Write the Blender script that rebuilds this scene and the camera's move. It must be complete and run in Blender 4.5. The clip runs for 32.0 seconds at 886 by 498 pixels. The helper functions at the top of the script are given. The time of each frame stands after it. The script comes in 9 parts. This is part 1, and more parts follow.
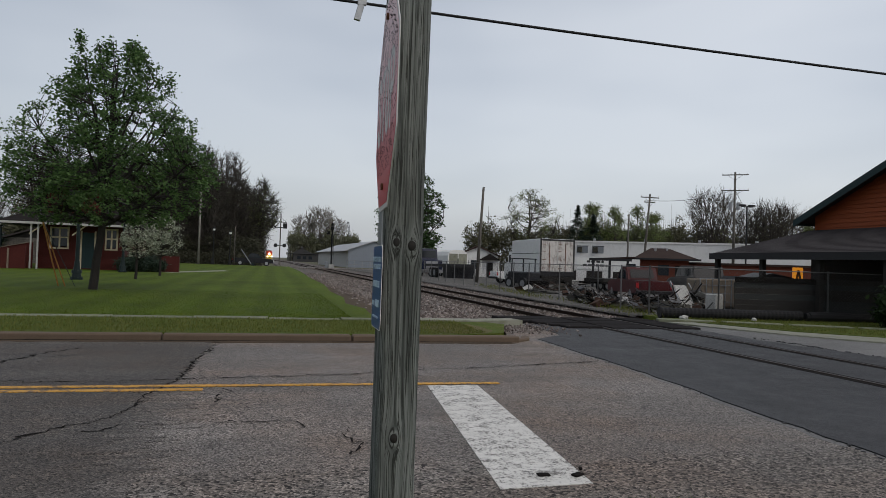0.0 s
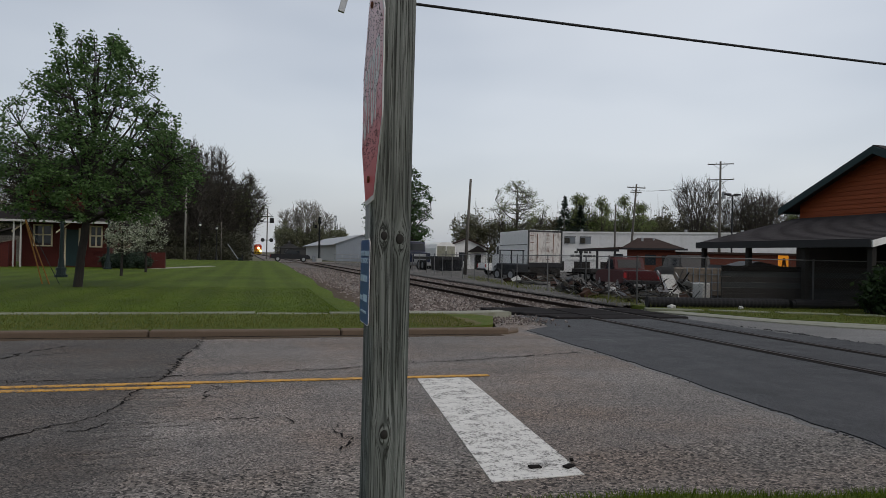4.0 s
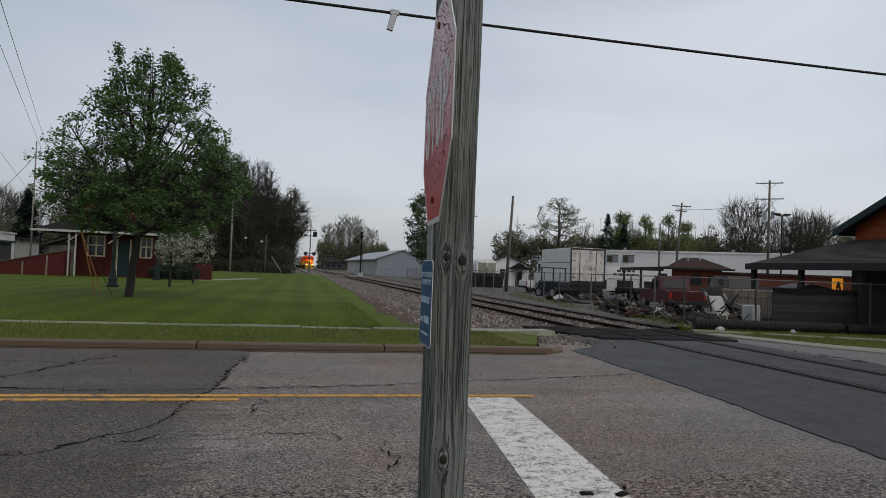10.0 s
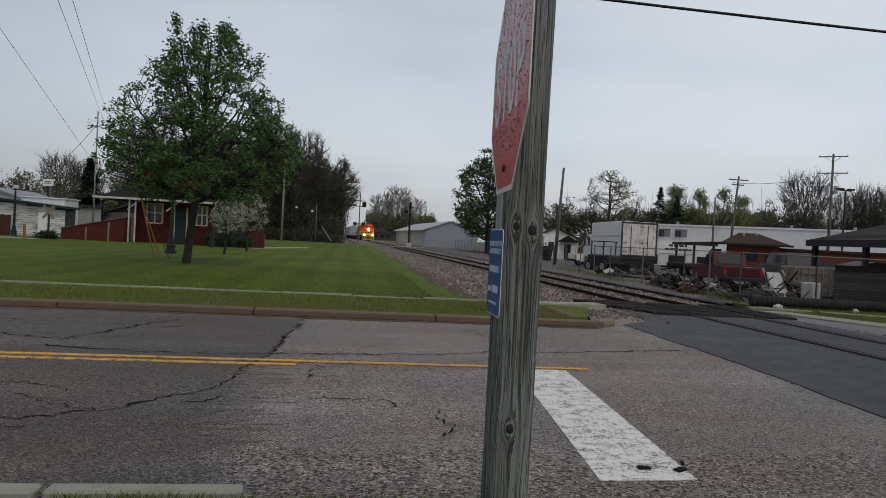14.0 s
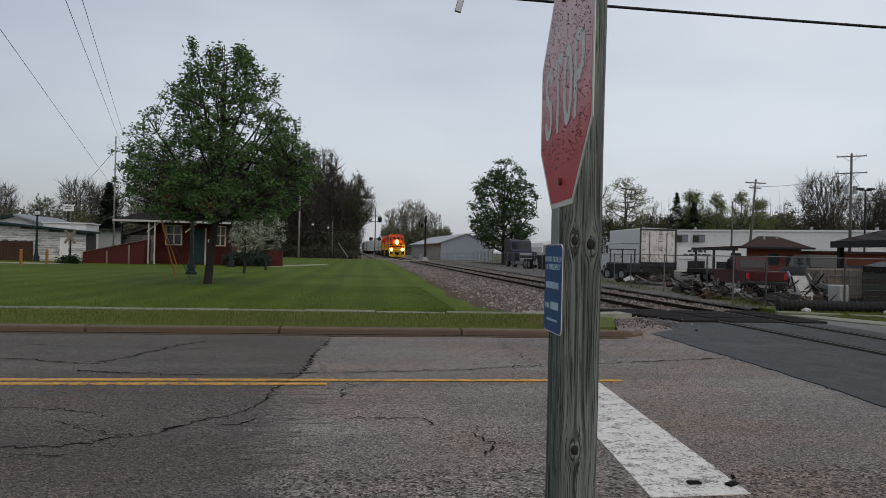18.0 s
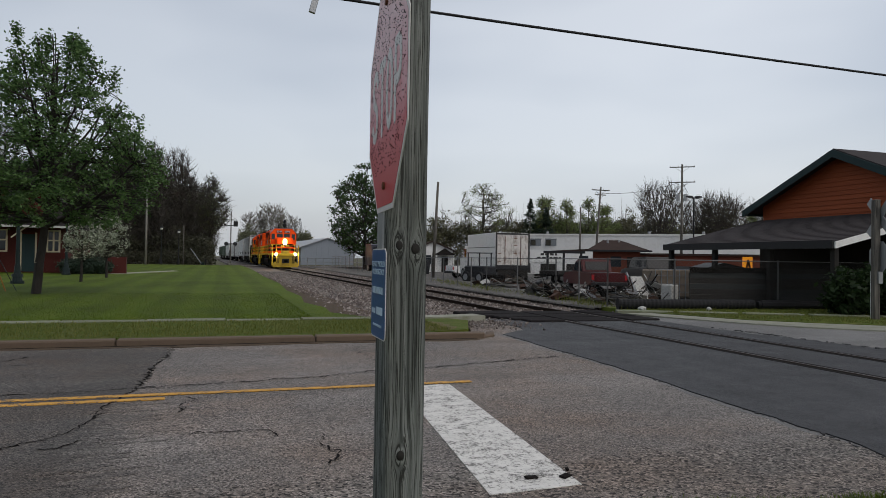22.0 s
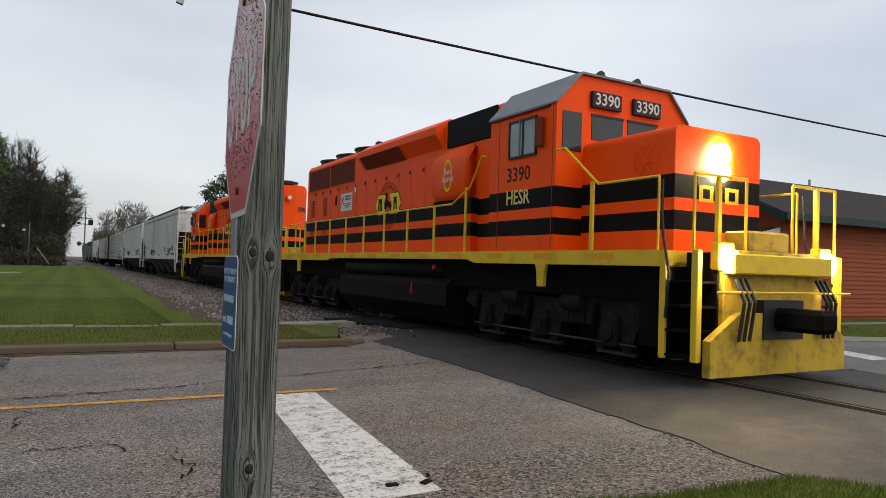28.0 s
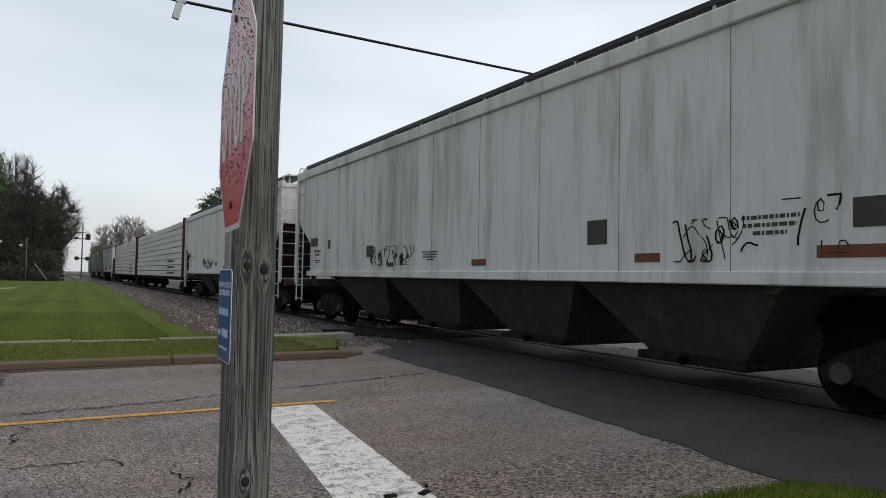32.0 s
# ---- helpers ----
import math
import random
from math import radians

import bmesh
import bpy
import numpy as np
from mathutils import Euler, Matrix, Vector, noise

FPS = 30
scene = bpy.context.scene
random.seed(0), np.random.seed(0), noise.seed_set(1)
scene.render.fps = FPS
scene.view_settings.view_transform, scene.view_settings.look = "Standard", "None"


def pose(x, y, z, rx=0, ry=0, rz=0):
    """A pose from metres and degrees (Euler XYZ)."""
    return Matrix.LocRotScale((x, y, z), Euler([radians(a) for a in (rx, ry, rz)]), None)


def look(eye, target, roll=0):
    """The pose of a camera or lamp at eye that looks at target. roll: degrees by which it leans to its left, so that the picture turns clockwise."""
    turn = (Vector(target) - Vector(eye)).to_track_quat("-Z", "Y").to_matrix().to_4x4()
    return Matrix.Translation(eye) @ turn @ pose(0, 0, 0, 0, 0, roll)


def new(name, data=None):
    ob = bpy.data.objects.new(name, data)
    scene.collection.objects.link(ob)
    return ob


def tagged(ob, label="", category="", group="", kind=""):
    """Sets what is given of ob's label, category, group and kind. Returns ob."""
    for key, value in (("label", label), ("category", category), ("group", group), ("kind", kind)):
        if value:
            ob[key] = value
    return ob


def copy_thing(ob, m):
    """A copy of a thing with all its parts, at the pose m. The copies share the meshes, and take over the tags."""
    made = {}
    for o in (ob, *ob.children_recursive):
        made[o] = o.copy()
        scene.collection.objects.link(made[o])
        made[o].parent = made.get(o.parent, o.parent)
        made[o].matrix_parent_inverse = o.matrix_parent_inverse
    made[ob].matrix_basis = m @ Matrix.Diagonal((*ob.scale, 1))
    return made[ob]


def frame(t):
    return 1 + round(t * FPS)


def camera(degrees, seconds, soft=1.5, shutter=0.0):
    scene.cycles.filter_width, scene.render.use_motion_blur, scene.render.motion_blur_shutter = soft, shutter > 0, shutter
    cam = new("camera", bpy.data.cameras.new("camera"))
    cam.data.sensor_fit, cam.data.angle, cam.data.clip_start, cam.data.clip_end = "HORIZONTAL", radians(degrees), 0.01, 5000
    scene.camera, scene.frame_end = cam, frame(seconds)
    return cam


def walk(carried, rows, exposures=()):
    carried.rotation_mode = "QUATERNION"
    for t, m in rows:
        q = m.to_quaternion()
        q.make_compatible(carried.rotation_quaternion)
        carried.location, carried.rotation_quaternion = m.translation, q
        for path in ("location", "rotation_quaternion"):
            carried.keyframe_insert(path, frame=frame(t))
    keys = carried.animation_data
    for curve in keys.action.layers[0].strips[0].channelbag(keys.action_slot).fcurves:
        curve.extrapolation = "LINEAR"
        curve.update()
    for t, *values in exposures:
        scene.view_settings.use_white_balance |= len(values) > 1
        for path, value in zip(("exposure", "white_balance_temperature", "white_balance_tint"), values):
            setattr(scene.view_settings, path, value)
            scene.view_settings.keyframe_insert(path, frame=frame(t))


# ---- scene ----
cam = camera(65.5, 32.0, 0.75)
METRES, EYE, TILT, LEAN, TURN = 1.284, 1.38, -2.42, 0.84, -14.0
ROWS = [
    (0.0, 0.0, 0.0, 0.0, -0.17, 3.56, -2.8),
    (0.5, 0.0096, 0.0034, 0.0023, -0.49, 3.31, -2.65),
    (1.0, 0.0373, 0.0142, 0.0023, -0.26, 3.13, -2.34),
    (1.5, 0.0747, 0.0204, 0.0041, -0.19, 3.47, -3.09),
    (2.0, 0.0536, 0.0359, 0.0042, -1.74, 3.0, -2.15),
    (2.5, 0.0183, 0.0314, 0.0012, -2.52, 2.77, -1.81),
    (4.5, -0.0024, 0.0307, 0.0054, -0.11, 3.06, -2.67),
    (5.0, 0.0066, 0.0343, 0.0084, 1.37, 2.99, -3.86),
    (5.5, 0.0176, 0.0322, 0.0089, 3.33, 2.47, -4.47),
    (6.0, -0.0203, 0.0561, 0.0146, 3.46, 3.16, -2.66),
    (6.5, -0.0469, 0.0515, 0.0142, 3.52, 3.37, -3.44),
    (7.0, -0.0529, 0.0525, 0.0166, 2.66, 3.74, -4.22),
    (7.5, -0.0744, 0.0504, 0.0123, 4.78, 2.89, -3.39),
    (8.0, -0.0793, 0.0552, 0.0095, 3.83, 2.47, -3.33),
    (8.5, -0.0608, 0.0557, 0.0077, 5.11, 1.98, -4.05),
    (9.0, -0.0401, 0.0547, 0.0096, 5.18, 2.21, -3.85),
    (9.5, -0.0442, 0.0472, 0.0162, 3.79, 4.08, -2.91),
    (10.0, -0.0638, 0.0537, 0.0178, 2.16, 4.15, -3.12),
    (10.5, -0.0724, 0.0569, 0.0165, 2.09, 3.68, -3.09),
    (11.0, -0.0703, 0.0561, 0.0173, 2.0, 3.61, -2.87),
    (11.5, -0.0771, 0.0537, 0.0146, 2.63, 3.44, -3.33),
    (12.0, -0.0875, 0.0585, 0.0148, 3.11, 3.12, -3.3),
    (12.5, -0.0892, 0.06, 0.0128, 3.2, 2.7, -3.12),
    (13.0, -0.0929, 0.0739, 0.0117, 3.19, 2.24, -3.34),
    (13.5, -0.1028, 0.07, 0.0091, 4.98, 1.74, -3.67),
    (14.0, -0.1228, 0.0633, 0.0073, 6.07, 1.54, -4.14),
    (14.5, -0.1678, 0.0561, 0.0035, 5.56, 1.43, -3.56),
    (16.5, -0.1997, 0.0891, 0.014, 7.42, 2.59, -2.89),
    (17.0, -0.2096, 0.0907, 0.0167, 7.0, 2.73, -2.87),
    (17.5, -0.221, 0.0909, 0.0181, 6.6, 2.96, -2.56),
    (18.0, -0.2341, 0.0957, 0.0168, 7.42, 2.52, -2.45),
    (18.5, -0.233, 0.0918, 0.0178, 6.8, 2.65, -2.7),
    (19.0, -0.2346, 0.0999, 0.0156, 5.97, 2.13, -3.05),
    (19.5, -0.2411, 0.1027, 0.0164, 4.24, 2.44, -2.56),
    (20.0, -0.2305, 0.116, 0.0179, 1.69, 2.18, -2.48),
    (20.5, -0.1934, 0.1235, 0.0181, -1.46, 2.47, -2.47),
    (21.0, -0.1748, 0.1281, 0.0214, -2.45, 2.55, -1.82),
    (21.5, -0.1521, 0.1285, 0.023, -3.75, 3.14, -1.45),
    (22.0, -0.1376, 0.1272, 0.0227, -3.98, 3.28, -1.54),
    (22.5, -0.1251, 0.1138, 0.0277, -2.48, 3.46, -2.23),
    (23.0, -0.1461, 0.1193, 0.0252, -5.03, 3.05, -1.51),
    (23.5, -0.1701, 0.1329, 0.0239, -5.29, 3.03, -1.88),
    (24.0, -0.156, 0.1344, 0.0223, -5.99, 2.98, -2.41),
    (24.5, -0.1425, 0.1241, 0.0254, -5.65, 3.6, -2.34),
    (25.0, -0.1258, 0.121, 0.028, -6.57, 4.09, -1.86),
    (25.5, -0.1264, 0.1242, 0.0286, -7.15, 4.06, -1.87),
    (26.0, -0.122, 0.1203, 0.0292, -8.78, 4.29, -1.82),
    (26.5, -0.109, 0.1219, 0.0283, -11.08, 3.81, -2.07),
    (28.5, -0.0893, 0.1083, 0.0349, -14.82, 4.03, -1.76),
    (29.0, -0.0805, 0.1072, 0.0366, -15.09, 3.75, -1.55),
    (29.5, -0.0647, 0.107, 0.036, -14.6, 4.2, -1.55),
    (30.0, -0.0712, 0.094, 0.0339, -13.84, 4.05, -1.55),
    (30.5, -0.1056, 0.1076, 0.0279, -14.32, 3.14, -1.84),
    (31.0, -0.1192, 0.0974, 0.0277, -14.93, 3.47, -1.46),
    (31.5, -0.0989, 0.1018, 0.031, -15.0, 4.19, -1.54),
    (32.0, -0.083, 0.0934, 0.0339, -14.5, 4.94, -1.27),
]
walk(cam, [(t, pose(0, 0, EYE, TILT, LEAN, TURN) @ pose(METRES * x, METRES * y, METRES * z, 90 + pitch, roll, yaw)) for t, x, y, z, yaw, pitch, roll in ROWS],
     exposures=((0, -0.14, 6600, 10), (13.0, -0.13, 6600, 10), (17.0, -0.07, 6600, 10), (23.0, -0.06, 6600, 10), (26.0, -0.15, 6620, 10), (28.5, 0.26, 6850, 10), (29, 0.27, 6850, 10), (30, 0.13, 6800, 10), (31, 0.38, 6900, 10), (32, 0.28, 6700, 10)))

# ---- world and light ----
world = bpy.data.worlds.new("overcast")
scene.world = world
world.use_nodes = True
wn = world.node_tree
wn.nodes.clear()
sky = wn.nodes.new("ShaderNodeTexSky")
sky.sky_type = "NISHITA"
sky.sun_disc = False
sky.sun_elevation, sky.sun_rotation = radians(48), radians(150)
sky.dust_density = 4.0
bg_sky = wn.nodes.new("ShaderNodeBackground")
bg_sky.inputs["Strength"].default_value = 0.05
wn.links.new(sky.outputs["Color"], bg_sky.inputs["Color"])
tc = wn.nodes.new("ShaderNodeTexCoord")
cmap = wn.nodes.new("ShaderNodeMapping")
cmap.inputs["Scale"].default_value = (1.0, 1.0, 3.2)
wn.links.new(tc.outputs["Generated"], cmap.inputs["Vector"])
cloud = wn.nodes.new("ShaderNodeTexNoise")
cloud.inputs["Scale"].default_value = 1.6
cloud.inputs["Detail"].default_value = 3.0
cloud.inputs["Roughness"].default_value = 0.45
wn.links.new(cmap.outputs["Vector"], cloud.inputs["Vector"])
ramp = wn.nodes.new("ShaderNodeValToRGB")
ramp.color_ramp.elements[0].position, ramp.color_ramp.elements[0].color = 0.32, (0.40, 0.44, 0.50, 1)
ramp.color_ramp.elements[1].position, ramp.color_ramp.elements[1].color = 0.66, (0.62, 0.65, 0.69, 1)
wn.links.new(cloud.outputs["Fac"], ramp.inputs["Fac"])
bg_cloud = wn.nodes.new("ShaderNodeBackground")
bg_cloud.inputs["Strength"].default_value = 0.95
sepw = wn.nodes.new("ShaderNodeSeparateXYZ")
wn.links.new(tc.outputs["Generated"], sepw.inputs[0])
slope = wn.nodes.new("ShaderNodeMapRange")
slope.inputs[1].default_value, slope.inputs[2].default_value, slope.inputs[3].default_value, slope.inputs[4].default_value = -0.45, 0.6, 0.75, 1.04
wn.links.new(sepw.outputs["X"], slope.inputs[0])
tone = wn.nodes.new("ShaderNodeVectorMath")
tone.operation = "SCALE"
wn.links.new(ramp.outputs["Color"], tone.inputs[0])
wn.links.new(slope.outputs[0], tone.inputs["Scale"])
wn.links.new(tone.outputs[0], bg_cloud.inputs["Color"])
add = wn.nodes.new("ShaderNodeAddShader")
wn.links.new(bg_sky.outputs[0], add.inputs[0])
wn.links.new(bg_cloud.outputs[0], add.inputs[1])
wout = wn.nodes.new("ShaderNodeOutputWorld")
wn.links.new(add.outputs[0], wout.inputs["Surface"])

sun_data = bpy.data.lights.new("sun", "SUN")
sun_data.energy, sun_data.angle, sun_data.color = 0.5, radians(40), (1.0, 0.97, 0.93)
sun = new("sun", sun_data)
sun.matrix_world = look((0, 0, 50), (-20, 35, 0))


# ---- materials ----
def node_mat(name):
    m = bpy.data.materials.new(name)
    m.use_nodes = True
    nt = m.node_tree
    b = nt.nodes["Principled BSDF"]
    return m, nt, b


def ramp_node(nt, src, stops):
    r = nt.nodes.new("ShaderNodeValToRGB")
    el = r.color_ramp.elements
    while len(el) < len(stops):
        el.new(0.5)
    for e, (p, c) in zip(el, stops):
        e.position, e.color = p, (*c, 1) if len(c) == 3 else c
    nt.links.new(src, r.inputs["Fac"])
    return r.outputs["Color"]


def noise_node(nt, scale, detail=4, rough=0.55, stretch=(1, 1, 1), coord="Object"):
    t = nt.nodes.new("ShaderNodeTexCoord")
    mp = nt.nodes.new("ShaderNodeMapping")
    mp.inputs["Scale"].default_value = stretch
    nt.links.new(t.outputs[coord], mp.inputs["Vector"])
    n = nt.nodes.new("ShaderNodeTexNoise")
    n.inputs["Scale"].default_value, n.inputs["Detail"].default_value, n.inputs["Roughness"].default_value = scale, detail, rough
    nt.links.new(mp.outputs["Vector"], n.inputs["Vector"])
    return n


def mix_node(nt, fac, a, b, mode="MIX"):
    m = nt.nodes.new("ShaderNodeMix")
    m.data_type, m.blend_type = "RGBA", mode
    for sock, v in ((m.inputs[0], fac), (m.inputs[6], a), (m.inputs[7], b)):
        if isinstance(v, (int, float)):
            sock.default_value = v
        elif isinstance(v, tuple):
            sock.default_value = (*v, 1)
        else:
            nt.links.new(v, sock)
    return m.outputs[2]


def bump_node(nt, b, height, strength, dist):
    bp = nt.nodes.new("ShaderNodeBump")
    bp.inputs["Strength"].default_value, bp.inputs["Distance"].default_value = strength, dist
    nt.links.new(height, bp.inputs["Height"])
    nt.links.new(bp.outputs["Normal"], b.inputs["Normal"])


def surf(name, color, rough=0.7, metal=0.0, vary=0.18, grain=40, patch=2.0, dirt=None, dirt_amount=0.5, bump=0.15, bump_dist=0.004,
         stretch=(1, 1, 1), per_object=0.0, spec=0.25):
    """A painted, worn or mineral surface: two scales of variation, an optional dirt colour and fine relief."""
    m, nt, b = node_mat(name)
    fine = noise_node(nt, grain, 5, 0.6, stretch)
    big = noise_node(nt, patch, 4, 0.55, stretch)
    lo = tuple(c * (1 - vary) for c in color)
    hi = tuple(min(1, c * (1 + vary)) for c in color)
    base = ramp_node(nt, fine.outputs["Fac"], [(0.3, lo), (0.7, hi)])
    lo2 = tuple(c * (1 - vary * 0.9) for c in color)
    bigc = ramp_node(nt, big.outputs["Fac"], [(0.35, lo2), (0.65, color)])
    col = mix_node(nt, 0.5, base, bigc)
    if dirt:
        d = noise_node(nt, patch * 2.3, 6, 0.7, stretch)
        f = ramp_node(nt, d.outputs["Fac"], [(0.48, (0, 0, 0)), (0.75, (dirt_amount,) * 3)])
        col = mix_node(nt, f, col, dirt)
    if per_object:
        oi = nt.nodes.new("ShaderNodeObjectInfo")
        v = ramp_node(nt, oi.outputs["Random"], [(0, (1 - per_object,) * 3), (1, (1 + per_object * 0.4,) * 3)])
        col = mix_node(nt, 1.0, col, v, "MULTIPLY")
    nt.links.new(col, b.inputs["Base Color"])
    b.inputs["Roughness"].default_value, b.inputs["Metallic"].default_value = rough, metal
    b.inputs["Specular IOR Level"].default_value = spec
    if bump:
        bump_node(nt, b, fine.outputs["Fac"], bump, bump_dist)
    return m


def asphalt(name, lo, hi, stone, rough, tint, brown=(1, 1, 1), pits=0.0):
    """Rolled asphalt with visible stones, dark pits, wide stains and a fine relief."""
    m, nt, b = node_mat(name)
    t = nt.nodes.new("ShaderNodeTexCoord")
    v = nt.nodes.new("ShaderNodeTexVoronoi")
    v.inputs["Scale"].default_value = stone
    nt.links.new(t.outputs["Object"], v.inputs["Vector"])
    hue = nt.nodes.new("ShaderNodeSeparateColor")
    nt.links.new(v.outputs["Color"], hue.inputs[0])
    mean = tuple(0.62 * p + 0.38 * q for p, q in zip(lo, hi))
    stones = ramp_node(nt, hue.outputs[0], [(0.0, tuple(0.7 * p for p in lo)), (0.14, lo), (0.3, tuple(0.75 * c for c in mean)), (0.6, mean), (0.85, tuple(0.35 * p + 0.65 * q for p, q in zip(lo, hi))), (1.0, hi)])
    wide = noise_node(nt, 0.3, 5, 0.6)
    st = ramp_node(nt, wide.outputs["Fac"], [(0.3, (0.76,) * 3), (0.7, (1.16,) * 3)])
    mid = noise_node(nt, 2.2, 8, 0.72)
    md = ramp_node(nt, mid.outputs["Fac"], [(0.3, tint), (0.7, (1.1,) * 3)])
    col = mix_node(nt, 1.0, mix_node(nt, 1.0, stones, st, "MULTIPLY"), md, "MULTIPLY")
    lane = noise_node(nt, 1.1, 5, 0.6, (0.12, 1, 1))
    col = mix_node(nt, 1.0, col, ramp_node(nt, lane.outputs["Fac"], [(0.35, (0.82,) * 3), (0.65, (1.12,) * 3)]), "MULTIPLY")
    rust = noise_node(nt, 0.55, 4, 0.6)
    rs = ramp_node(nt, rust.outputs["Fac"], [(0.42, (1, 1, 1)), (0.68, brown)])
    col = mix_node(nt, 1.0, col, rs, "MULTIPLY")
    if pits:
        pn = noise_node(nt, stone * 1.5, 3, 0.5)
        pf = ramp_node(nt, pn.outputs["Fac"], [(0.56, (0, 0, 0)), (0.66, (pits,) * 3)])
        col = mix_node(nt, pf, col, tuple(c * 0.5 for c in lo))
    nt.links.new(col, b.inputs["Base Color"])
    r = ramp_node(nt, mid.outputs["Fac"], [(0.3, (rough - 0.12,) * 3), (0.7, (rough + 0.1,) * 3)])
    nt.links.new(r, b.inputs["Roughness"])
    b.inputs["Specular IOR Level"].default_value = 0.3
    bump_node(nt, b, v.outputs["Distance"], 0.6, 0.007)
    return m


def worn_paint(name, color, under, wear, bands):
    """Road paint worn through in speckles and in bands across the stroke."""
    m, nt, b = node_mat(name)
    fine = noise_node(nt, 46, 8, 0.7)
    band = noise_node(nt, bands, 5, 0.6, (0.3, 1, 1))
    grain = noise_node(nt, 9, 6, 0.7)
    s = mix_node(nt, 0.3, fine.outputs["Color"], band.outputs["Color"])
    s = mix_node(nt, 0.3, s, grain.outputs["Color"])
    sep = nt.nodes.new("ShaderNodeSeparateColor")
    nt.links.new(s, sep.inputs[0])
    f = ramp_node(nt, sep.outputs[0], [(wear, (1, 1, 1)), (wear + 0.07, (0, 0, 0))])
    tone = ramp_node(nt, grain.outputs["Fac"], [(0.3, tuple(c * 0.78 for c in color)), (0.7, color)])
    nt.links.new(mix_node(nt, f, tone, under), b.inputs["Base Color"])
    b.inputs["Roughness"].default_value = 0.75
    b.inputs["Specular IOR Level"].default_value = 0.25
    bump_node(nt, b, fine.outputs["Fac"], 0.4, 0.004)
    return m


def grass_mat(name, a, c, dry, stripe=0.0):
    m, nt, b = node_mat(name)
    fine = noise_node(nt, 55, 5, 0.7)
    mid = noise_node(nt, 3.0, 5, 0.6)
    wide = noise_node(nt, 0.25, 4, 0.5)
    col = ramp_node(nt, fine.outputs["Fac"], [(0.3, a), (0.7, c)])
    f = ramp_node(nt, mid.outputs["Fac"], [(0.45, (0, 0, 0)), (0.8, (0.7, 0.7, 0.7))])
    col = mix_node(nt, f, col, dry)
    w = ramp_node(nt, wide.outputs["Fac"], [(0.3, (0.75,) * 3), (0.7, (1.15,) * 3)])
    col = mix_node(nt, 1.0, col, w, "MULTIPLY")
    if stripe:
        t = nt.nodes.new("ShaderNodeTexCoord")
        wv = nt.nodes.new("ShaderNodeTexWave")
        wv.inputs["Scale"].default_value, wv.inputs["Distortion"].default_value = 0.22, 0.6
        nt.links.new(t.outputs["Object"], wv.inputs["Vector"])
        s = ramp_node(nt, wv.outputs["Fac"], [(0.3, (1 - stripe,) * 3), (0.7, (1 + stripe,) * 3)])
        col = mix_node(nt, 1.0, col, s, "MULTIPLY")
    nt.links.new(col, b.inputs["Base Color"])
    b.inputs["Roughness"].default_value = 0.85
    b.inputs["Specular IOR Level"].default_value = 0.15
    bump_node(nt, b, fine.outputs["Fac"], 0.8, 0.03)
    return m


def leaf_mat(name, a, c, rough=0.6, thin=0.35):
    m, nt, b = node_mat(name)
    g = nt.nodes.new("ShaderNodeNewGeometry")
    col = ramp_node(nt, g.outputs["Random Per Island"], [(0.0, a), (1.0, c)])
    nt.links.new(col, b.inputs["Base Color"])
    b.inputs["Roughness"].default_value = rough
    b.inputs["Specular IOR Level"].default_value = 0.25
    tr = nt.nodes.new("ShaderNodeBsdfTranslucent")
    nt.links.new(col, tr.inputs["Color"])
    mix = nt.nodes.new("ShaderNodeMixShader")
    mix.inputs[0].default_value = thin
    nt.links.new(b.outputs[0], mix.inputs[1])
    nt.links.new(tr.outputs[0], mix.inputs[2])
    for n in nt.nodes:
        if n.type == "OUTPUT_MATERIAL":
            nt.links.new(mix.outputs[0], n.inputs["Surface"])
    return m


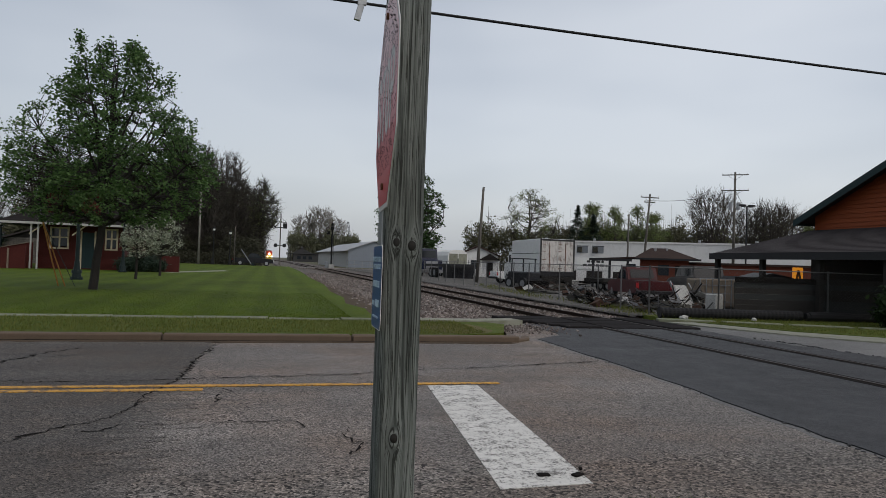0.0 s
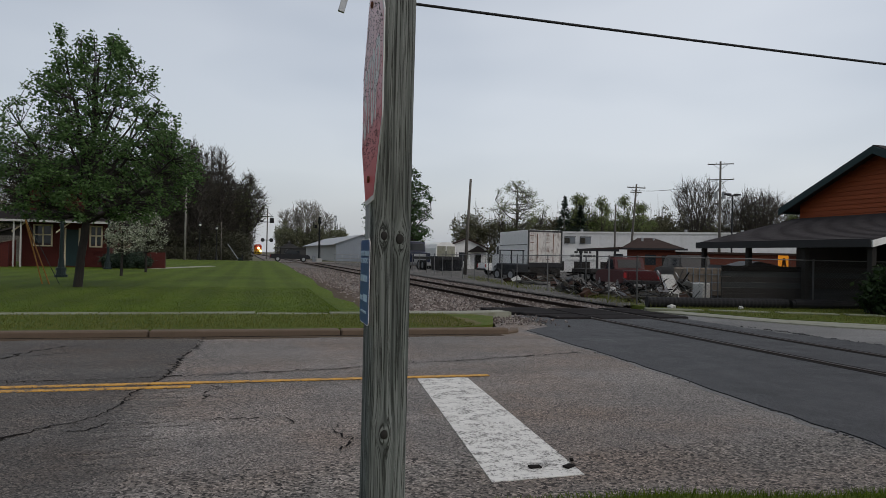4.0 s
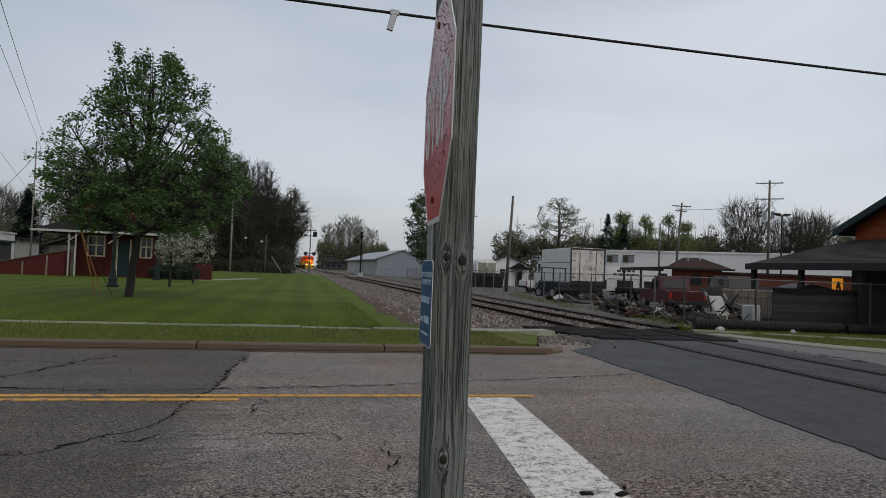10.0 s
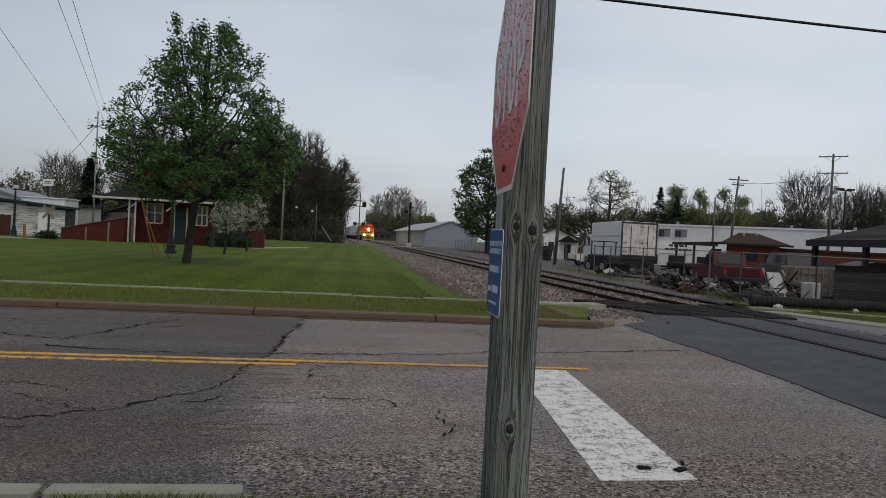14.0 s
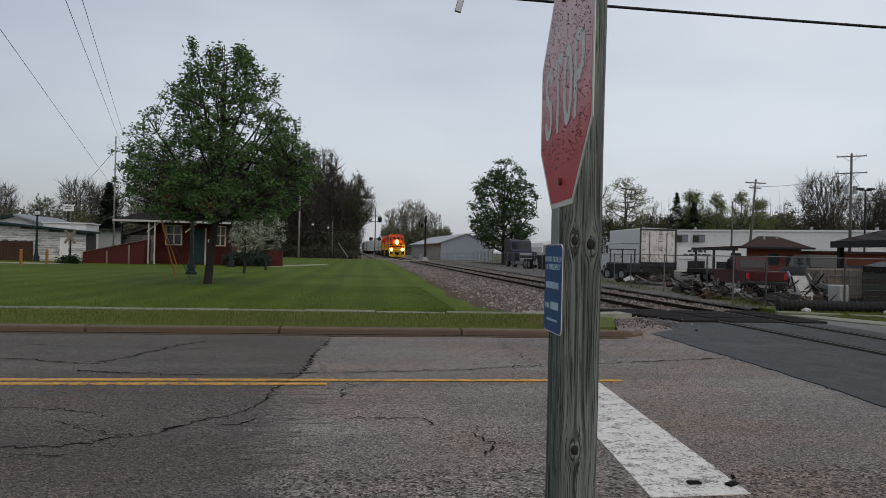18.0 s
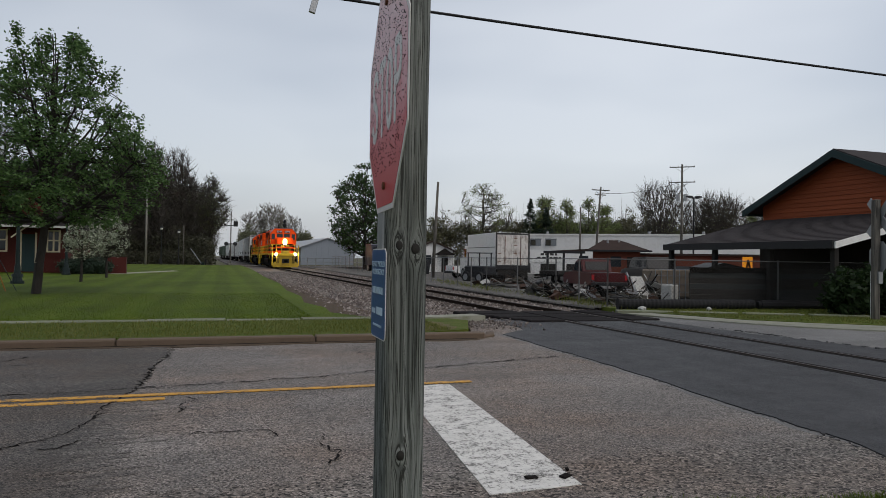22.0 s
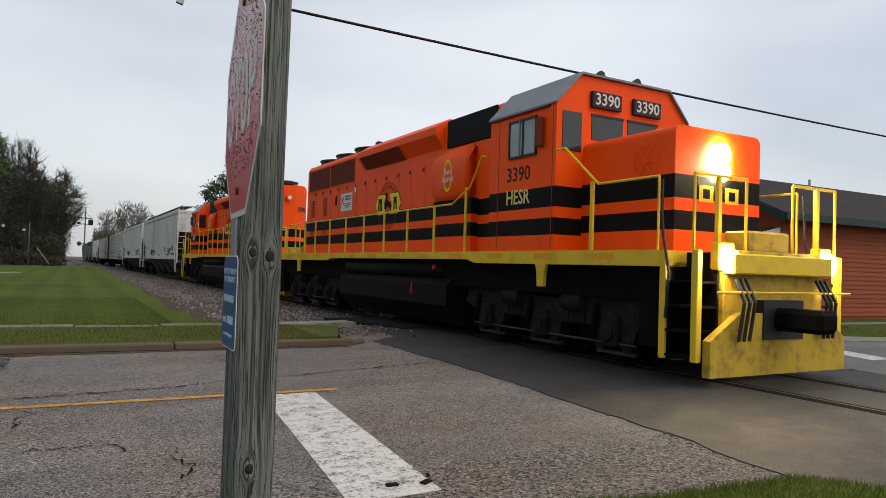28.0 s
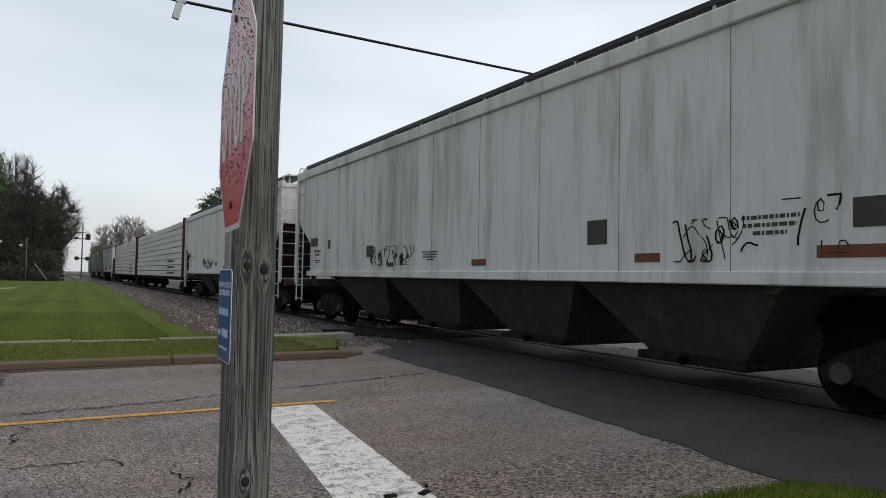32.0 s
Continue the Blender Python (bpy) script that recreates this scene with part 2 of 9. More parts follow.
def wood_grain(name, a, c, dark, scale, rough=0.75, knots=()):
    """Weathered timber: long grain along z that flows round the knots, with darker checks."""
    m, nt, b = node_mat(name)
    t = nt.nodes.new("ShaderNodeTexCoord")
    sep = nt.nodes.new("ShaderNodeSeparateXYZ")
    nt.links.new(t.outputs["Object"], sep.inputs[0])

    def op(kind, p, q):
        n = nt.nodes.new("ShaderNodeMath")
        n.operation = kind
        for s, v in zip(n.inputs, (p, q)):
            if isinstance(v, (int, float)):
                s.default_value = v
            else:
                nt.links.new(v, s)
        return n.outputs[0]

    x, z = sep.outputs["X"], sep.outputs["Z"]
    flow = x
    for kx, kz, kr in knots:
        dx = op("SUBTRACT", x, kx)
        dz = op("MULTIPLY", op("SUBTRACT", z, kz), 0.45)
        d2 = op("ADD", op("ADD", op("MULTIPLY", dx, dx), op("MULTIPLY", dz, dz)), kr * kr * 0.35)
        flow = op("SUBTRACT", flow, op("DIVIDE", op("MULTIPLY", dx, kr * kr * 1.5), d2))
    cmb = nt.nodes.new("ShaderNodeCombineXYZ")
    nt.links.new(flow, cmb.inputs[0])
    nt.links.new(sep.outputs["Y"], cmb.inputs[1])
    nt.links.new(op("MULTIPLY", z, 0.016), cmb.inputs[2])

    def grain(sc, detail, ro):
        n = nt.nodes.new("ShaderNodeTexNoise")
        n.inputs["Scale"].default_value, n.inputs["Detail"].default_value, n.inputs["Roughness"].default_value = sc, detail, ro
        nt.links.new(cmb.outputs[0], n.inputs["Vector"])
        return n.outputs["Fac"]

    g1, g2 = grain(scale, 4, 0.55), grain(scale * 2.4, 5, 0.65)
    big = noise_node(nt, 3.0, 4, 0.55, (3.5, 3.5, 0.3))
    col = ramp_node(nt, g1, [(0.36, a), (0.60, c)])
    chk = ramp_node(nt, g2, [(0.42, (1, 1, 1)), (0.49, (0, 0, 0))])
    col = mix_node(nt, chk, col, dark)
    bg = ramp_node(nt, big.outputs["Fac"], [(0.3, (0.62,) * 3), (0.7, (1.12,) * 3)])
    col = mix_node(nt, 1.0, col, bg, "MULTIPLY")
    nt.links.new(col, b.inputs["Base Color"])
    b.inputs["Roughness"].default_value = rough
    b.inputs["Specular IOR Level"].default_value = 0.2
    bump_node(nt, b, g2, 0.8, 0.006)
    return m


def faded_red(name):
    """Old sign red: bleached pink towards the top, still deep red at the foot, with a ragged boundary."""
    m, nt, b = node_mat(name)
    t = nt.nodes.new("ShaderNodeTexCoord")
    sep = nt.nodes.new("ShaderNodeSeparateXYZ")
    nt.links.new(t.outputs["Object"], sep.inputs[0])
    n = noise_node(nt, 9, 6, 0.7)
    h = nt.nodes.new("ShaderNodeMath")
    h.operation = "MULTIPLY_ADD"
    nt.links.new(n.outputs["Fac"], h.inputs[0])
    h.inputs[1].default_value = 0.35
    nt.links.new(sep.outputs["Y"], h.inputs[2])
    # bleached stops; the palest pink also has the grazing sheen painted in
    col = ramp_node(nt, h.outputs[0], [(0.0, (0.50, 0.012, 0.02)), (0.05, (0.52, 0.04, 0.055)), (0.16, (0.60, 0.20, 0.225)), (0.36, (0.70, 0.43, 0.455))])
    nt.links.new(col, b.inputs["Base Color"])
    b.inputs["Roughness"].default_value = 0.42
    b.inputs["Specular IOR Level"].default_value = 0.6
    return m


def glow(name, color, strength):
    m, nt, b = node_mat(name)
    b.inputs["Base Color"].default_value = (*color, 1)
    b.inputs["Emission Color"].default_value = (*color, 1)
    b.inputs["Emission Strength"].default_value = strength
    return m


def glass(name, color, rough=0.05):
    m, nt, b = node_mat(name)
    b.inputs["Base Color"].default_value = (*color, 1)
    b.inputs["Roughness"].default_value = rough
    b.inputs["Specular IOR Level"].default_value = 0.5
    b.inputs["IOR"].default_value = 1.5
    return m


M = dict(
    road=asphalt("old_asphalt", (0.044, 0.039, 0.035), (0.43, 0.395, 0.365), 92, 0.8, (0.80, 0.77, 0.75), (1.0, 0.86, 0.76), 0.75),
    road_fade=asphalt("half_stained_asphalt", (0.033, 0.029, 0.026), (0.325, 0.298, 0.274), 92, 0.76, (0.7, 0.68, 0.66), (1.0, 0.88, 0.79), 0.7),
    road_worn=asphalt("stained_asphalt", (0.022, 0.020, 0.018), (0.235, 0.213, 0.193), 92, 0.75, (0.66, 0.64, 0.62), (1.0, 0.86, 0.76), 0.7),
    patch=asphalt("new_asphalt", (0.022, 0.0215, 0.0225), (0.064, 0.063, 0.066), 85, 0.68, (0.86, 0.86, 0.86)),
    walk=surf("overgrown_walk_concrete", (0.19, 0.20, 0.14), 0.9, vary=0.2, grain=40, patch=1.2, dirt=(0.08, 0.10, 0.035), dirt_amount=0.9, per_object=0.25),
    plough=surf("scuffed_plough_yellow", (0.50, 0.33, 0.03), 0.6, vary=0.15, grain=20, patch=2.2, dirt=(0.07, 0.05, 0.03), dirt_amount=0.95),
    maroon=surf("bulkhead_maroon", (0.06, 0.014, 0.012), 0.8, vary=0.25, grain=12),
    leaf_scrub=leaf_mat("scrub_leaf", (0.038, 0.04, 0.024), (0.082, 0.082, 0.052)),
    # distance haze is painted in: far leaf and bark colours are lifted paler
    leaf_far=leaf_mat("hazed_scrub_leaf", (0.11, 0.12, 0.07), (0.2, 0.205, 0.125)),
    bark_far=surf("hazed_grey_bark", (0.17, 0.155, 0.14), 0.95, vary=0.2, grain=4, bump=0),
    pole_pale=wood_grain("pale_pole_timber", (0.2, 0.19, 0.17), (0.3, 0.285, 0.255), (0.13, 0.12, 0.11), 25),
    iron_black=surf("black_iron", (0.016, 0.017, 0.017), 0.6, 0.1, vary=0.3, grain=20),
    shed_black=surf("blackened_boards", (0.05, 0.05, 0.05), 0.9, vary=0.3, grain=6, patch=1.0),
    crack=surf("crack_filler", (0.014, 0.012, 0.011), 0.9, vary=0.4, grain=60, spec=0.05),
    rubber=surf("crossing_rubber", (0.022, 0.02, 0.02), 0.95, vary=0.35, grain=12, patch=1.5, spec=0.04),
    paint_white=worn_paint("worn_white_paint", (0.66, 0.64, 0.60), (0.13, 0.122, 0.112), 0.428, 5.0),
    paint_yellow=worn_paint("worn_yellow_paint", (0.60, 0.32, 0.06), (0.10, 0.088, 0.075), 0.435, 3.0),
    concrete=surf("concrete", (0.26, 0.26, 0.21), 0.85, vary=0.14, grain=60, patch=1.2, dirt=(0.11, 0.12, 0.06), dirt_amount=0.85, per_object=0.2),
    kerb=surf("stained_kerb_concrete", (0.125, 0.09, 0.064), 0.85, vary=0.2, grain=45, patch=2, dirt=(0.10, 0.075, 0.05), dirt_amount=0.8, per_object=0.15),
    lawn=grass_mat("mown_lawn", (0.036, 0.061, 0.004), (0.088, 0.135, 0.007), (0.11, 0.118, 0.013), 0.10),
    verge=grass_mat("verge_grass", (0.042, 0.065, 0.007), (0.10, 0.14, 0.016), (0.15, 0.13, 0.045)),
    verge_dry=grass_mat("trodden_verge", (0.085, 0.075, 0.03), (0.16, 0.14, 0.06), (0.12, 0.085, 0.05)),
    field=grass_mat("rough_ground", (0.07, 0.075, 0.04), (0.12, 0.11, 0.07), (0.16, 0.14, 0.10)),
    road_coarse=asphalt("ravelled_asphalt", (0.028, 0.025, 0.022), (0.40, 0.365, 0.33), 58, 0.85, (0.74, 0.71, 0.69), (1.0, 0.84, 0.74), 0.9),
    road_smooth=asphalt("smooth_grey_asphalt", (0.13, 0.127, 0.122), (0.22, 0.216, 0.21), 80, 0.8, (0.86, 0.86, 0.86)),
    gravel=asphalt("gravel_lot", (0.05, 0.046, 0.042), (0.21, 0.196, 0.18), 26, 0.9, (0.7, 0.68, 0.64)),
    ballast=asphalt("ballast_bed", (0.045, 0.038, 0.034), (0.25, 0.215, 0.19), 13, 0.9, (0.75, 0.72, 0.7)),
    dirt=surf("bare_dirt", (0.075, 0.052, 0.033), 0.95, vary=0.35, grain=14, patch=1.0, bump=0.6, bump_dist=0.03),
    rail=surf("rail_steel", (0.13, 0.115, 0.105), 0.5, 0.4, vary=0.25, grain=30),
    rail_rust=surf("rail_web_rust", (0.03, 0.021, 0.017), 0.9, 0.0, vary=0.35, grain=30, spec=0.05),
    tie=surf("sleeper_timber", (0.075, 0.06, 0.05), 0.9, vary=0.3, grain=30, patch=3, stretch=(0.15, 1, 1)),
    post=wood_grain("weathered_post", (0.075, 0.083, 0.077), (0.235, 0.25, 0.235), (0.036, 0.038, 0.034), 92, 0.8, ((-0.012, 0.80, 0.017), (-0.027, 1.497, 0.016), (0.03, 1.487, 0.019), (-0.04, 0.3, 0.012))),
    pole=wood_grain("pole_timber", (0.09, 0.083, 0.072), (0.17, 0.157, 0.138), (0.055, 0.05, 0.044), 25),
    knot=surf("knot_wood", (0.02, 0.018, 0.016), 0.7, vary=0.4, grain=60, patch=20),
    galv=surf("galvanised_steel", (0.33, 0.34, 0.35), 0.45, 0.8, vary=0.15, grain=20),
    dark_metal=surf("dark_green_iron", (0.012, 0.022, 0.022), 0.45, 0.2, vary=0.25, grain=30),
    bark=surf("bark", (0.03, 0.026, 0.023), 0.9, vary=0.35, grain=18, patch=4, stretch=(1, 1, 0.25), bump=0.8, bump_dist=0.02),
    bark_wood=surf("dark_woodland_bark", (0.06, 0.053, 0.046), 0.95, vary=0.3, grain=8, bump=0),
    leaf=leaf_mat("spring_leaf", (0.034, 0.078, 0.022), (0.11, 0.185, 0.06)),
    leaf_dark=leaf_mat("dark_leaf", (0.018, 0.045, 0.012), (0.055, 0.10, 0.03)),
    leaf_bud=leaf_mat("bud_leaf", (0.08, 0.115, 0.035), (0.20, 0.235, 0.085)),
    leaf_bush=leaf_mat("bush_leaf", (0.008, 0.022, 0.006), (0.03, 0.055, 0.016)),
    leaf_hedge=leaf_mat("brown_green_hedge", (0.062, 0.062, 0.034), (0.135, 0.13, 0.075)),
    needle=leaf_mat("conifer_needle", (0.02, 0.036, 0.024), (0.048, 0.072, 0.047)),
    blossom=leaf_mat("white_blossom", (0.05, 0.085, 0.022), (0.62, 0.64, 0.52)),
    brick=surf("red_brick_wall", (0.068, 0.014, 0.011), 0.85, vary=0.25, grain=12, patch=0.8),
    siding=surf("rust_red_siding", (0.27, 0.062, 0.02), 0.7, vary=0.12, grain=30, patch=0.9, stretch=(0.3, 0.3, 1), per_object=0.1),
    green_trim=surf("dark_green_trim", (0.011, 0.03, 0.032), 0.5, vary=0.15),
    shingle=surf("dark_shingles", (0.052, 0.046, 0.046), 0.95, vary=0.35, grain=14, patch=1.5, stretch=(1, 1, 3), spec=0.08),
    roof_dark=surf("weathered_dark_roof", (0.024, 0.021, 0.02), 0.95, vary=0.35, grain=12, patch=1.5, spec=0.05),
    shingle_brown=surf("brown_shingles", (0.048, 0.033, 0.028), 0.95, vary=0.3, grain=9, patch=1.5, spec=0.08),
    white_siding=surf("white_siding", (0.68, 0.68, 0.67), 0.7, vary=0.08, grain=8, patch=0.5, dirt=(0.4, 0.39, 0.36), dirt_amount=0.4),
    pale_roof=surf("pale_steel_roof", (0.33, 0.34, 0.35), 0.6, 0.1, vary=0.12, grain=5),
    grey_steel=surf("grey_steel_cladding", (0.25, 0.28, 0.32), 0.5, 0.2, vary=0.08, grain=5),
    cream=surf("cream_trim", (0.55, 0.47, 0.33), 0.6, vary=0.08),
    white=surf("white_paint", (0.72, 0.72, 0.70), 0.5, vary=0.06, grain=20, dirt=(0.35, 0.33, 0.3), dirt_amount=0.4),
    black=surf("black_paint", (0.02, 0.02, 0.022), 0.45, vary=0.3, grain=20),
    dark_wood=surf("dark_board", (0.022, 0.02, 0.018), 0.85, vary=0.3, grain=14, stretch=(1, 1, 0.2)),
    glass=glass("window_glass", (0.02, 0.025, 0.03)),
    red=surf("sign_red", (0.36, 0.016, 0.02), 0.5, vary=0.2, grain=50, patch=5),
    red_faded=faded_red("sign_red_faded"),
    sign_white=surf("sign_white", (0.66, 0.63, 0.62), 0.5, vary=0.08),
    # pale base colour paints the sky light seen in and through the cab panes
    cab_glass=glass("sky_bright_cab_glass", (0.34, 0.40, 0.42)),
    fence_steel=surf("dull_fence_steel", (0.15, 0.15, 0.15), 0.6, 0.3, vary=0.2),
    sign_print=surf("faded_print", (0.46, 0.58, 0.68), 0.5, vary=0.15),
    # dusty castings, their colour lowered for the shade beneath the train
    truck_dust=surf("shaded_dusty_castings", (0.014, 0.0132, 0.0125), 0.85, vary=0.4, grain=10, patch=2.5, dirt=(0.045, 0.041, 0.037), dirt_amount=0.6, spec=0.1),
    sign_blue=surf("sign_blue", (0.010, 0.075, 0.23), 0.35, vary=0.15, spec=0.5),
    orange=surf("loco_orange", (0.92, 0.088, 0.005), 0.5, vary=0.05, grain=25, patch=0.7, dirt=(0.5, 0.06, 0.012), dirt_amount=0.3, bump=0.03, spec=0.15, stretch=(1, 1, 0.3)),
    loco_black=surf("loco_stripe_black", (0.008, 0.0075, 0.0075), 0.6, vary=0.25, grain=25, bump=0.03, spec=0.08),
    loco_yellow=surf("loco_yellow", (0.74, 0.50, 0.03), 0.45, vary=0.08, grain=20, patch=1.2, dirt=(0.30, 0.20, 0.05), dirt_amount=0.5, bump=0.05),
    screen=surf("radiator_mesh", (0.21, 0.034, 0.014), 0.7, vary=0.4, grain=90),
    # grime taken near black: underside shade is put into this colour
    under=surf("shaded_grimy_gear", (0.006, 0.0055, 0.005), 0.85, 0.0, vary=0.4, grain=18, patch=3, dirt=(0.018, 0.015, 0.013), dirt_amount=0.5, spec=0.05),
    hopper=surf("grey_hopper_paint", (0.60, 0.61, 0.59), 0.55, vary=0.08, grain=14, patch=0.6, dirt=(0.19, 0.185, 0.165), dirt_amount=0.9, stretch=(1, 1, 0.12), bump=0.03, spec=0.15),
    hopper_light=surf("light_hopper_paint", (0.62, 0.63, 0.61), 0.55, vary=0.07, grain=14, patch=0.7, dirt=(0.30, 0.29, 0.27), dirt_amount=0.5, stretch=(1, 1, 0.14), bump=0.03),
    hopper_green=surf("green_hopper_paint", (0.035, 0.07, 0.035), 0.6, vary=0.15, grain=14, patch=0.7, stretch=(1, 1, 0.2)),
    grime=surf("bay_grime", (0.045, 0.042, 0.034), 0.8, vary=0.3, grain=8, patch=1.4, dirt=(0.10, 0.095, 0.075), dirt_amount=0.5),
    rust=surf("rusty_steel", (0.16, 0.065, 0.035), 0.8, 0.1, vary=0.35, grain=12, patch=2.5),
    car_red=surf("dull_red_car_paint", (0.06, 0.006, 0.008), 0.5, vary=0.15),
    car_dark=surf("dark_car_paint", (0.016, 0.017, 0.02), 0.3, vary=0.15),
    car_blue=surf("navy_truck_paint", (0.01, 0.014, 0.036), 0.3, vary=0.12),
    tyre=surf("tyre_rubber", (0.02, 0.02, 0.02), 0.85, vary=0.2),
    plastic_black=surf("black_pipe", (0.012, 0.012, 0.013), 0.75, vary=0.3, grain=8),
    tan=surf("tan_boards", (0.20, 0.16, 0.12), 0.8, vary=0.25, grain=10, patch=2),
    cable=surf("cable_black", (0.012, 0.012, 0.013), 0.6),
    head=glow("headlight_glow", (1.0, 0.80, 0.50), 260),
    amber=glow("amber_sign_glow", (1.0, 0.36, 0.03), 0.5),
    sign_back=surf("aluminium_sign_back", (0.30, 0.31, 0.32), 0.5, 0.5, vary=0.12),
    screen_mesh=surf("dark_screen_fabric", (0.03, 0.033, 0.033), 0.9, vary=0.35, grain=20, patch=2),
    brick_orange=surf("orange_brick", (0.13, 0.036, 0.021), 0.85, vary=0.2, grain=14, patch=1.0),
    fence_wire=surf("dull_fence_wire", (0.10, 0.10, 0.10), 0.7, 0.2, vary=0.2),
    rust_dark=surf("old_dark_rust", (0.055, 0.028, 0.018), 0.85, vary=0.4, grain=12, patch=3),
    dull_white=surf("weathered_white_sheet", (0.42, 0.42, 0.40), 0.7, vary=0.15, grain=14, patch=2, dirt=(0.2, 0.19, 0.17), dirt_amount=0.6),
    yellow_flex=surf("orange_guy_guard", (0.26, 0.12, 0.02), 0.6, vary=0.1),
)


# ---- mesh helpers ----
def part(name, bm, material, parent=None, label="", smooth=False):
    me = bpy.data.meshes.new(name)
    bmesh.ops.recalc_face_normals(bm, faces=bm.faces)
    bm.to_mesh(me)
    bm.free()
    return mesh_part(name, me, material, parent, label, smooth)


def mesh_part(name, me, material, parent=None, label="", smooth=False):
    if material is not None and not me.materials:
        me.materials.append(M[material] if isinstance(material, str) else material)
    if smooth:
        for p in me.polygons:
            p.use_smooth = True
    ob = new(name, me)
    if parent:
        ob.parent = parent
    if label:
        ob["label"] = label
    return ob


def thing(name, m, label, category, group="", kind=""):
    ob = new(name)
    ob.matrix_world = m
    ob.empty_display_size = 0.2
    return tagged(ob, label, category, group, kind)


def box(bm, x0, y0, z0, x1, y1, z1, bevel=0.0, m=None):
    vs = [bm.verts.new((x, y, z)) for x in (x0, x1) for y in (y0, y1) for z in (z0, z1)]
    fs = [bm.faces.new([vs[i] for i in f]) for f in ((0, 1, 3, 2), (4, 6, 7, 5), (0, 4, 5, 1), (2, 3, 7, 6), (0, 2, 6, 4), (1, 5, 7, 3))]
    if bevel:
        r = bmesh.ops.bevel(bm, geom=list({e for f in fs for e in f.edges}), offset=bevel, segments=1, affect="EDGES")
        vs = list({v for f in r["faces"] for v in f.verts} | {v for v in vs if v.is_valid})
    if m is not None:
        bmesh.ops.transform(bm, matrix=m, verts=vs)
    return bm


def B(x0, y0, z0, x1, y1, z1, bevel=0.0, m=None):
    return box(bmesh.new(), x0, y0, z0, x1, y1, z1, bevel, m)


def tube(bm, p0, p1, r0, r1=None, seg=8, cap=True):
    p0, p1 = Vector(p0), Vector(p1)
    r1 = r0 if r1 is None else r1
    d = (p1 - p0).normalized()
    a = d.orthogonal().normalized()
    b = d.cross(a)
    rings = []
    for p, r in ((p0, r0), (p1, r1)):
        rings.append([bm.verts.new(p + r * (a * math.cos(i * math.tau / seg) + b * math.sin(i * math.tau / seg))) for i in range(seg)])
    for i in range(seg):
        j = (i + 1) % seg
        bm.faces.new((rings[0][i], rings[0][j], rings[1][j], rings[1][i]))
    if cap:
        bm.faces.new(rings[0][::-1])
        bm.faces.new(rings[1])
    return bm


def rod(points, r, seg=6):
    bm = bmesh.new()
    for a, b in zip(points, points[1:]):
        tube(bm, a, b, r, seg=seg)
    return bm


def prism(bm, pts, axis, a, b):
    """A closed outline, given in the two other axes, drawn out along one axis from a to b."""
    def at(p, k):
        return {"x": (k, p[0], p[1]), "y": (p[0], k, p[1]), "z": (p[0], p[1], k)}[axis]
    lo = [bm.verts.new(at(p, a)) for p in pts]
    hi = [bm.verts.new(at(p, b)) for p in pts]
    bm.faces.new(lo)
    bm.faces.new(hi[::-1])
    for i in range(len(pts)):
        j = (i + 1) % len(pts)
        bm.faces.new((lo[i], lo[j], hi[j], hi[i]))
    return bm


def quad_mesh(name, verts, faces, material, parent=None, label="", smooth=False):
    me = bpy.data.meshes.new(name)
    me.from_pydata(verts, [], faces)
    me.update()
    return mesh_part(name, me, material, parent, label, smooth)


def words(name, text, size, material, parent, m, label="", spread=1.0, depth=0.002):
    """Lettering as a thin solid."""
    cu = bpy.data.curves.new(name, "FONT")
    cu.body, cu.size, cu.align_x, cu.align_y, cu.extrude, cu.space_character = text, size, "CENTER", "CENTER", depth, spread
    cu.resolution_u = 2
    cu.offset = 0.014 * size
    tmp = bpy.data.objects.new(name, cu)
    scene.collection.objects.link(tmp)
    me = bpy.data.meshes.new_from_object(tmp.evaluated_get(bpy.context.evaluated_depsgraph_get()))
    bpy.data.objects.remove(tmp)
    ob = mesh_part(name, me, None, parent, label)
    me.materials.clear()
    me.materials.append(M[material])
    ob.matrix_local = m
    return ob


def swept(bm, pts, r, seg):
    """One tube through all the points, closed at both ends; r may be a list."""
    rings = []
    for k, p in enumerate(pts):
        d = (pts[min(k + 1, len(pts) - 1)] - pts[max(k - 1, 0)]).normalized()
        a = d.orthogonal().normalized() if abs(d.z) > 0.9 else d.cross(Vector((0, 0, 1))).normalized()
        b = d.cross(a)
        rr = r[k] if isinstance(r, list) else r
        rings.append([bm.verts.new(p + rr * (a * math.cos(i * math.tau / seg) + b * math.sin(i * math.tau / seg))) for i in range(seg)])
    for u, v in zip(rings, rings[1:]):
        for i in range(seg):
            bm.faces.new((u[i], u[(i + 1) % seg], v[(i + 1) % seg], v[i]))
    bm.faces.new(rings[0][::-1])
    bm.faces.new(rings[-1])


# ---- the ground, road and track bed ----
TRACK = pose(8.48, 0, 0, 0, 0, 1.0)          # local y runs along the rails, x across, z from the rail top


def on_track(x, y, z=0.0):
    return TRACK @ Vector((x, y, z))


def bend(y):
    """The far rails swing gently to the west."""
    f = min(1.0, max(0.0, (y - 190) / 140))
    return -2.4 * f * f * (3 - 2 * f)


RAIL_CUTS = [(-220, 190)] + [(190 + 14 * k, 204 + 14 * k) for k in range(10)] + [(330, 520)]


def slab(name, pts, z0, z1, material, label="", category="", kind="structure", parent=None):
    bm = bmesh.new()
    prism(bm, pts, "z", z0, z1)
    ob = part(name, bm, material, parent)
    return tagged(ob, label, category, "", kind) if not parent else ob


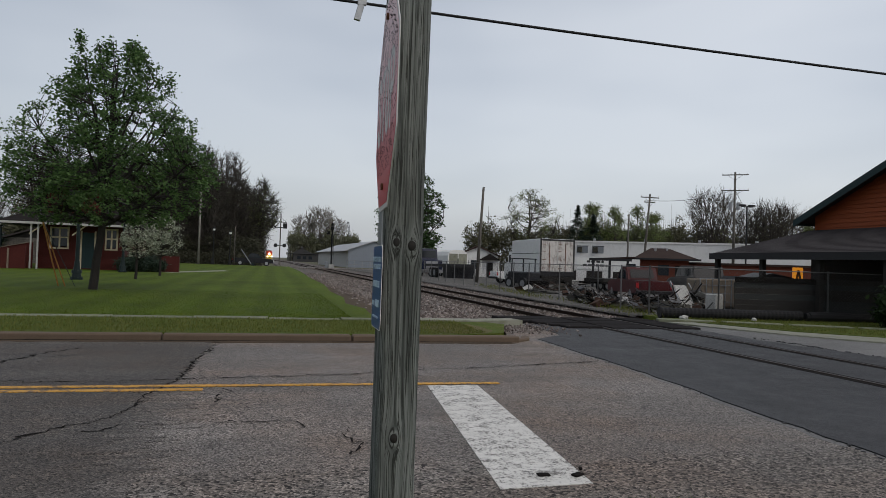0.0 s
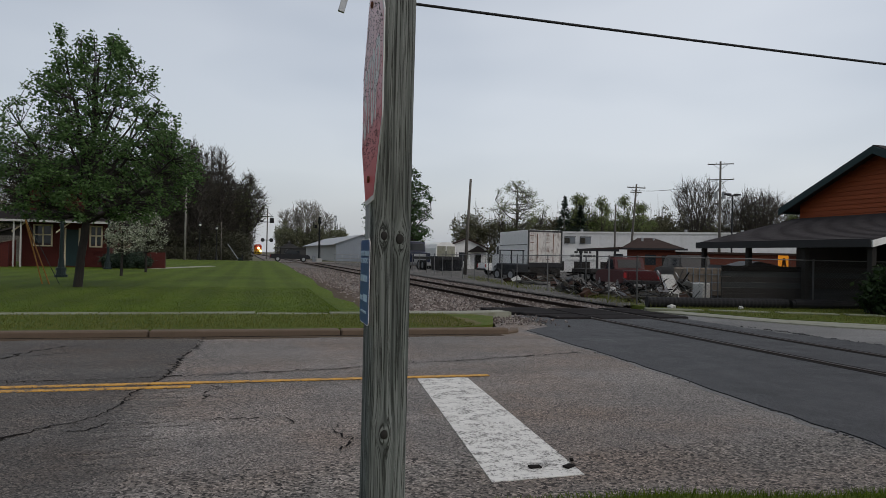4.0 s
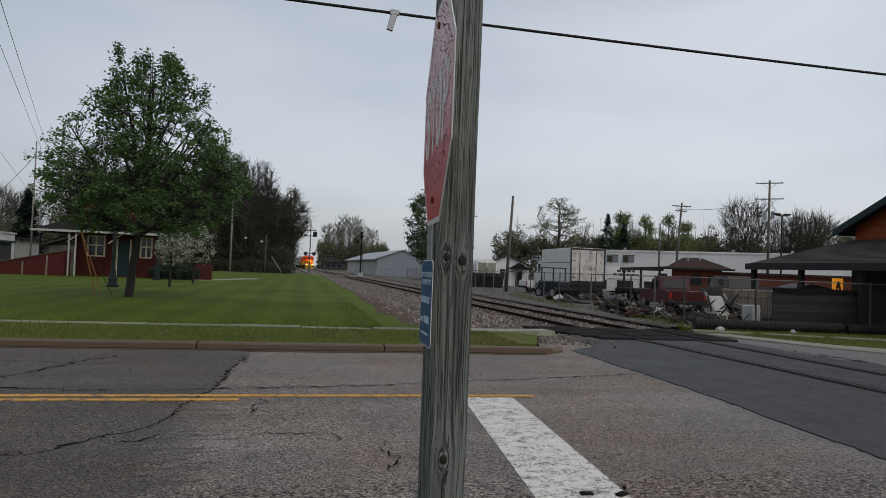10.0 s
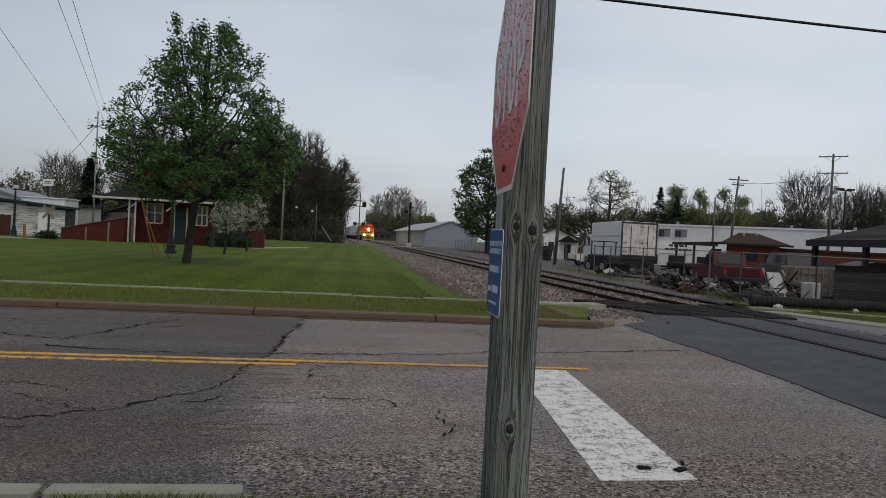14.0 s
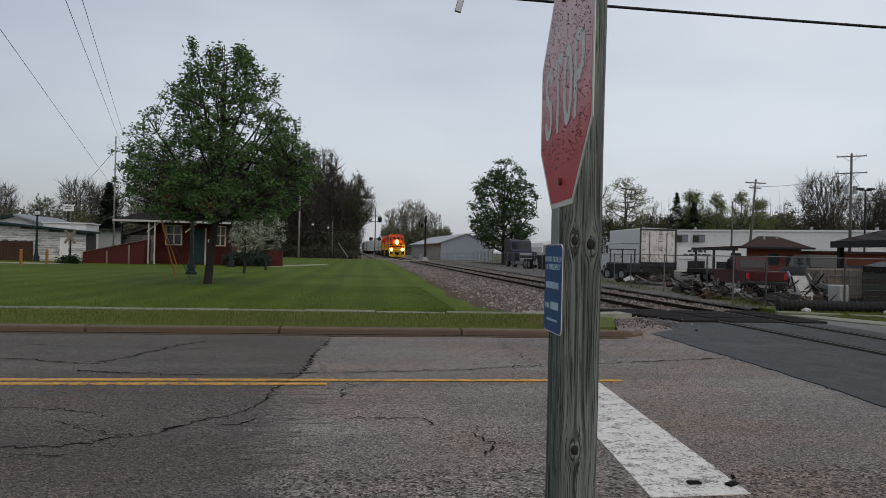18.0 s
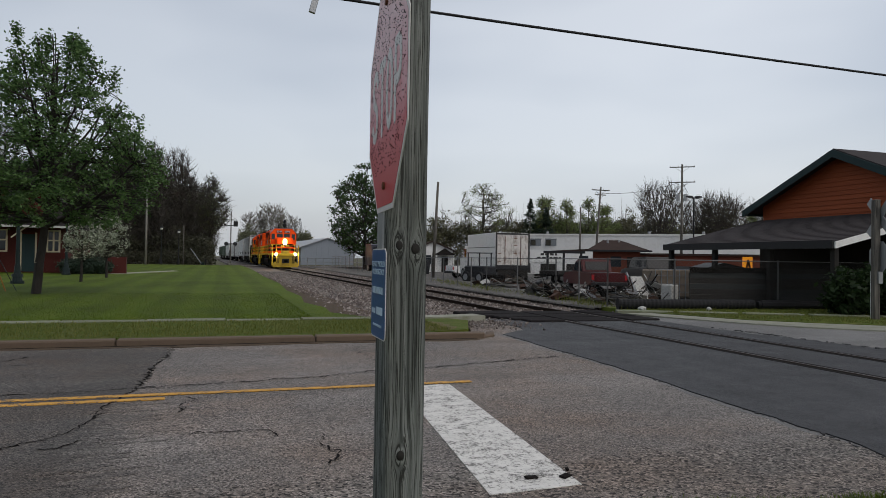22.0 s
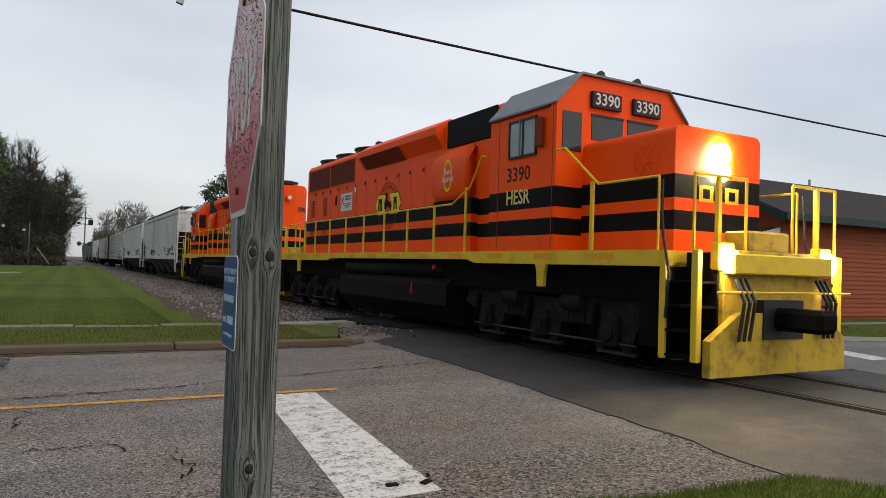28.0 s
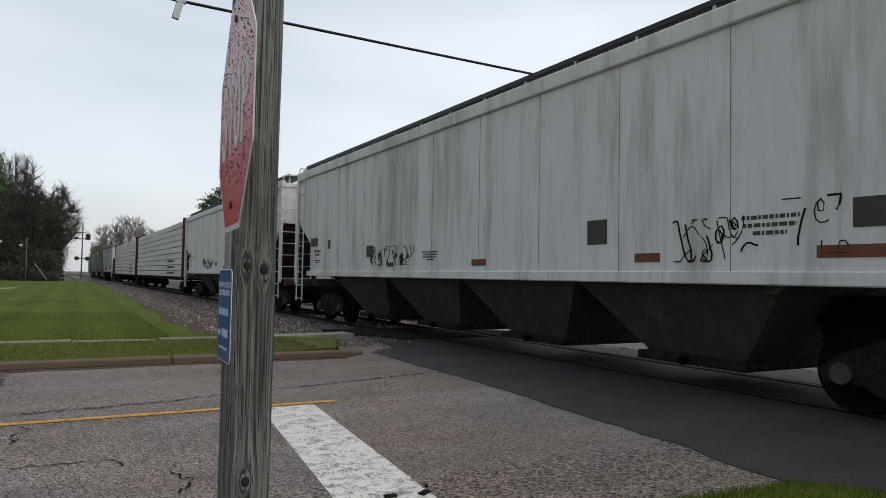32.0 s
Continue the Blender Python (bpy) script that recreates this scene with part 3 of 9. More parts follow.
def sheet(name, pts_fn, nx, ny, material, label, category):
    """A gently uneven sheet from a function of two parameters in 0..1."""
    verts = [pts_fn(i / nx, j / ny) for j in range(ny + 1) for i in range(nx + 1)]
    faces = [(j * (nx + 1) + i, j * (nx + 1) + i + 1, (j + 1) * (nx + 1) + i + 1, (j + 1) * (nx + 1) + i) for j in range(ny) for i in range(nx)]
    return tagged(quad_mesh(name, verts, faces, material, None, "", True), label, category, "", "structure")


sheet("ground", lambda u, v: (-2500 + 5000 * u, -2500 + 5000 * v, -0.32), 8, 8, "field", "rough open ground reaching to the horizon", "ground")

ROAD_Y0, ROAD_Y1 = 3.3, 11.62
slab("road", [(-120, ROAD_Y0), (4.6, ROAD_Y0), (4.8, 2.2), (40, 2.2), (90, 2.2), (90, 8.7), (18, 9.25), (14.6, 10.4), (12.2, 12.3), (10.8, 14.6), (9.8, 15.6), (5.3, 15.4), (4.4, 12.3), (3.2, ROAD_Y1), (-120, ROAD_Y1)],
     -0.3, 0.0, "road", "old grey asphalt street with exposed stones and cracks", "road")

# older, darker lane surface to the west, with a ragged joint
random.seed(4)
rag = []
for k in range(160):
    y = 4.0 + 7.6 * k / 159
    x = float(np.interp(y, (4.0, 5.27, 6.2, 7.05, 8.16, 9.2, 11.6), (-0.87, -1.01, -1.09, -1.13, -0.9, -0.92, -0.8)))
    rag.append((x + 0.07 * noise.noise((y * 3.1, 1.0, 0)) + random.gauss(0, 0.13 if y < 7.3 else 0.02), y))
slab("road_surface", [(-120, 3.75), (-0.85, 3.75)] + rag + [(-120, 11.6)], -0.01, 0.004, "road_worn", "darker stained asphalt lane surface", "road")
# half-stained strip where the dark lane fades out
fade = [(x + 0.3 + 0.16 * noise.noise((y * 1.3, 4.0, 0)) + random.gauss(0, 0.15), y) for x, y in rag if y < 7.3]
slab("road_fade", [(-1.6, 3.77), (-0.6, 3.77)] + fade + [(-1.6, 7.3)], -0.01, 0.0025, "road_fade", "half-stained asphalt beside the darker lane", "road")

random.seed(9)
edge_l = [(float(np.interp(15.2 - k * 0.3, (-2, 3.8, 4.3, 6, 8, 11.5, 12.3, 12.9, 15.3), (-4.1, -3.92, -3.8, -3.65, -3.47, -3.36, -3.3, -2.5, -2.4))) + random.uniform(-0.035, 0.035), 15.2 - k * 0.3) for k in range(58)]
edge_r = [(float(np.interp(15.2 - k * 0.3, (-2, 5, 7.5, 9.1, 10.2, 11.4, 15.3), (3.4, 2.6, 2.3, 2.05, 1.92, 1.6, 1.5))) + random.uniform(-0.05, 0.05), 15.2 - k * 0.3) for k in range(58)]
pp = [on_track(*p) for p in edge_l + edge_r[::-1]]
slab("asphalt_patch", [(p.x, p.y) for p in pp], -0.01, 0.012, "patch", "fresh dark asphalt laid round the rails at the crossing", "road")
# pale dust washed along the seam, the smoother surface east of the rails, and the ravelled street edge
random.seed(13)
dust = [on_track(x - 0.05 - 0.05 * random.random(), y) for x, y in edge_l[10:38]]
back = [on_track(x + 0.06, y) for x, y in edge_l[10:38]]
slab("seam_dust", [(p.x, p.y) for p in dust + back[::-1]], -0.01, 0.0012, "road_smooth", "pale dust washed against the seam of the new asphalt", "dirt")
inner = [on_track(x - 0.2, y) for x, y in edge_r[:44]]
slab("road_east", [(p.x, p.y) for p in inner] + [(60, 2.4), (60, 8.6), (18, 9.05), (14.4, 10.25), (12.96, 11.4), (12.1, 12.15), (11.38, 13.15), (10.72, 14.45), (10.3, 15.3)], -0.01, 0.004, "road_smooth", "smooth grey street surface east of the rails", "road")
ravel = [(-0.75 + 0.05 * k, 4.55 + 0.16 * noise.noise((k * 0.09, 3.0, 0)) + random.gauss(0, 0.07)) for k in range(108)]
slab("road_edge", ravel[::-1] + [(-0.75, 3.35), (4.6, 3.35)], -0.01, 0.003, "road_coarse", "ravelled dark street edge with loose stones", "road")
# crumbling seam along the patch
random.seed(12)
bm = bmesh.new()
for k in range(150):
    y = 12.2 - random.random() * 14
    c = on_track(float(np.interp(y, (-2, 3.8, 4.3, 6, 8, 11.5, 12.3), (-4.1, -3.92, -3.8, -3.65, -3.47, -3.36, -3.3))) - 0.01 + random.gauss(0, 0.02), y)
    s = 0.003 + 0.01 * random.random() ** 4
    a = random.uniform(0, 360)
    box(bm, -s * 1.6, -s, -0.004, s * 1.6, s, random.uniform(0.003, 0.008), 0, pose(c.x, c.y, 0.004, random.uniform(-8, 8), 0, a))
for k in range(110):
    y = 12.6 - random.random() * 7.5
    c = on_track(float(np.interp(y, (5, 7.5, 9.1, 10.2, 11.4, 15.3), (2.6, 2.3, 2.05, 1.92, 1.9, 1.5))) + random.gauss(0, 0.05), y)
    s = 0.006 + 0.024 * random.random() ** 2
    box(bm, -s * 1.6, -s, -0.004, s * 1.6, s, random.uniform(0.006, 0.016), 0, pose(c.x, c.y, 0.006, random.uniform(-5, 5), 0, random.uniform(60, 120)))
for k in range(22):
    y = 2.4 + 3.2 * random.random() ** 1.4
    c = on_track(float(np.interp(y, (-2, 3.8, 4.3, 6, 8, 11.5, 12.3), (-4.1, -3.92, -3.8, -3.65, -3.47, -3.36, -3.3))) + random.gauss(0.0, 0.035), y)
    s = 0.006 + 0.018 * random.random() ** 3
    box(bm, -s * 1.5, -s, -0.004, s * 1.5, s, s * random.uniform(0.25, 0.5), s * 0.2, pose(c.x, c.y, 0.006, random.uniform(-8, 8), 0, random.uniform(0, 360)))
tagged(part("asphalt_crumbs", bm, "patch"), "loose crumbs of dark asphalt along the patch seam", "asphalt crumbs", "", "stuff")


def crack_line(pts, width, seed):
    """A wandering sealed crack on the street."""
    rnd = random.Random(seed)
    line = []
    for a, b in zip(pts, pts[1:]):
        n = max(2, int(math.dist(a, b) / 0.055))
        for k in range(n):
            f = k / n
            line.append((a[0] + (b[0] - a[0]) * f + rnd.gauss(0, 0.032), a[1] + (b[1] - a[1]) * f + rnd.gauss(0, 0.03)))
    line.append(pts[-1])
    verts, faces = [], []
    for k, (x, y) in enumerate(line):
        q, r = line[min(k + 1, len(line) - 1)], line[max(k - 1, 0)]
        d = Vector((q[0] - r[0], q[1] - r[1])).normalized()
        w = width * (0.3 + 1.3 * rnd.random() ** 2)
        verts += [(x - d.y * w, y + d.x * w, 0.009), (x + d.y * w, y - d.x * w, 0.009)]
        if k:
            faces.append((2 * k - 2, 2 * k - 1, 2 * k + 1, 2 * k))
    return verts, faces


crack_sets = [
    [(-0.8, 11.59), (-0.78, 10.4), (-0.92, 9.2), (-0.9, 8.16), (-1.13, 7.05), (-1.17, 6.44), (-1.28, 6.12), (-1.57, 5.84), (-1.74, 5.55)],
    [(-9, 8.9), (-4.26, 8.92), (-3.37, 8.57), (-3.18, 9.01), (-2.87, 10.03), (-2.53, 10.67)],
    [(-3.4, 8.15), (-2.3, 7.91), (-1.43, 7.95), (-0.83, 8.06), (0.91, 8.27), (1.88, 8.6), (2.89, 8.8), (4.74, 9.3)],
    [(-2.8, 9.77), (-2.31, 9.98)],
    [(-1.3, 5.75), (-1.07, 5.97), (-0.77, 5.89)],
    [(-0.58, 6.03), (-0.21, 5.97), (0.26, 5.93), (0.29, 5.71)],
    [(-0.38, 7.36), (-0.46, 6.76)],
    [(-8, 6.3), (-3.07, 6.35), (-2.48, 6.21), (-2.33, 6.02)],
    [(-2.62, 5.92), (-2.12, 5.5), (-1.9, 5.43)],
    [(-9, 4.9), (-5.2, 5.3), (-3.4, 4.9), (-2.2, 5.0)],
    [(1.85, 10.81), (1.88, 9.93), (1.91, 9.17), (1.97, 8.53)],
    [(-12, 10.2), (-7.5, 10.5), (-4.4, 10.1), (-2.9, 10.0)],
    [(0.6, 4.9), (0.72, 5.15), (0.6, 5.4), (0.66, 5.7)],
    [(-1.75, 5.5), (-2.3, 5.2), (-2.9, 5.15), (-3.5, 4.6)],
]
vs, fs = [], []
for i, c in enumerate(crack_sets):
    v, f = crack_line(c, 0.015 if i < 3 else 0.008, i + 30)
    fs += [tuple(k + len(vs) for k in q) for q in f]
    vs += v
tagged(quad_mesh("road_cracks", vs, fs, "crack"), "dark wandering cracks in the old street", "cracks", "", "stuff")

# dirt washed against the far kerb
random.seed(31)
gd = [(4.2 - 0.35 * k, 11.4 + random.gauss(0, 0.035)) for k in range(150)]
slab("gutter_dirt", [(4.2, 11.615)] + gd + [(-48, 11.615)], -0.01, 0.0075, "dirt", "brown dirt washed along the kerb foot", "dirt")

# near-black strip paints the kerb-foot shadow together with its debris
gl = [(4.2 - 0.12 * k, 11.585 + random.gauss(0, 0.009)) for k in range(380)]
slab("gutter_line", [(4.2, 11.619)] + gl + [(-41.4, 11.619)], -0.01, 0.0105, "crack", "dark painted line of shadow and debris at the kerb foot", "dirt")

# road paint: double yellow line to the west, one worn line near the crossing, and the stop bar
yellow = thing("yellow_line", pose(0, 0, 0), "worn yellow centre line, doubled to the west", "road marking", kind="structure")
part("stripe", B(-90, 7.36, 0.004, -0.62, 7.46, 0.011), "paint_yellow", yellow)
part("stripe", B(-90, 7.58, 0.004, -0.55, 7.68, 0.011), "paint_yellow", yellow)
part("stripe", B(-0.9, 7.57, 0.005, 2.62, 7.67, 0.0115), "paint_yellow", yellow)
stop_bar = thing("stop_bar", pose(0, 0, 0), "white stop bar, scuffed and worn through in places", "road marking", kind="structure")
bm = bmesh.new()
prism(bm, [(1.42, 4.02), (2.05, 4.05), (2.33, 7.52), (1.75, 7.52)], "z", 0.001, 0.007)
part("bar", bm, "paint_white", stop_bar)
far_bar = thing("stop_bar", pose(0, 0, 0), "white stop bar across the far lane", "road marking", kind="structure")
bm = bmesh.new()
prism(bm, [(12.6, 7.4), (13.2, 7.4), (14.3, 10.2), (13.7, 10.2)], "z", 0.001, 0.007)
part("bar", bm, "paint_white", far_bar)
for x, y, s, a in ((1.79, 4.24, 0.045, 5), (2.02, 4.21, 0.05, 35), (2.1, 4.34, 0.025, 70)):
    bm = bmesh.new()
    box(bm, -s, -s * 0.5, 0, s, s * 0.55, 0.014, 0.006, pose(0, 0, 0, 4, 3, a))
    ob = part("asphalt_chunk", bm, "crack")
    ob.location = (x, y, 0.006)
    tagged(ob, "broken chunk of black asphalt on the stop bar", "asphalt chunk", "chunks on the road")

# verges, lawn and walks
slab("verge_north", [(-120, 11.84), (3.3, 11.84), (4.3, 12.3), (4.9, 14.0), (4.6, 14.54), (-120, 14.54)], -0.3, 0.105, "verge", "grass strip with dry patches between kerb and walk", "grass")
slab("lawn", [(-120, 15.03), (2.95, 15.03), (2.35, 16.4), (2.45, 18), (2.15, 20), (2.4, 23), (2.3, 27), (2.6, 34.5), (2.5, 45), (2.75, 66), (2.5, 97), (-120, 97)], -0.3, 0.11, "lawn", "wide mown green lawn with faint mowing stripes", "lawn")
random.seed(41)
bare = [(3.55 + 0.75 * math.cos(k * math.tau / 30) * random.uniform(0.75, 1.1), 13.1 + 1.05 * math.sin(k * math.tau / 30) * random.uniform(0.75, 1.1)) for k in range(30)]
slab("bare_patch", bare, -0.2, 0.109, "verge_dry", "dry trodden grass and soil at the kerb end", "ground")
slab("verge_south", [(-120, -30), (4.95, -30), (4.86, 2.7), (4.6, 3.12), (4.4, 3.27), (3.87, 3.3), (3.13, 3.34), (2.35, 3.56), (1.2, 3.6), (-0.4, 3.62), (-120, 3.75)], -0.3, 0.03, "verge", "green roadside grass at the street edge", "grass")
slab("verge_east", [(10.7, 16.4), (11.3, 15.2), (12.0, 13.8), (13.0, 12.9), (14.0, 12.2), (15.7, 11.0), (18.6, 9.75), (90, 8.95), (90, 18.3), (10.7, 18.3)], -0.3, 0.05, "verge", "grass in front of the fence and the wooden building", "grass")
def yard_z(x, y):
    """The yard falls away behind the fence, below the level of the rails."""
    d = min(x - 11.4, y - 18.3)
    f = min(1.0, max(0.0, (d - 2.2) / 5.0))
    return 0.03 - 0.3 * f * f * (3 - 2 * f)


def yard_point(u, v):
    x, y = 10.4 + 80 * u ** 2.2, 18.2 + 81 * v ** 1.8
    return x, y, yard_z(x, y) - (0.05 if u == 0 else 0.0)


sheet("gravel_lot", yard_point, 40, 40, "gravel", "pale gravel yard falling away behind the fence", "ground")
slab("far_street", [(-120, 97), (120, 97), (120, 104), (-120, 104)], -0.3, 0.03, "road", "far cross street beyond the lawn", "road")
dirt_pts = [on_track(-7.4, 15.1), on_track(-4.8, 15.1), on_track(-4.9, 97), on_track(-6.8, 97)]
slab("dirt_strip", [(p.x, p.y) for p in dirt_pts], -0.31, 0.07, "dirt", "strip of bare brown dirt beside the ballast", "ground")
conc = [(10.05, 16.0), (10.72, 14.4), (11.38, 13.1), (12.1, 12.1), (12.96, 11.35), (14.4, 10.2), (18, 9.0), (90, 8.4), (90, 9.0), (18.6, 9.8), (15.75, 11.1), (14.1, 12.3), (13.04, 13.0), (12.07, 13.9), (11.4, 15.3), (10.9, 16.2)]
slab("gutter_east", conc, -0.3, 0.035, "concrete", "pale concrete gutter apron curving along the far street edge", "pavement")

# sidewalk slabs
walk_w = thing("sidewalk", pose(0, 0, 0), "old concrete sidewalk in slabs between grass strips", "sidewalk", kind="structure")
bm = bmesh.new()
box(bm, 0.01, 0.08, -0.4, 1.49, 0.48, 0, 0.012)
slab_me = bpy.data.meshes.new("slab")
bmesh.ops.recalc_face_normals(bm, faces=bm.faces)
bm.to_mesh(slab_me)
bm.free()
slab_me.materials.append(M["walk"])
random.seed(5)
for k in range(52):
    o = new("slab", slab_me)
    o.parent = walk_w
    o.matrix_local = pose(3.0 - 1.5 * k, 14.5, 0.118 + random.uniform(-0.008, 0.008), random.uniform(-0.4, 0.4), random.uniform(-0.3, 0.3), 0)
walk_e = thing("sidewalk", pose(0, 0, 0), "concrete sidewalk slabs east of the rails", "sidewalk", kind="structure")
pts = [(10.0, 16.3), (13.1, 15.0), (17.8, 13.0), (40, 12.6)]
for (ax, ay), (bx, by) in zip(pts, pts[1:]):
    n = max(1, round(math.dist((ax, ay), (bx, by)) / 1.5))
    for k in range(n):
        f = k / n
        o = new("slab", slab_me)
        o.parent = walk_e
        o.matrix_local = pose(ax + (bx - ax) * f, ay + (by - ay) * f, 0.085, 0, 0, math.degrees(math.atan2(by - ay, bx - ax)))
bm = bmesh.new()
prism(bm, [(3.2, 14.5), (4.6, 14.5), (5.6, 14.75), (5.5, 15.3), (4.5, 15.02), (3.2, 15.02)], "z", -0.3, 0.135)
part("slab", bm, "concrete", walk_w)

# kerbs in segments
kerb = thing("kerb", pose(0, 0, 0), "brown-stained concrete kerb in long segments along the lawn", "kerb", kind="structure")
bm = bmesh.new()
box(bm, 0.008, 0, -0.3, 2.99, 0.24, 0.105, 0.02)
kerb_me = bpy.data.meshes.new("kerbstone")
bmesh.ops.recalc_face_normals(bm, faces=bm.faces)
bm.to_mesh(kerb_me)
bm.free()
kerb_me.materials.append(M["kerb"])
for k in range(30):
    o = new("kerbstone", kerb_me)
    o.parent = kerb
    o.matrix_local = pose(1.38 - 3.0 * k if k else 1.38, 11.62, 0, 0, 0, 0)
curve = [(4.36, 11.66), (4.66, 11.9), (4.8, 12.25)]
for (ax, ay), (bx, by) in zip(curve, curve[1:]):
    d = math.dist((ax, ay), (bx, by))
    bm = bmesh.new()
    box(bm, 0, 0, -0.3, d, 0.16, 0.05, 0.02)
    o = part("kerbstone", bm, "kerb", kerb)
    o.matrix_local = pose(ax, ay, 0, 0, 0, math.degrees(math.atan2(by - ay, bx - ax)))
kerb_s = thing("kerb", pose(0, 0, 0), "low broken concrete edging half grown over by grass", "kerb", kind="structure")
for x0, x1 in ((-9.6, -7.4), (-7.38, -5.2), (-5.18, -2.9), (-2.88, -1.6), (-1.58, -0.6)):
    part("kerbstone", B(x0, 3.74, -0.3, x1 - 0.02, 3.86, 0.04, 0.015), "concrete", kerb_s)

# track: ballast, sleepers, rails
bed = thing("ballast", TRACK, "crushed grey-brown stone ballast along the rails", "ballast", kind="structure")
bm = bmesh.new()
prof = [(-5.1, -0.32), (-5.0, -0.06), (-2.6, -0.1), (-1.5, -0.1), (1.5, -0.1), (2.3, -0.1), (3.6, -0.03), (3.7, -0.32)]
prism(bm, prof, "y", 15.3, 520)
part("bed", bm, "ballast", bed)
bm = bmesh.new()
prism(bm, prof, "y", -220, -2.2)
part("bed", bm, "ballast", bed)


def stones(n, seed, fn, s0, s1):
    """Loose stones as eight-sided chips in one mesh."""
    rnd = np.random.default_rng(seed)
    base = np.array([(1, 0, 0), (-1, 0, 0), (0, 1, 0), (0, -1, 0), (0, 0, 1), (0, 0, -1)], float)
    tri = [(0, 2, 4), (2, 1, 4), (1, 3, 4), (3, 0, 4), (2, 0, 5), (1, 2, 5), (3, 1, 5), (0, 3, 5)]
    vv, ff = [], []
    for k in range(n):
        s = rnd.uniform(s0, s1)
        a, b = rnd.uniform(0, 6.28), rnd.uniform(-0.6, 0.6)
        p = base * (s * rnd.uniform(0.6, 1.3, 3)) + rnd.normal(0, s * 0.15, (6, 3))
        ca, sa, cb, sb = math.cos(a), math.sin(a), math.cos(b), math.sin(b)
        r = np.array([[ca, -sa * cb, sa * sb], [sa, ca * cb, -ca * sb], [0, sb, cb]])
        p = p @ r.T + np.array(fn(rnd))
        ff += [tuple(q + 6 * k for q in t) for t in tri]
        vv += p.tolist()
    return vv, ff


def bed_point(rnd):
    y = 15.6 + 52 * rnd.random() ** 1.9
    x = rnd.uniform(-5.3, 3.0) - (0.9 * rnd.random() if rnd.random() < 0.12 else 0)
    z = float(np.interp(x, [p[0] for p in prof[1:-1]], [p[1] for p in prof[1:-1]]))
    if abs(x) < 0.95 and abs(abs(x) - 0.75) < 0.12:
        x += 0.3
    return x, y, z + (0.12 if x < -4.9 else 0.005)


stone_mat = surf("ballast_stone", (0.24, 0.205, 0.185), 0.9, vary=0.3, grain=8, patch=3)
nt = stone_mat.node_tree
geo = nt.nodes.new("ShaderNodeNewGeometry")
nt.links.new(ramp_node(nt, geo.outputs["Random Per Island"], [(0, (0.06, 0.048, 0.042)), (0.6, (0.17, 0.14, 0.125)), (1, (0.34, 0.30, 0.275))]), nt.nodes["Principled BSDF"].inputs["Base Color"])
v, f = stones(15000, 3, bed_point, 0.025, 0.06)
o = quad_mesh("stones", v, f, stone_mat, bed)
o["kind"] = "stuff"
v, f = stones(420, 8, lambda r: (5.2 + r.normal(0, 0.5), 13.9 + r.normal(0, 0.55), 0.04), 0.01, 0.032)
tagged(quad_mesh("spilled_gravel", v, f, stone_mat), "spilled ballast stones at the kerb end", "gravel", "", "stuff")

track = thing("railway_track", TRACK, "single railway track, worn rails on timber sleepers", "railway track", kind="structure")
rail_prof = [(-0.07, -0.17), (0.07, -0.17), (0.07, -0.15), (0.012, -0.13), (0.012, -0.04), (0.036, -0.03), (0.036, 0.0), (-0.036, 0.0), (-0.036, -0.03), (-0.012, -0.04), (-0.012, -0.13), (-0.07, -0.15)]
for sx in (-0.755, 0.755):
    bm = bmesh.new()
    head = bmesh.new()
    for a, b in RAIL_CUTS:
        prism(bm, [(x + sx, z + 0.02) for x, z in rail_prof], "y", a, b)
        box(head, sx + 0.004, a, 0.0202, sx + 0.03, b, 0.0235)
    for q in (bm, head):
        for v in q.verts:
            v.co.x += bend(v.co.y)
    r = part("rail", bm, "rail_rust", track)
    part("rail_head", head, "rail", r, "bright worn running surface")
    # dark flangeway groove beside each rail in the asphalt
    for side in (-1, 1):
        part("flangeway", B(min(sx + side * 0.037, sx + side * 0.145), -2, 0.0125, max(sx + side * 0.037, sx + side * 0.145), 15.2, 0.0165), "crack", r)
tie_me = bpy.data.meshes.new("sleeper")
bm = B(-1.3, -0.11, -0.17, 1.3, 0.11, -0.075, 0.01)
bm.to_mesh(tie_me)
bm.free()
tie_me.materials.append(M["tie"])
random.seed(2)
for k in range(150):
    o = new("sleeper", tie_me)
    o.parent = track
    o.matrix_local = pose(random.uniform(-0.04, 0.04), 15.5 + k * 0.55, 0, 0, 0, random.uniform(-1.2, 1.2))
# timber and rubber crossing panels for the sidewalk
for x0, x1, z in ((-2.55, -0.86, 0.06), (-0.64, 0.64, 0.035), (0.86, 1.7, 0.05)):
    for k in range(6):
        ob = part("crossing_plank", B(x0 + 0.16 * (5 - k) * (x0 < -2), 14.3 + 0.48 * k, -0.1, x1, 14.77 + 0.48 * k, z - 0.006 * (k % 2), 0.02), "rubber", track)


# ---- trees ----
def limb_mesh(name, segs, material, parent, seg=5, label=""):
    vv, ff = [], []
    for p, q, r0, r1 in segs:
        d = (q - p).normalized()
        a = d.orthogonal().normalized()
        b = d.cross(a)
        s = seg if r0 > 0.03 else 3
        k = len(vv)
        for c, r in ((p, r0), (q, r1)):
            for i in range(s):
                t = i * math.tau / s
                vv.append(c + r * (a * math.cos(t) + b * math.sin(t)))
        ff += [(k + i, k + (i + 1) % s, k + s + (i + 1) % s, k + s + i) for i in range(s)]
    return quad_mesh(name, vv, ff, material, parent, label, True)


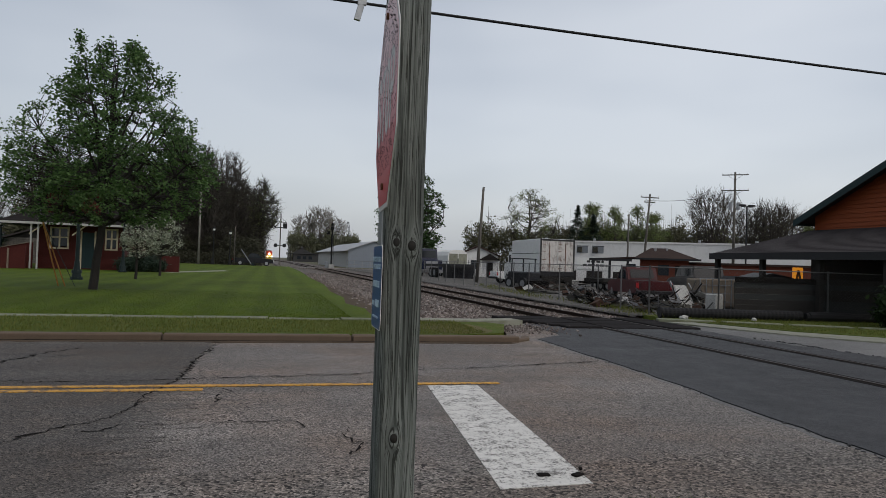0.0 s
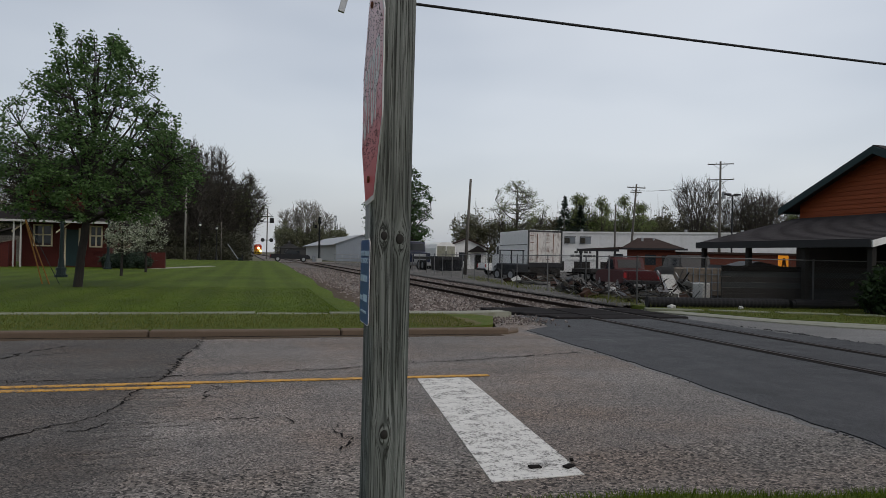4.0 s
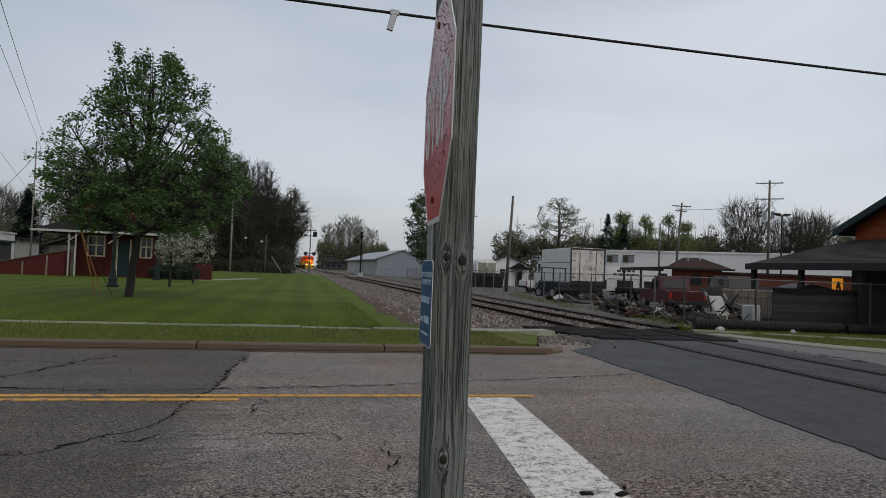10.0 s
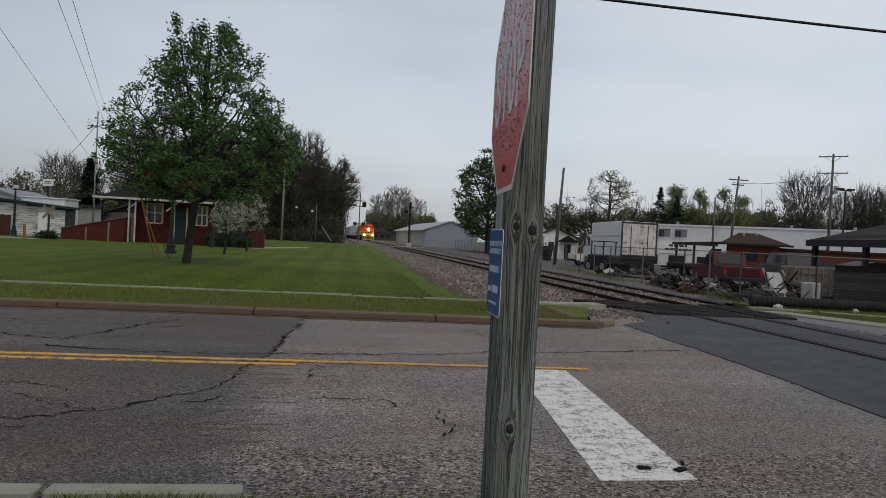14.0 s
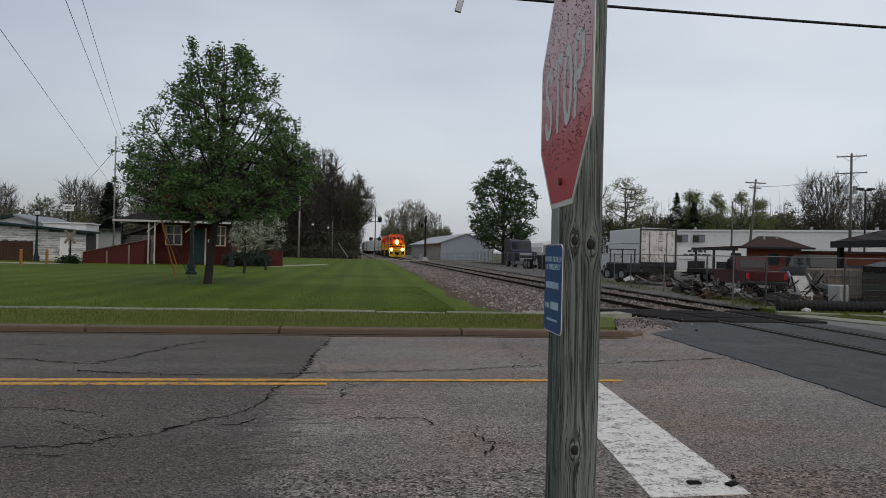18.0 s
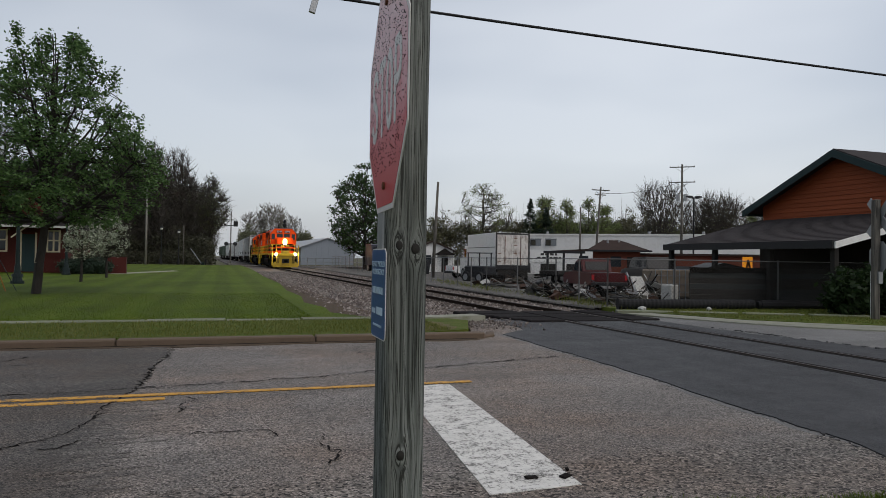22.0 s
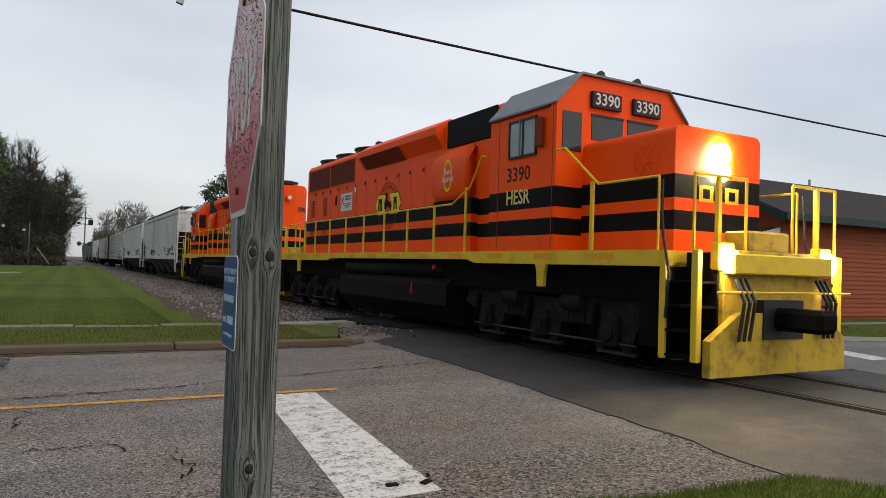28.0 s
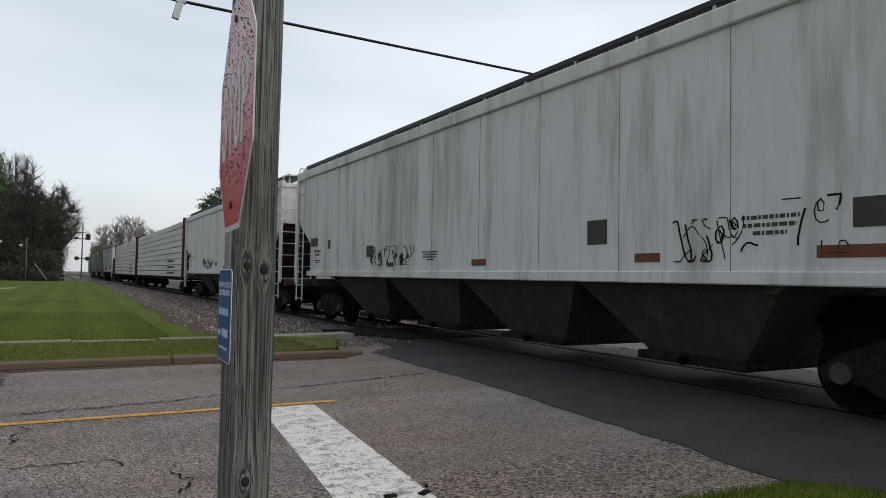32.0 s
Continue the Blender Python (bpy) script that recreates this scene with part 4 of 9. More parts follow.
def leaf_cloud(name, rnd, points, count, size, jitter, material, parent, label="", droop=0.0):
    """Small folded leaves scattered about the twig ends."""
    vv, ff = [], []
    for _ in range(count):
        c = rnd.choice(points)
        p = c + Vector((rnd.gauss(0, jitter), rnd.gauss(0, jitter), rnd.gauss(0, jitter * 0.8) - droop))
        s = size * rnd.uniform(0.6, 1.35)
        u = Vector((rnd.gauss(0, 1), rnd.gauss(0, 1), rnd.gauss(0, 0.6))).normalized()
        w = u.orthogonal().normalized()
        w = Matrix.Rotation(rnd.uniform(0, math.tau), 3, u) @ w
        k = len(vv)
        vv += [p - u * s, p + w * s * 0.55, p + u * s, p - w * s * 0.55]
        ff.append((k, k + 1, k + 2, k + 3))
    return quad_mesh(name, vv, ff, material, parent, label)


def crown_tree(m, height, env, seed, label, group, leaf, bark="bark", limbs=16, clusters=500, leaves=20, size=0.07, jitter=0.13, trunk_h=2.0, r=0.16,
               rise=0.8, twigs=0, twig=0.5, lean=0.0, fine=0.006, gaps=0.1, off=0.0, bow=0.06, fray=0.5, up=0.45, spires=0):
    """A tree grown into an envelope of (height, radius): leader, rising limbs, and twigs that reach out to clumps of leaves."""
    rnd = random.Random(seed)
    t = thing("tree", m, label, "tree", group)
    zs, rs = [e[0] * height for e in env], [e[1] for e in env]

    def reach(z):
        return float(np.interp(z, zs, rs))

    segs, nodes, axis = [], [], []
    top, n, p = height * 0.93, 14, Vector((0, 0, -0.15))
    wob = 0.0015 * height
    for k in range(n):
        f = (k + 1) / n
        z = -0.15 + (top + 0.15) * f
        q = Vector((lean * min(z, trunk_h * 1.4) + off * max(0.0, z - trunk_h) / height * 0.6 + rnd.gauss(0, wob), rnd.gauss(0, wob), z))
        segs.append((p.copy(), q.copy(), r * (1 - 0.92 * k / n) + fine, r * (1 - 0.92 * f) + fine))
        p = q
        axis.append(q)
        if z > trunk_h:
            nodes.append(q)
    for k in range(limbs):
        f = (k + 0.5) / limbs
        z0 = trunk_h + (top * 0.72 - trunk_h) * f ** 1.2
        a = k * 2.39996 + rnd.uniform(-0.4, 0.4)
        base = min(axis, key=lambda q: abs(q.z - z0)).copy()
        z1 = min(height * 0.97, base.z + rise * reach(base.z) * rnd.uniform(0.7, 1.25))
        rr = reach(z1) * rnd.uniform(0.75, 0.98)
        end = Vector((off + rr * math.cos(a), rr * math.sin(a), z1))
        thick, prev = r * 0.5 * (1 - 0.7 * f), base
        for j in range(1, 8):
            u = j / 7
            q = base.lerp(end, u) + Vector((rnd.gauss(0, wob * 2), rnd.gauss(0, wob * 2), rnd.gauss(0, wob) - bow * (end - base).length * math.sin(math.pi * u)))
            segs.append((prev.copy(), q.copy(), thick * (1 - 0.8 * (j - 1) / 7) + fine, thick * (1 - 0.8 * u) + fine))
            nodes.append(q)
            prev = q
    grid = np.array([tuple(q) for q in nodes])
    tips, wide, tries = [], max(rs), 0
    while len(tips) < clusters and tries < clusters * 30:
        tries += 1
        z = rnd.uniform(zs[0], height)
        rr = reach(z)
        if rnd.random() > rr / wide:
            continue
        a, q = rnd.uniform(0, math.tau), rr * rnd.random() ** 0.4 * rnd.uniform(0.9, 1.08)
        pt = Vector((off + q * math.cos(a), q * math.sin(a), z))
        if noise.noise(pt * (7.0 / height) + Vector((seed, 0, 0))) < -gaps:
            continue
        d = np.linalg.norm(grid - np.array(tuple(pt)), axis=1) + 0.6 * np.maximum(0, grid[:, 2] - z + 0.05 * height)
        near = nodes[int(d.argmin())]
        mid = near.lerp(pt, 0.5) + Vector((rnd.gauss(0, wob * 3), rnd.gauss(0, wob * 3), -0.05 * (pt - near).length))
        segs += [(near.copy(), mid, fine * 2.2, fine * 1.6), (mid, pt, fine * 1.6, fine)]
        u = (pt - near).normalized()
        tips.append((pt, u))
        for j in range(twigs):
            s0 = mid.lerp(pt, rnd.random())
            e = s0 + (u + Vector((rnd.gauss(0, fray), rnd.gauss(0, fray), rnd.gauss(up, fray * 0.7)))).normalized() * twig * rnd.uniform(0.6, 1.3)
            segs.append((s0, e, fine, fine * 0.45))
    for k in range(spires):
        z = height * rnd.uniform(0.78, 0.96)
        a, q = rnd.uniform(0, math.tau), reach(z) * rnd.uniform(0.2, 0.95)
        pt = Vector((off + q * math.cos(a), q * math.sin(a), z))
        end = pt + Vector((rnd.gauss(0, 0.1), rnd.gauss(0, 0.1), height * rnd.uniform(0.05, 0.085)))
        segs.append((pt, end, fine * 1.6, fine))
        tips += [(pt.lerp(end, f / 6), None) for f in range(7)]
    limb_mesh("trunk", segs, bark, t)
    leaf_cloud("crown", rnd, [q for q, u in tips], clusters * leaves, size, jitter, leaf, t)
    return t


def conifer(m, height, seed, label, slim=0.42):
    rnd = random.Random(seed)
    t = thing("conifer", m, label, "tree", "conifers")
    limb_mesh("trunk", [(Vector((0, 0, -0.2)), Vector((0, 0, height)), 0.2, 0.02)], "bark_far", t)
    vv, ff = [], []
    for _ in range(2600):
        z = height * (0.1 + 0.9 * rnd.random() ** 1.2)
        tier = 0.74 + 0.26 * math.cos(z * 4.4)
        reach = (height - z) * slim * tier * rnd.uniform(0.45, 1.08) + 0.05
        a = rnd.uniform(0, math.tau)
        c = Vector((math.cos(a) * reach, math.sin(a) * reach, z - reach * 0.25))
        u = Vector((math.cos(a), math.sin(a), rnd.uniform(-0.5, 0.1)))
        w = Vector((-math.sin(a), math.cos(a), rnd.uniform(-0.3, 0.3)))
        s = rnd.uniform(0.2, 0.42)
        k = len(vv)
        vv += [c - u * s, c + w * s * 0.45, c + u * s, c - w * s * 0.45]
        ff.append((k, k + 1, k + 2, k + 3))
    quad_mesh("crown", vv, ff, "needle", t)
    return t


DOME = ((0.26, 1.9), (0.31, 3.0), (0.4, 3.45), (0.58, 3.15), (0.73, 2.3), (0.82, 1.65), (0.92, 1.15), (1.0, 0.5))
crown_tree(pose(-5.62, 24.7, 0.1), 8.35, DOME, 21, "young broad maple in fresh green leaf on the lawn", "trees", "leaf", limbs=24, clusters=980, leaves=34, size=0.054, jitter=0.1,
           trunk_h=2.2, r=0.15, rise=0.95, lean=0.1, fine=0.008, gaps=0.13, off=0.42, spires=9)
BALL = ((0.36, 0.35), (0.45, 0.8), (0.65, 1.0), (0.85, 0.75), (1.0, 0.2))
for k, (x, y, h, rr) in enumerate(((-6.12, 35.0, 3.05, 0.92), (-5.95, 41.1, 3.5, 1.28))):
    crown_tree(pose(x, y, 0.1), h, [(z, q * rr) for z, q in BALL], 40 + k, "small ornamental tree covered in white blossom on the lawn", "trees", "blossom", limbs=12, clusters=260, leaves=13,
               size=0.042, jitter=0.075, trunk_h=0.95, r=0.075, rise=0.8, fine=0.006, gaps=0.2)

TALL = ((0.08, 2.2), (0.3, 3.0), (0.55, 3.1), (0.75, 2.4), (0.9, 1.4), (1.0, 0.4))
EDGE = ((0.34, 1.0), (0.5, 3.2), (0.7, 3.2), (0.88, 1.7), (1.0, 0.4))
WOOD = dict(group="woodland trees", leaf="leaf_scrub", bark="bark_wood", limbs=22, clusters=420, leaves=6, size=0.095, jitter=0.45, trunk_h=1.5, r=0.2, rise=1.5, twigs=5, twig=1.3, fine=0.022, gaps=0.5)
protos = [crown_tree(pose(-6, 116, -0.2), 17.5, TALL, 61, "tall bare woodland tree with dark crowded twigs", **WOOD),
          crown_tree(pose(-10, 111, -0.2), 18.5, TALL, 62, "tall bare woodland tree with dark crowded twigs", **WOOD),
          crown_tree(pose(-1.9, 119, -0.2), 14.2, EDGE, 63, "woodland tree breaking into pale leaf at the edge of the thicket", **{**WOOD, "leaf": "leaf_bud", "leaves": 7, "trunk_h": 4.0})]
random.seed(17)
for k in range(40):
    x, y = -2.8 - 0.82 * k + random.uniform(-0.6, 0.6), 109 + random.uniform(0, 26) + (9 if k < 6 else 0)
    s = random.uniform(0.85, 1.1) if k > 7 else 0.8 + 0.03 * k
    o = copy_thing(random.choice(protos[:2] if k > 8 else protos), pose(x, y, -0.25, 0, 0, random.uniform(0, 360)))
    o.scale = (s, s, s * random.uniform(0.92, 1.06))


def thicket(name, x0, x1, y0, y1, h, count, size, material, seed, label):
    """Tangled growth: upright twigs with thousands of small leaves about them."""
    rnd = random.Random(seed)
    pts, segs = [], []
    for k in range(1400):
        x, y = rnd.uniform(x0, x1), rnd.uniform(y0, y1)
        top = h * (0.52 + 0.28 * noise.noise((x * 0.21, seed, 0)) + 0.2 * noise.noise((x * 0.9, y * 0.3, seed)))
        pts.append(Vector((x, y, top * rnd.random() ** 0.6)))
        if k % 3 == 0:
            e = Vector((x + rnd.gauss(0, 0.5), y, top * rnd.uniform(0.95, 1.25)))
            segs.append((Vector((x, y, -0.4)), e, size * 0.16, size * 0.06))
    t = tagged(new(name), label, "undergrowth", "", "stuff")
    limb_mesh("twigs", segs, "bark_wood", t)
    leaf_cloud("foliage", rnd, pts, count, size, 0.25 + size, material, t)
    return t


thicket("undergrowth", -38, -1.4, 107, 116, 8.0, 34000, 0.17, "leaf_scrub", 5, "dark tangled undergrowth at the foot of the woods")
thicket("undergrowth", -40, -1.5, 104, 108, 2.6, 16000, 0.15, "leaf_scrub", 15, "low dark scrub before the woods")
thicket("far_hedge", 34, 78, 113, 121, 14.5, 34000, 0.22, "leaf_hedge", 6, "brown-green scrub behind the warehouse")
thicket("far_hedge", 72, 170, 121, 132, 17.5, 50000, 0.26, "leaf_hedge", 7, "brown-green scrub along the horizon")
thicket("far_hedge", -110, -14, 96, 112, 11, 36000, 0.2, "leaf_hedge", 8, "dark scrub behind the white building")
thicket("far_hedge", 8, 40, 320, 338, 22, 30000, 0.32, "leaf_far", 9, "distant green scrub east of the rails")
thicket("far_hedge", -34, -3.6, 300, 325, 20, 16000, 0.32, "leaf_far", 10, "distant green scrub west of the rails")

# far trees: a spreading one, leafy slender ones, upswept bare ones, conifers, and the dense tree beside the shed
WIDE = ((0.3, 2.6), (0.5, 4.9), (0.7, 5.4), (0.85, 4.2), (1.0, 1.4))
SLIM = ((0.15, 1.3), (0.4, 1.9), (0.65, 1.8), (0.85, 1.2), (1.0, 0.3))
FAN = ((0.1, 0.8), (0.3, 2.0), (0.55, 3.3), (0.78, 4.2), (0.92, 4.0), (1.0, 2.6))
FARW = dict(group="distant trees", bark="bark_wood")
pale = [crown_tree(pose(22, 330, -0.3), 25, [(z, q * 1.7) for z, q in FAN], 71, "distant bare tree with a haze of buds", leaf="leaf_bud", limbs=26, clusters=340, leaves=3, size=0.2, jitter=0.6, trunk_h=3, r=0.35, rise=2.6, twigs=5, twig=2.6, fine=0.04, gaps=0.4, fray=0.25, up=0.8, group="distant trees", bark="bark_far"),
        crown_tree(pose(44, 114, -0.3), 15.2, WIDE, 72, "distant spreading tree with dark limbs and pale buds", leaf="leaf_bud", limbs=12, clusters=300, leaves=26, size=0.085, jitter=0.3, trunk_h=2.4, r=0.42, rise=0.9, twigs=3, twig=0.7, fine=0.021, gaps=0.1, bow=0.1, **FARW),
        crown_tree(pose(79.3, 112, -0.3), 15.6, FAN, 73, "distant bare tree with a fan of upswept twigs", leaf="leaf_hedge", limbs=44, clusters=480, leaves=7, size=0.1, jitter=0.4, trunk_h=0.5, r=0.16, rise=4.5, twigs=4, twig=2.2, fine=0.022, gaps=0.5, bow=0.09, fray=0.16, up=1.0, **FARW),
        crown_tree(pose(54.4, 112, -0.3), 13.4, SLIM, 74, "distant slender tree in fresh leaf", leaf="leaf_bud", limbs=16, clusters=230, leaves=30, size=0.12, jitter=0.33, trunk_h=1.8, r=0.18, rise=1.3, twigs=3, twig=0.7, fine=0.024, gaps=0.35, **FARW)]
for x, y, s, k in ((15, 335, 0.85, 0), (30, 340, 0.85, 0), (-10, 345, 0.8, 0), (-6.5, 352, 0.75, 0), (36, 118, 0.6, 1), (56.3, 113, 1.0, 3), (58.9, 111, 0.97, 3), (61.2, 114, 0.9, 3), (63.9, 112, 1.01, 3), (65.6, 110, 0.9, 3), (67.9, 112, 0.92, 3),
                   (70.5, 113, 0.7, 3), (73, 116, 0.5, 1), (84.8, 116, 0.8, 3), (88.4, 113, 0.84, 2), (92, 112, 0.92, 2), (96, 114, 0.88, 2), (100, 112, 0.9, 3), (104, 113, 0.86, 2), (110, 112, 0.9, 2), (117, 112, 0.85, 2), (125, 110, 0.9, 2), (135, 106, 0.9, 2), (146, 100, 0.9, 2),
                   (-58, 100, 0.55, 1), (-52, 104, 0.6, 2), (-66, 100, 0.62, 1), (-74, 104, 0.68, 2), (-47, 108, 0.55, 1), (-84, 98, 0.62, 1), (-44, 112, 0.7, 2), (-38, 106, 0.62, 2), (-32, 108, 0.7, 1), (33, 150, 0.6, 1), (29, 160, 0.6, 2), (25, 150, 0.5, 1)):
    o = copy_thing(pale[k], pose(x, y, -0.3, 0, 0, random.uniform(0, 360)))
    o.scale = (s, s, s)
conifer(pose(51.3, 110, -0.3), 12.4, 81, "dark pointed conifer behind the yard")
conifer(pose(53.3, 108, -0.3), 10.9, 82, "dark pointed conifer behind the yard")
conifer(pose(62.0, 113, -0.3), 8.5, 84, "dark pointed conifer behind the yard")
conifer(pose(-23.5, 66, -0.3), 7.3, 83, "dark conifer beside the depot")
OVAL = ((0.16, 2.8), (0.32, 4.7), (0.5, 5.2), (0.7, 4.4), (0.87, 2.8), (1.0, 0.8))
crown_tree(pose(19.0, 95, -0.2), 14.6, OVAL, 91, "dense green tree beside the grey shed", "yard trees", "leaf_dark", "bark", limbs=24, clusters=560, leaves=20, size=0.17, jitter=0.28, trunk_h=2.0, r=0.3, rise=1.0, twigs=1, twig=0.6, fine=0.02, gaps=0.14)


# ---- the train ----
def wheelset(parent, y, r, material="under"):
    bm = bmesh.new()
    tube(bm, (-0.9, 0, 0), (0.9, 0, 0), 0.09, seg=8)
    for s in (-1, 1):
        tube(bm, (s * 0.70, 0, 0), (s * 0.83, 0, 0), r, seg=24)
        tube(bm, (s * 0.67, 0, 0), (s * 0.70, 0, 0), r + 0.03, seg=24)
        tube(bm, (s * 0.83, 0, 0), (s * 0.86, 0, 0), r * 0.72, r * 0.64, seg=16)
        for k in range(5):
            a = k * math.tau / 5
            tube(bm, (s * 0.85, 0.27 * math.cos(a), 0.27 * math.sin(a)), (s * 0.875, 0.27 * math.cos(a), 0.27 * math.sin(a)), 0.06, seg=7)
        tube(bm, (s * 0.86, 0, 0), (s * 1.02, 0, 0), 0.12, seg=10)
    w = part("wheelset", bm, material, parent)
    w.matrix_local = pose(0, y, r + 0.02)
    return w


WHEELS = []


def ring(r, t, n=28):
    """A flat ring, in x and y, as a closed band."""
    bm = bmesh.new()
    vs = [[bm.verts.new((q * math.cos(k * math.tau / n), q * math.sin(k * math.tau / n), z)) for k in range(n)] for q, z in ((r, 0), (r + t, 0), (r + t, 0.004), (r, 0.004))]
    for a in range(4):
        for k in range(n):
            bm.faces.new((vs[a][k], vs[a][(k + 1) % n], vs[(a + 1) % 4][(k + 1) % n], vs[(a + 1) % 4][k]))
    return bm


def bars(name, parent, m, rows, material, size=0.03, gap=1.7, seed=1, label=""):
    """Unreadable lettering: rows of short bars; each row is its length."""
    rnd = random.Random(seed)
    bm = bmesh.new()
    for j, length in enumerate(rows):
        x = -length / 2
        while x < length / 2:
            w = rnd.uniform(0.6, 2.2) * size
            box(bm, x, -j * size * gap, 0, min(x + w, length / 2), -j * size * gap + size, 0.003)
            x += w + size * 0.45
    o = part(name, bm, material, parent, label)
    o["kind"] = "stuff"
    o.matrix_local = m
    return o


def side_pose(s, x, y, z):
    """Lettering that stands on the side s of a car and reads from there."""
    return pose(s * x, y, z, 90, 0, 90 * s)


def loco(number, lit, label):
    """Six-axle road switcher; local y = 0 at the cab end's plate, 19.7 at the long hood's end plate."""
    t = thing("locomotive", TRACK, label, "locomotive", "locomotives")
    D = 1.75
    # sill: deep at both ends, shallow over the tank
    bm = bmesh.new()
    prism(bm, [(0.6, 1.53), (5.3, 1.53), (5.6, 1.6), (13.3, 1.6), (13.6, 1.53), (19.1, 1.53), (19.1, D), (0.6, D)], "x", -1.54, 1.54)
    sill = part("sill", bm, "loco_yellow", t, "yellow side sill and walkway")
    for s in (-1, 1):
        for k in range(13):
            y = 1.5 + k * 1.42
            part("reflector", B(s * 1.54 - 0.004, y, D - 0.13, s * 1.54 + 0.004, y + 0.5, D - 0.04), "amber_plate", sill)
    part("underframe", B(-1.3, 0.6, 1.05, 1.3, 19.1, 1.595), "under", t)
    bm = bmesh.new()
    prism(bm, [(-1.46, 0.62), (-1.46, 1.06), (-1.3, 1.18), (1.3, 1.18), (1.46, 1.06), (1.46, 0.62), (1.1, 0.2), (-1.1, 0.2)], "y", 6.5, 12.7)
    part("fuel_tank", bm, "loco_black", t, "long black fuel tank")
    for s in (-1, 1):
        part("air_reservoir", tube(bmesh.new(), (s * 1.24, 6.9, 1.37), (s * 1.24, 12.4, 1.37), 0.18, seg=12), "loco_black", t, "", True)
        part("tank_gauge", B(min(s * 1.45, s * 1.475), 8.07, 0.82, max(s * 1.45, s * 1.475), 8.13, 1.06, 0.004), "red", t, "red fuel gauge strip")
        part("fuel_cutoff", tube(bmesh.new(), (s * 1.3, 7.1, 1.42), (s * 1.46, 7.1, 1.42), 0.055, seg=10), "red", t, "red fuel cut-off button")
    # bodies with the two black bands
    zs = [D, 2.07, 2.35, 2.53, 2.87]
    mats = ["orange", "loco_black", "orange", "loco_black"]

    def bands(nm, x, y0, y1, ztop, cut, lab="", drop=0.0):
        bm = bmesh.new()
        arc = [radians(90 * k / 5) for k in range(6)] if cut < 0.3 else [0.0, radians(90)]
        half = [(x - cut * (1 - math.cos(q)), ztop - cut * (1 - math.sin(q))) for q in arc] if cut < 0.3 else [(x, ztop - cut), (x - cut * 0.95, ztop)]
        prism(bm, [(-x, zs[-1] - drop), (x, zs[-1] - drop)] + half + [(-p, q) for p, q in half[::-1]], "y", y0, y1)
        body = part(nm, bm, "orange", t, lab)
        for z0, z1, m_ in zip(zs, zs[1:], mats):
            lo = z0 - (drop if z0 > D else 0)
            part("stripe" if m_ == "loco_black" else "lower_panel", B(-x, y0, lo, x, y1, z1 - drop), m_, body)
        return body
    hood = bands("long_hood", 0.93, 4.97, 17.45, 4.8, 0.2)
    # chamfered rear corners of the hood, stripes carried round
    REAR = [(-0.93, 17.45), (0.93, 17.45), (0.93, 17.5), (0.9, 17.56), (0.38, 17.93), (0.28, 17.97), (-0.28, 17.97), (-0.38, 17.93), (-0.9, 17.56), (-0.93, 17.5)]
    for z0, z1, m_ in [(*p, q) for p, q in zip(zip(zs, zs[1:]), mats)] + [(2.87, 4.62, "orange")]:
        bm = bmesh.new()
        prism(bm, REAR, "z", z0, z1)
        part("rear_panel", bm, m_, hood)
    for k in range(3):
        bm = bmesh.new()
        q, f = 0.04 * (k + 1) ** 1.3, 0.055 * k
        prism(bm, [(x * (1 - q * 0.6), 17.45 + (y - 17.45) * (1 - q * 1.6)) for x, y in REAR], "z", 4.62 + f, 4.62 + f + 0.055)
        part("rear_crown", bm, "orange", hood)
    cab = bands("cab", 1.5, 2.94, 4.9, 4.72, 0.5, drop=0.05)
    nose = bands("short_hood", 0.93, 0.95, 2.94, 3.58, 0.12)
    for s in (-1, 1):
        # bulging blower duct with a curved top, standing on a proud lower casing
        bm = bmesh.new()
        prism(bm, [*[(s * (0.9 + 0.31 * math.sin(radians(11.25 * k))), 3.6 + 0.48 * math.cos(radians(11.25 * k))) for k in range(9)], (s * 1.21, 3.1), (s * 1.19, 2.98), (s * 1.14, 2.9), (s * 0.9, 2.9)], "y", 6.28, 7.77)
        bmesh.ops.bevel(bm, geom=[e for e in bm.edges if abs(e.verts[0].co.y - e.verts[1].co.y) < 0.01], offset=0.09, segments=3, affect="EDGES")
        part("duct", bm, "orange", hood, "bulging blower duct", True)
        for z0, z1, m_ in zip(zs, zs[1:], mats):
            part("duct_casing", B(min(s * 0.92, s * 1.1), 6.2, z0 + (0.03 if z0 > D else 0), max(s * 0.92, s * 1.1), 7.85, z1 + 0.03), m_, hood)
        # zero emblem on the duct
        r = part("zero_emblem", ring(0.2, 0.045, 24), "emblem_yellow", hood)
        r.matrix_local = side_pose(s, 1.213, 7.03, 3.42) @ Matrix.Diagonal((0.75, 1.45, 1, 1))
        words("slogan", "Zero", 0.17, "sign_white", hood, side_pose(s, 1.22, 7.03, 3.5))
        words("slogan", "Injuries", 0.17, "sign_white", hood, side_pose(s, 1.22, 7.03, 3.34))
        part("filter_hatch", B(s * 0.9, 5.55, 4.1, s * 0.96, 7.56, 4.74, 0.02), "loco_black", hood)
        # dynamic brake blister with its dark grille
        bm = bmesh.new()
        prism(bm, [(s * 0.9, 4.1), (s * 1.16, 4.45), (s * 1.16, 4.62), (s * 0.8, 4.84), (s * 0.3, 4.84), (s * 0.3, 4.1)], "y", 7.75, 12.4)
        part("blister", bm, "orange", hood)
        bm = bmesh.new()
        prism(bm, [(s * 0.93, 4.12), (s * 1.165, 4.44), (s * 1.185, 4.44), (s * 0.95, 4.12)], "y", 9.7, 12.2)
        part("grille", bm, "screen", hood)
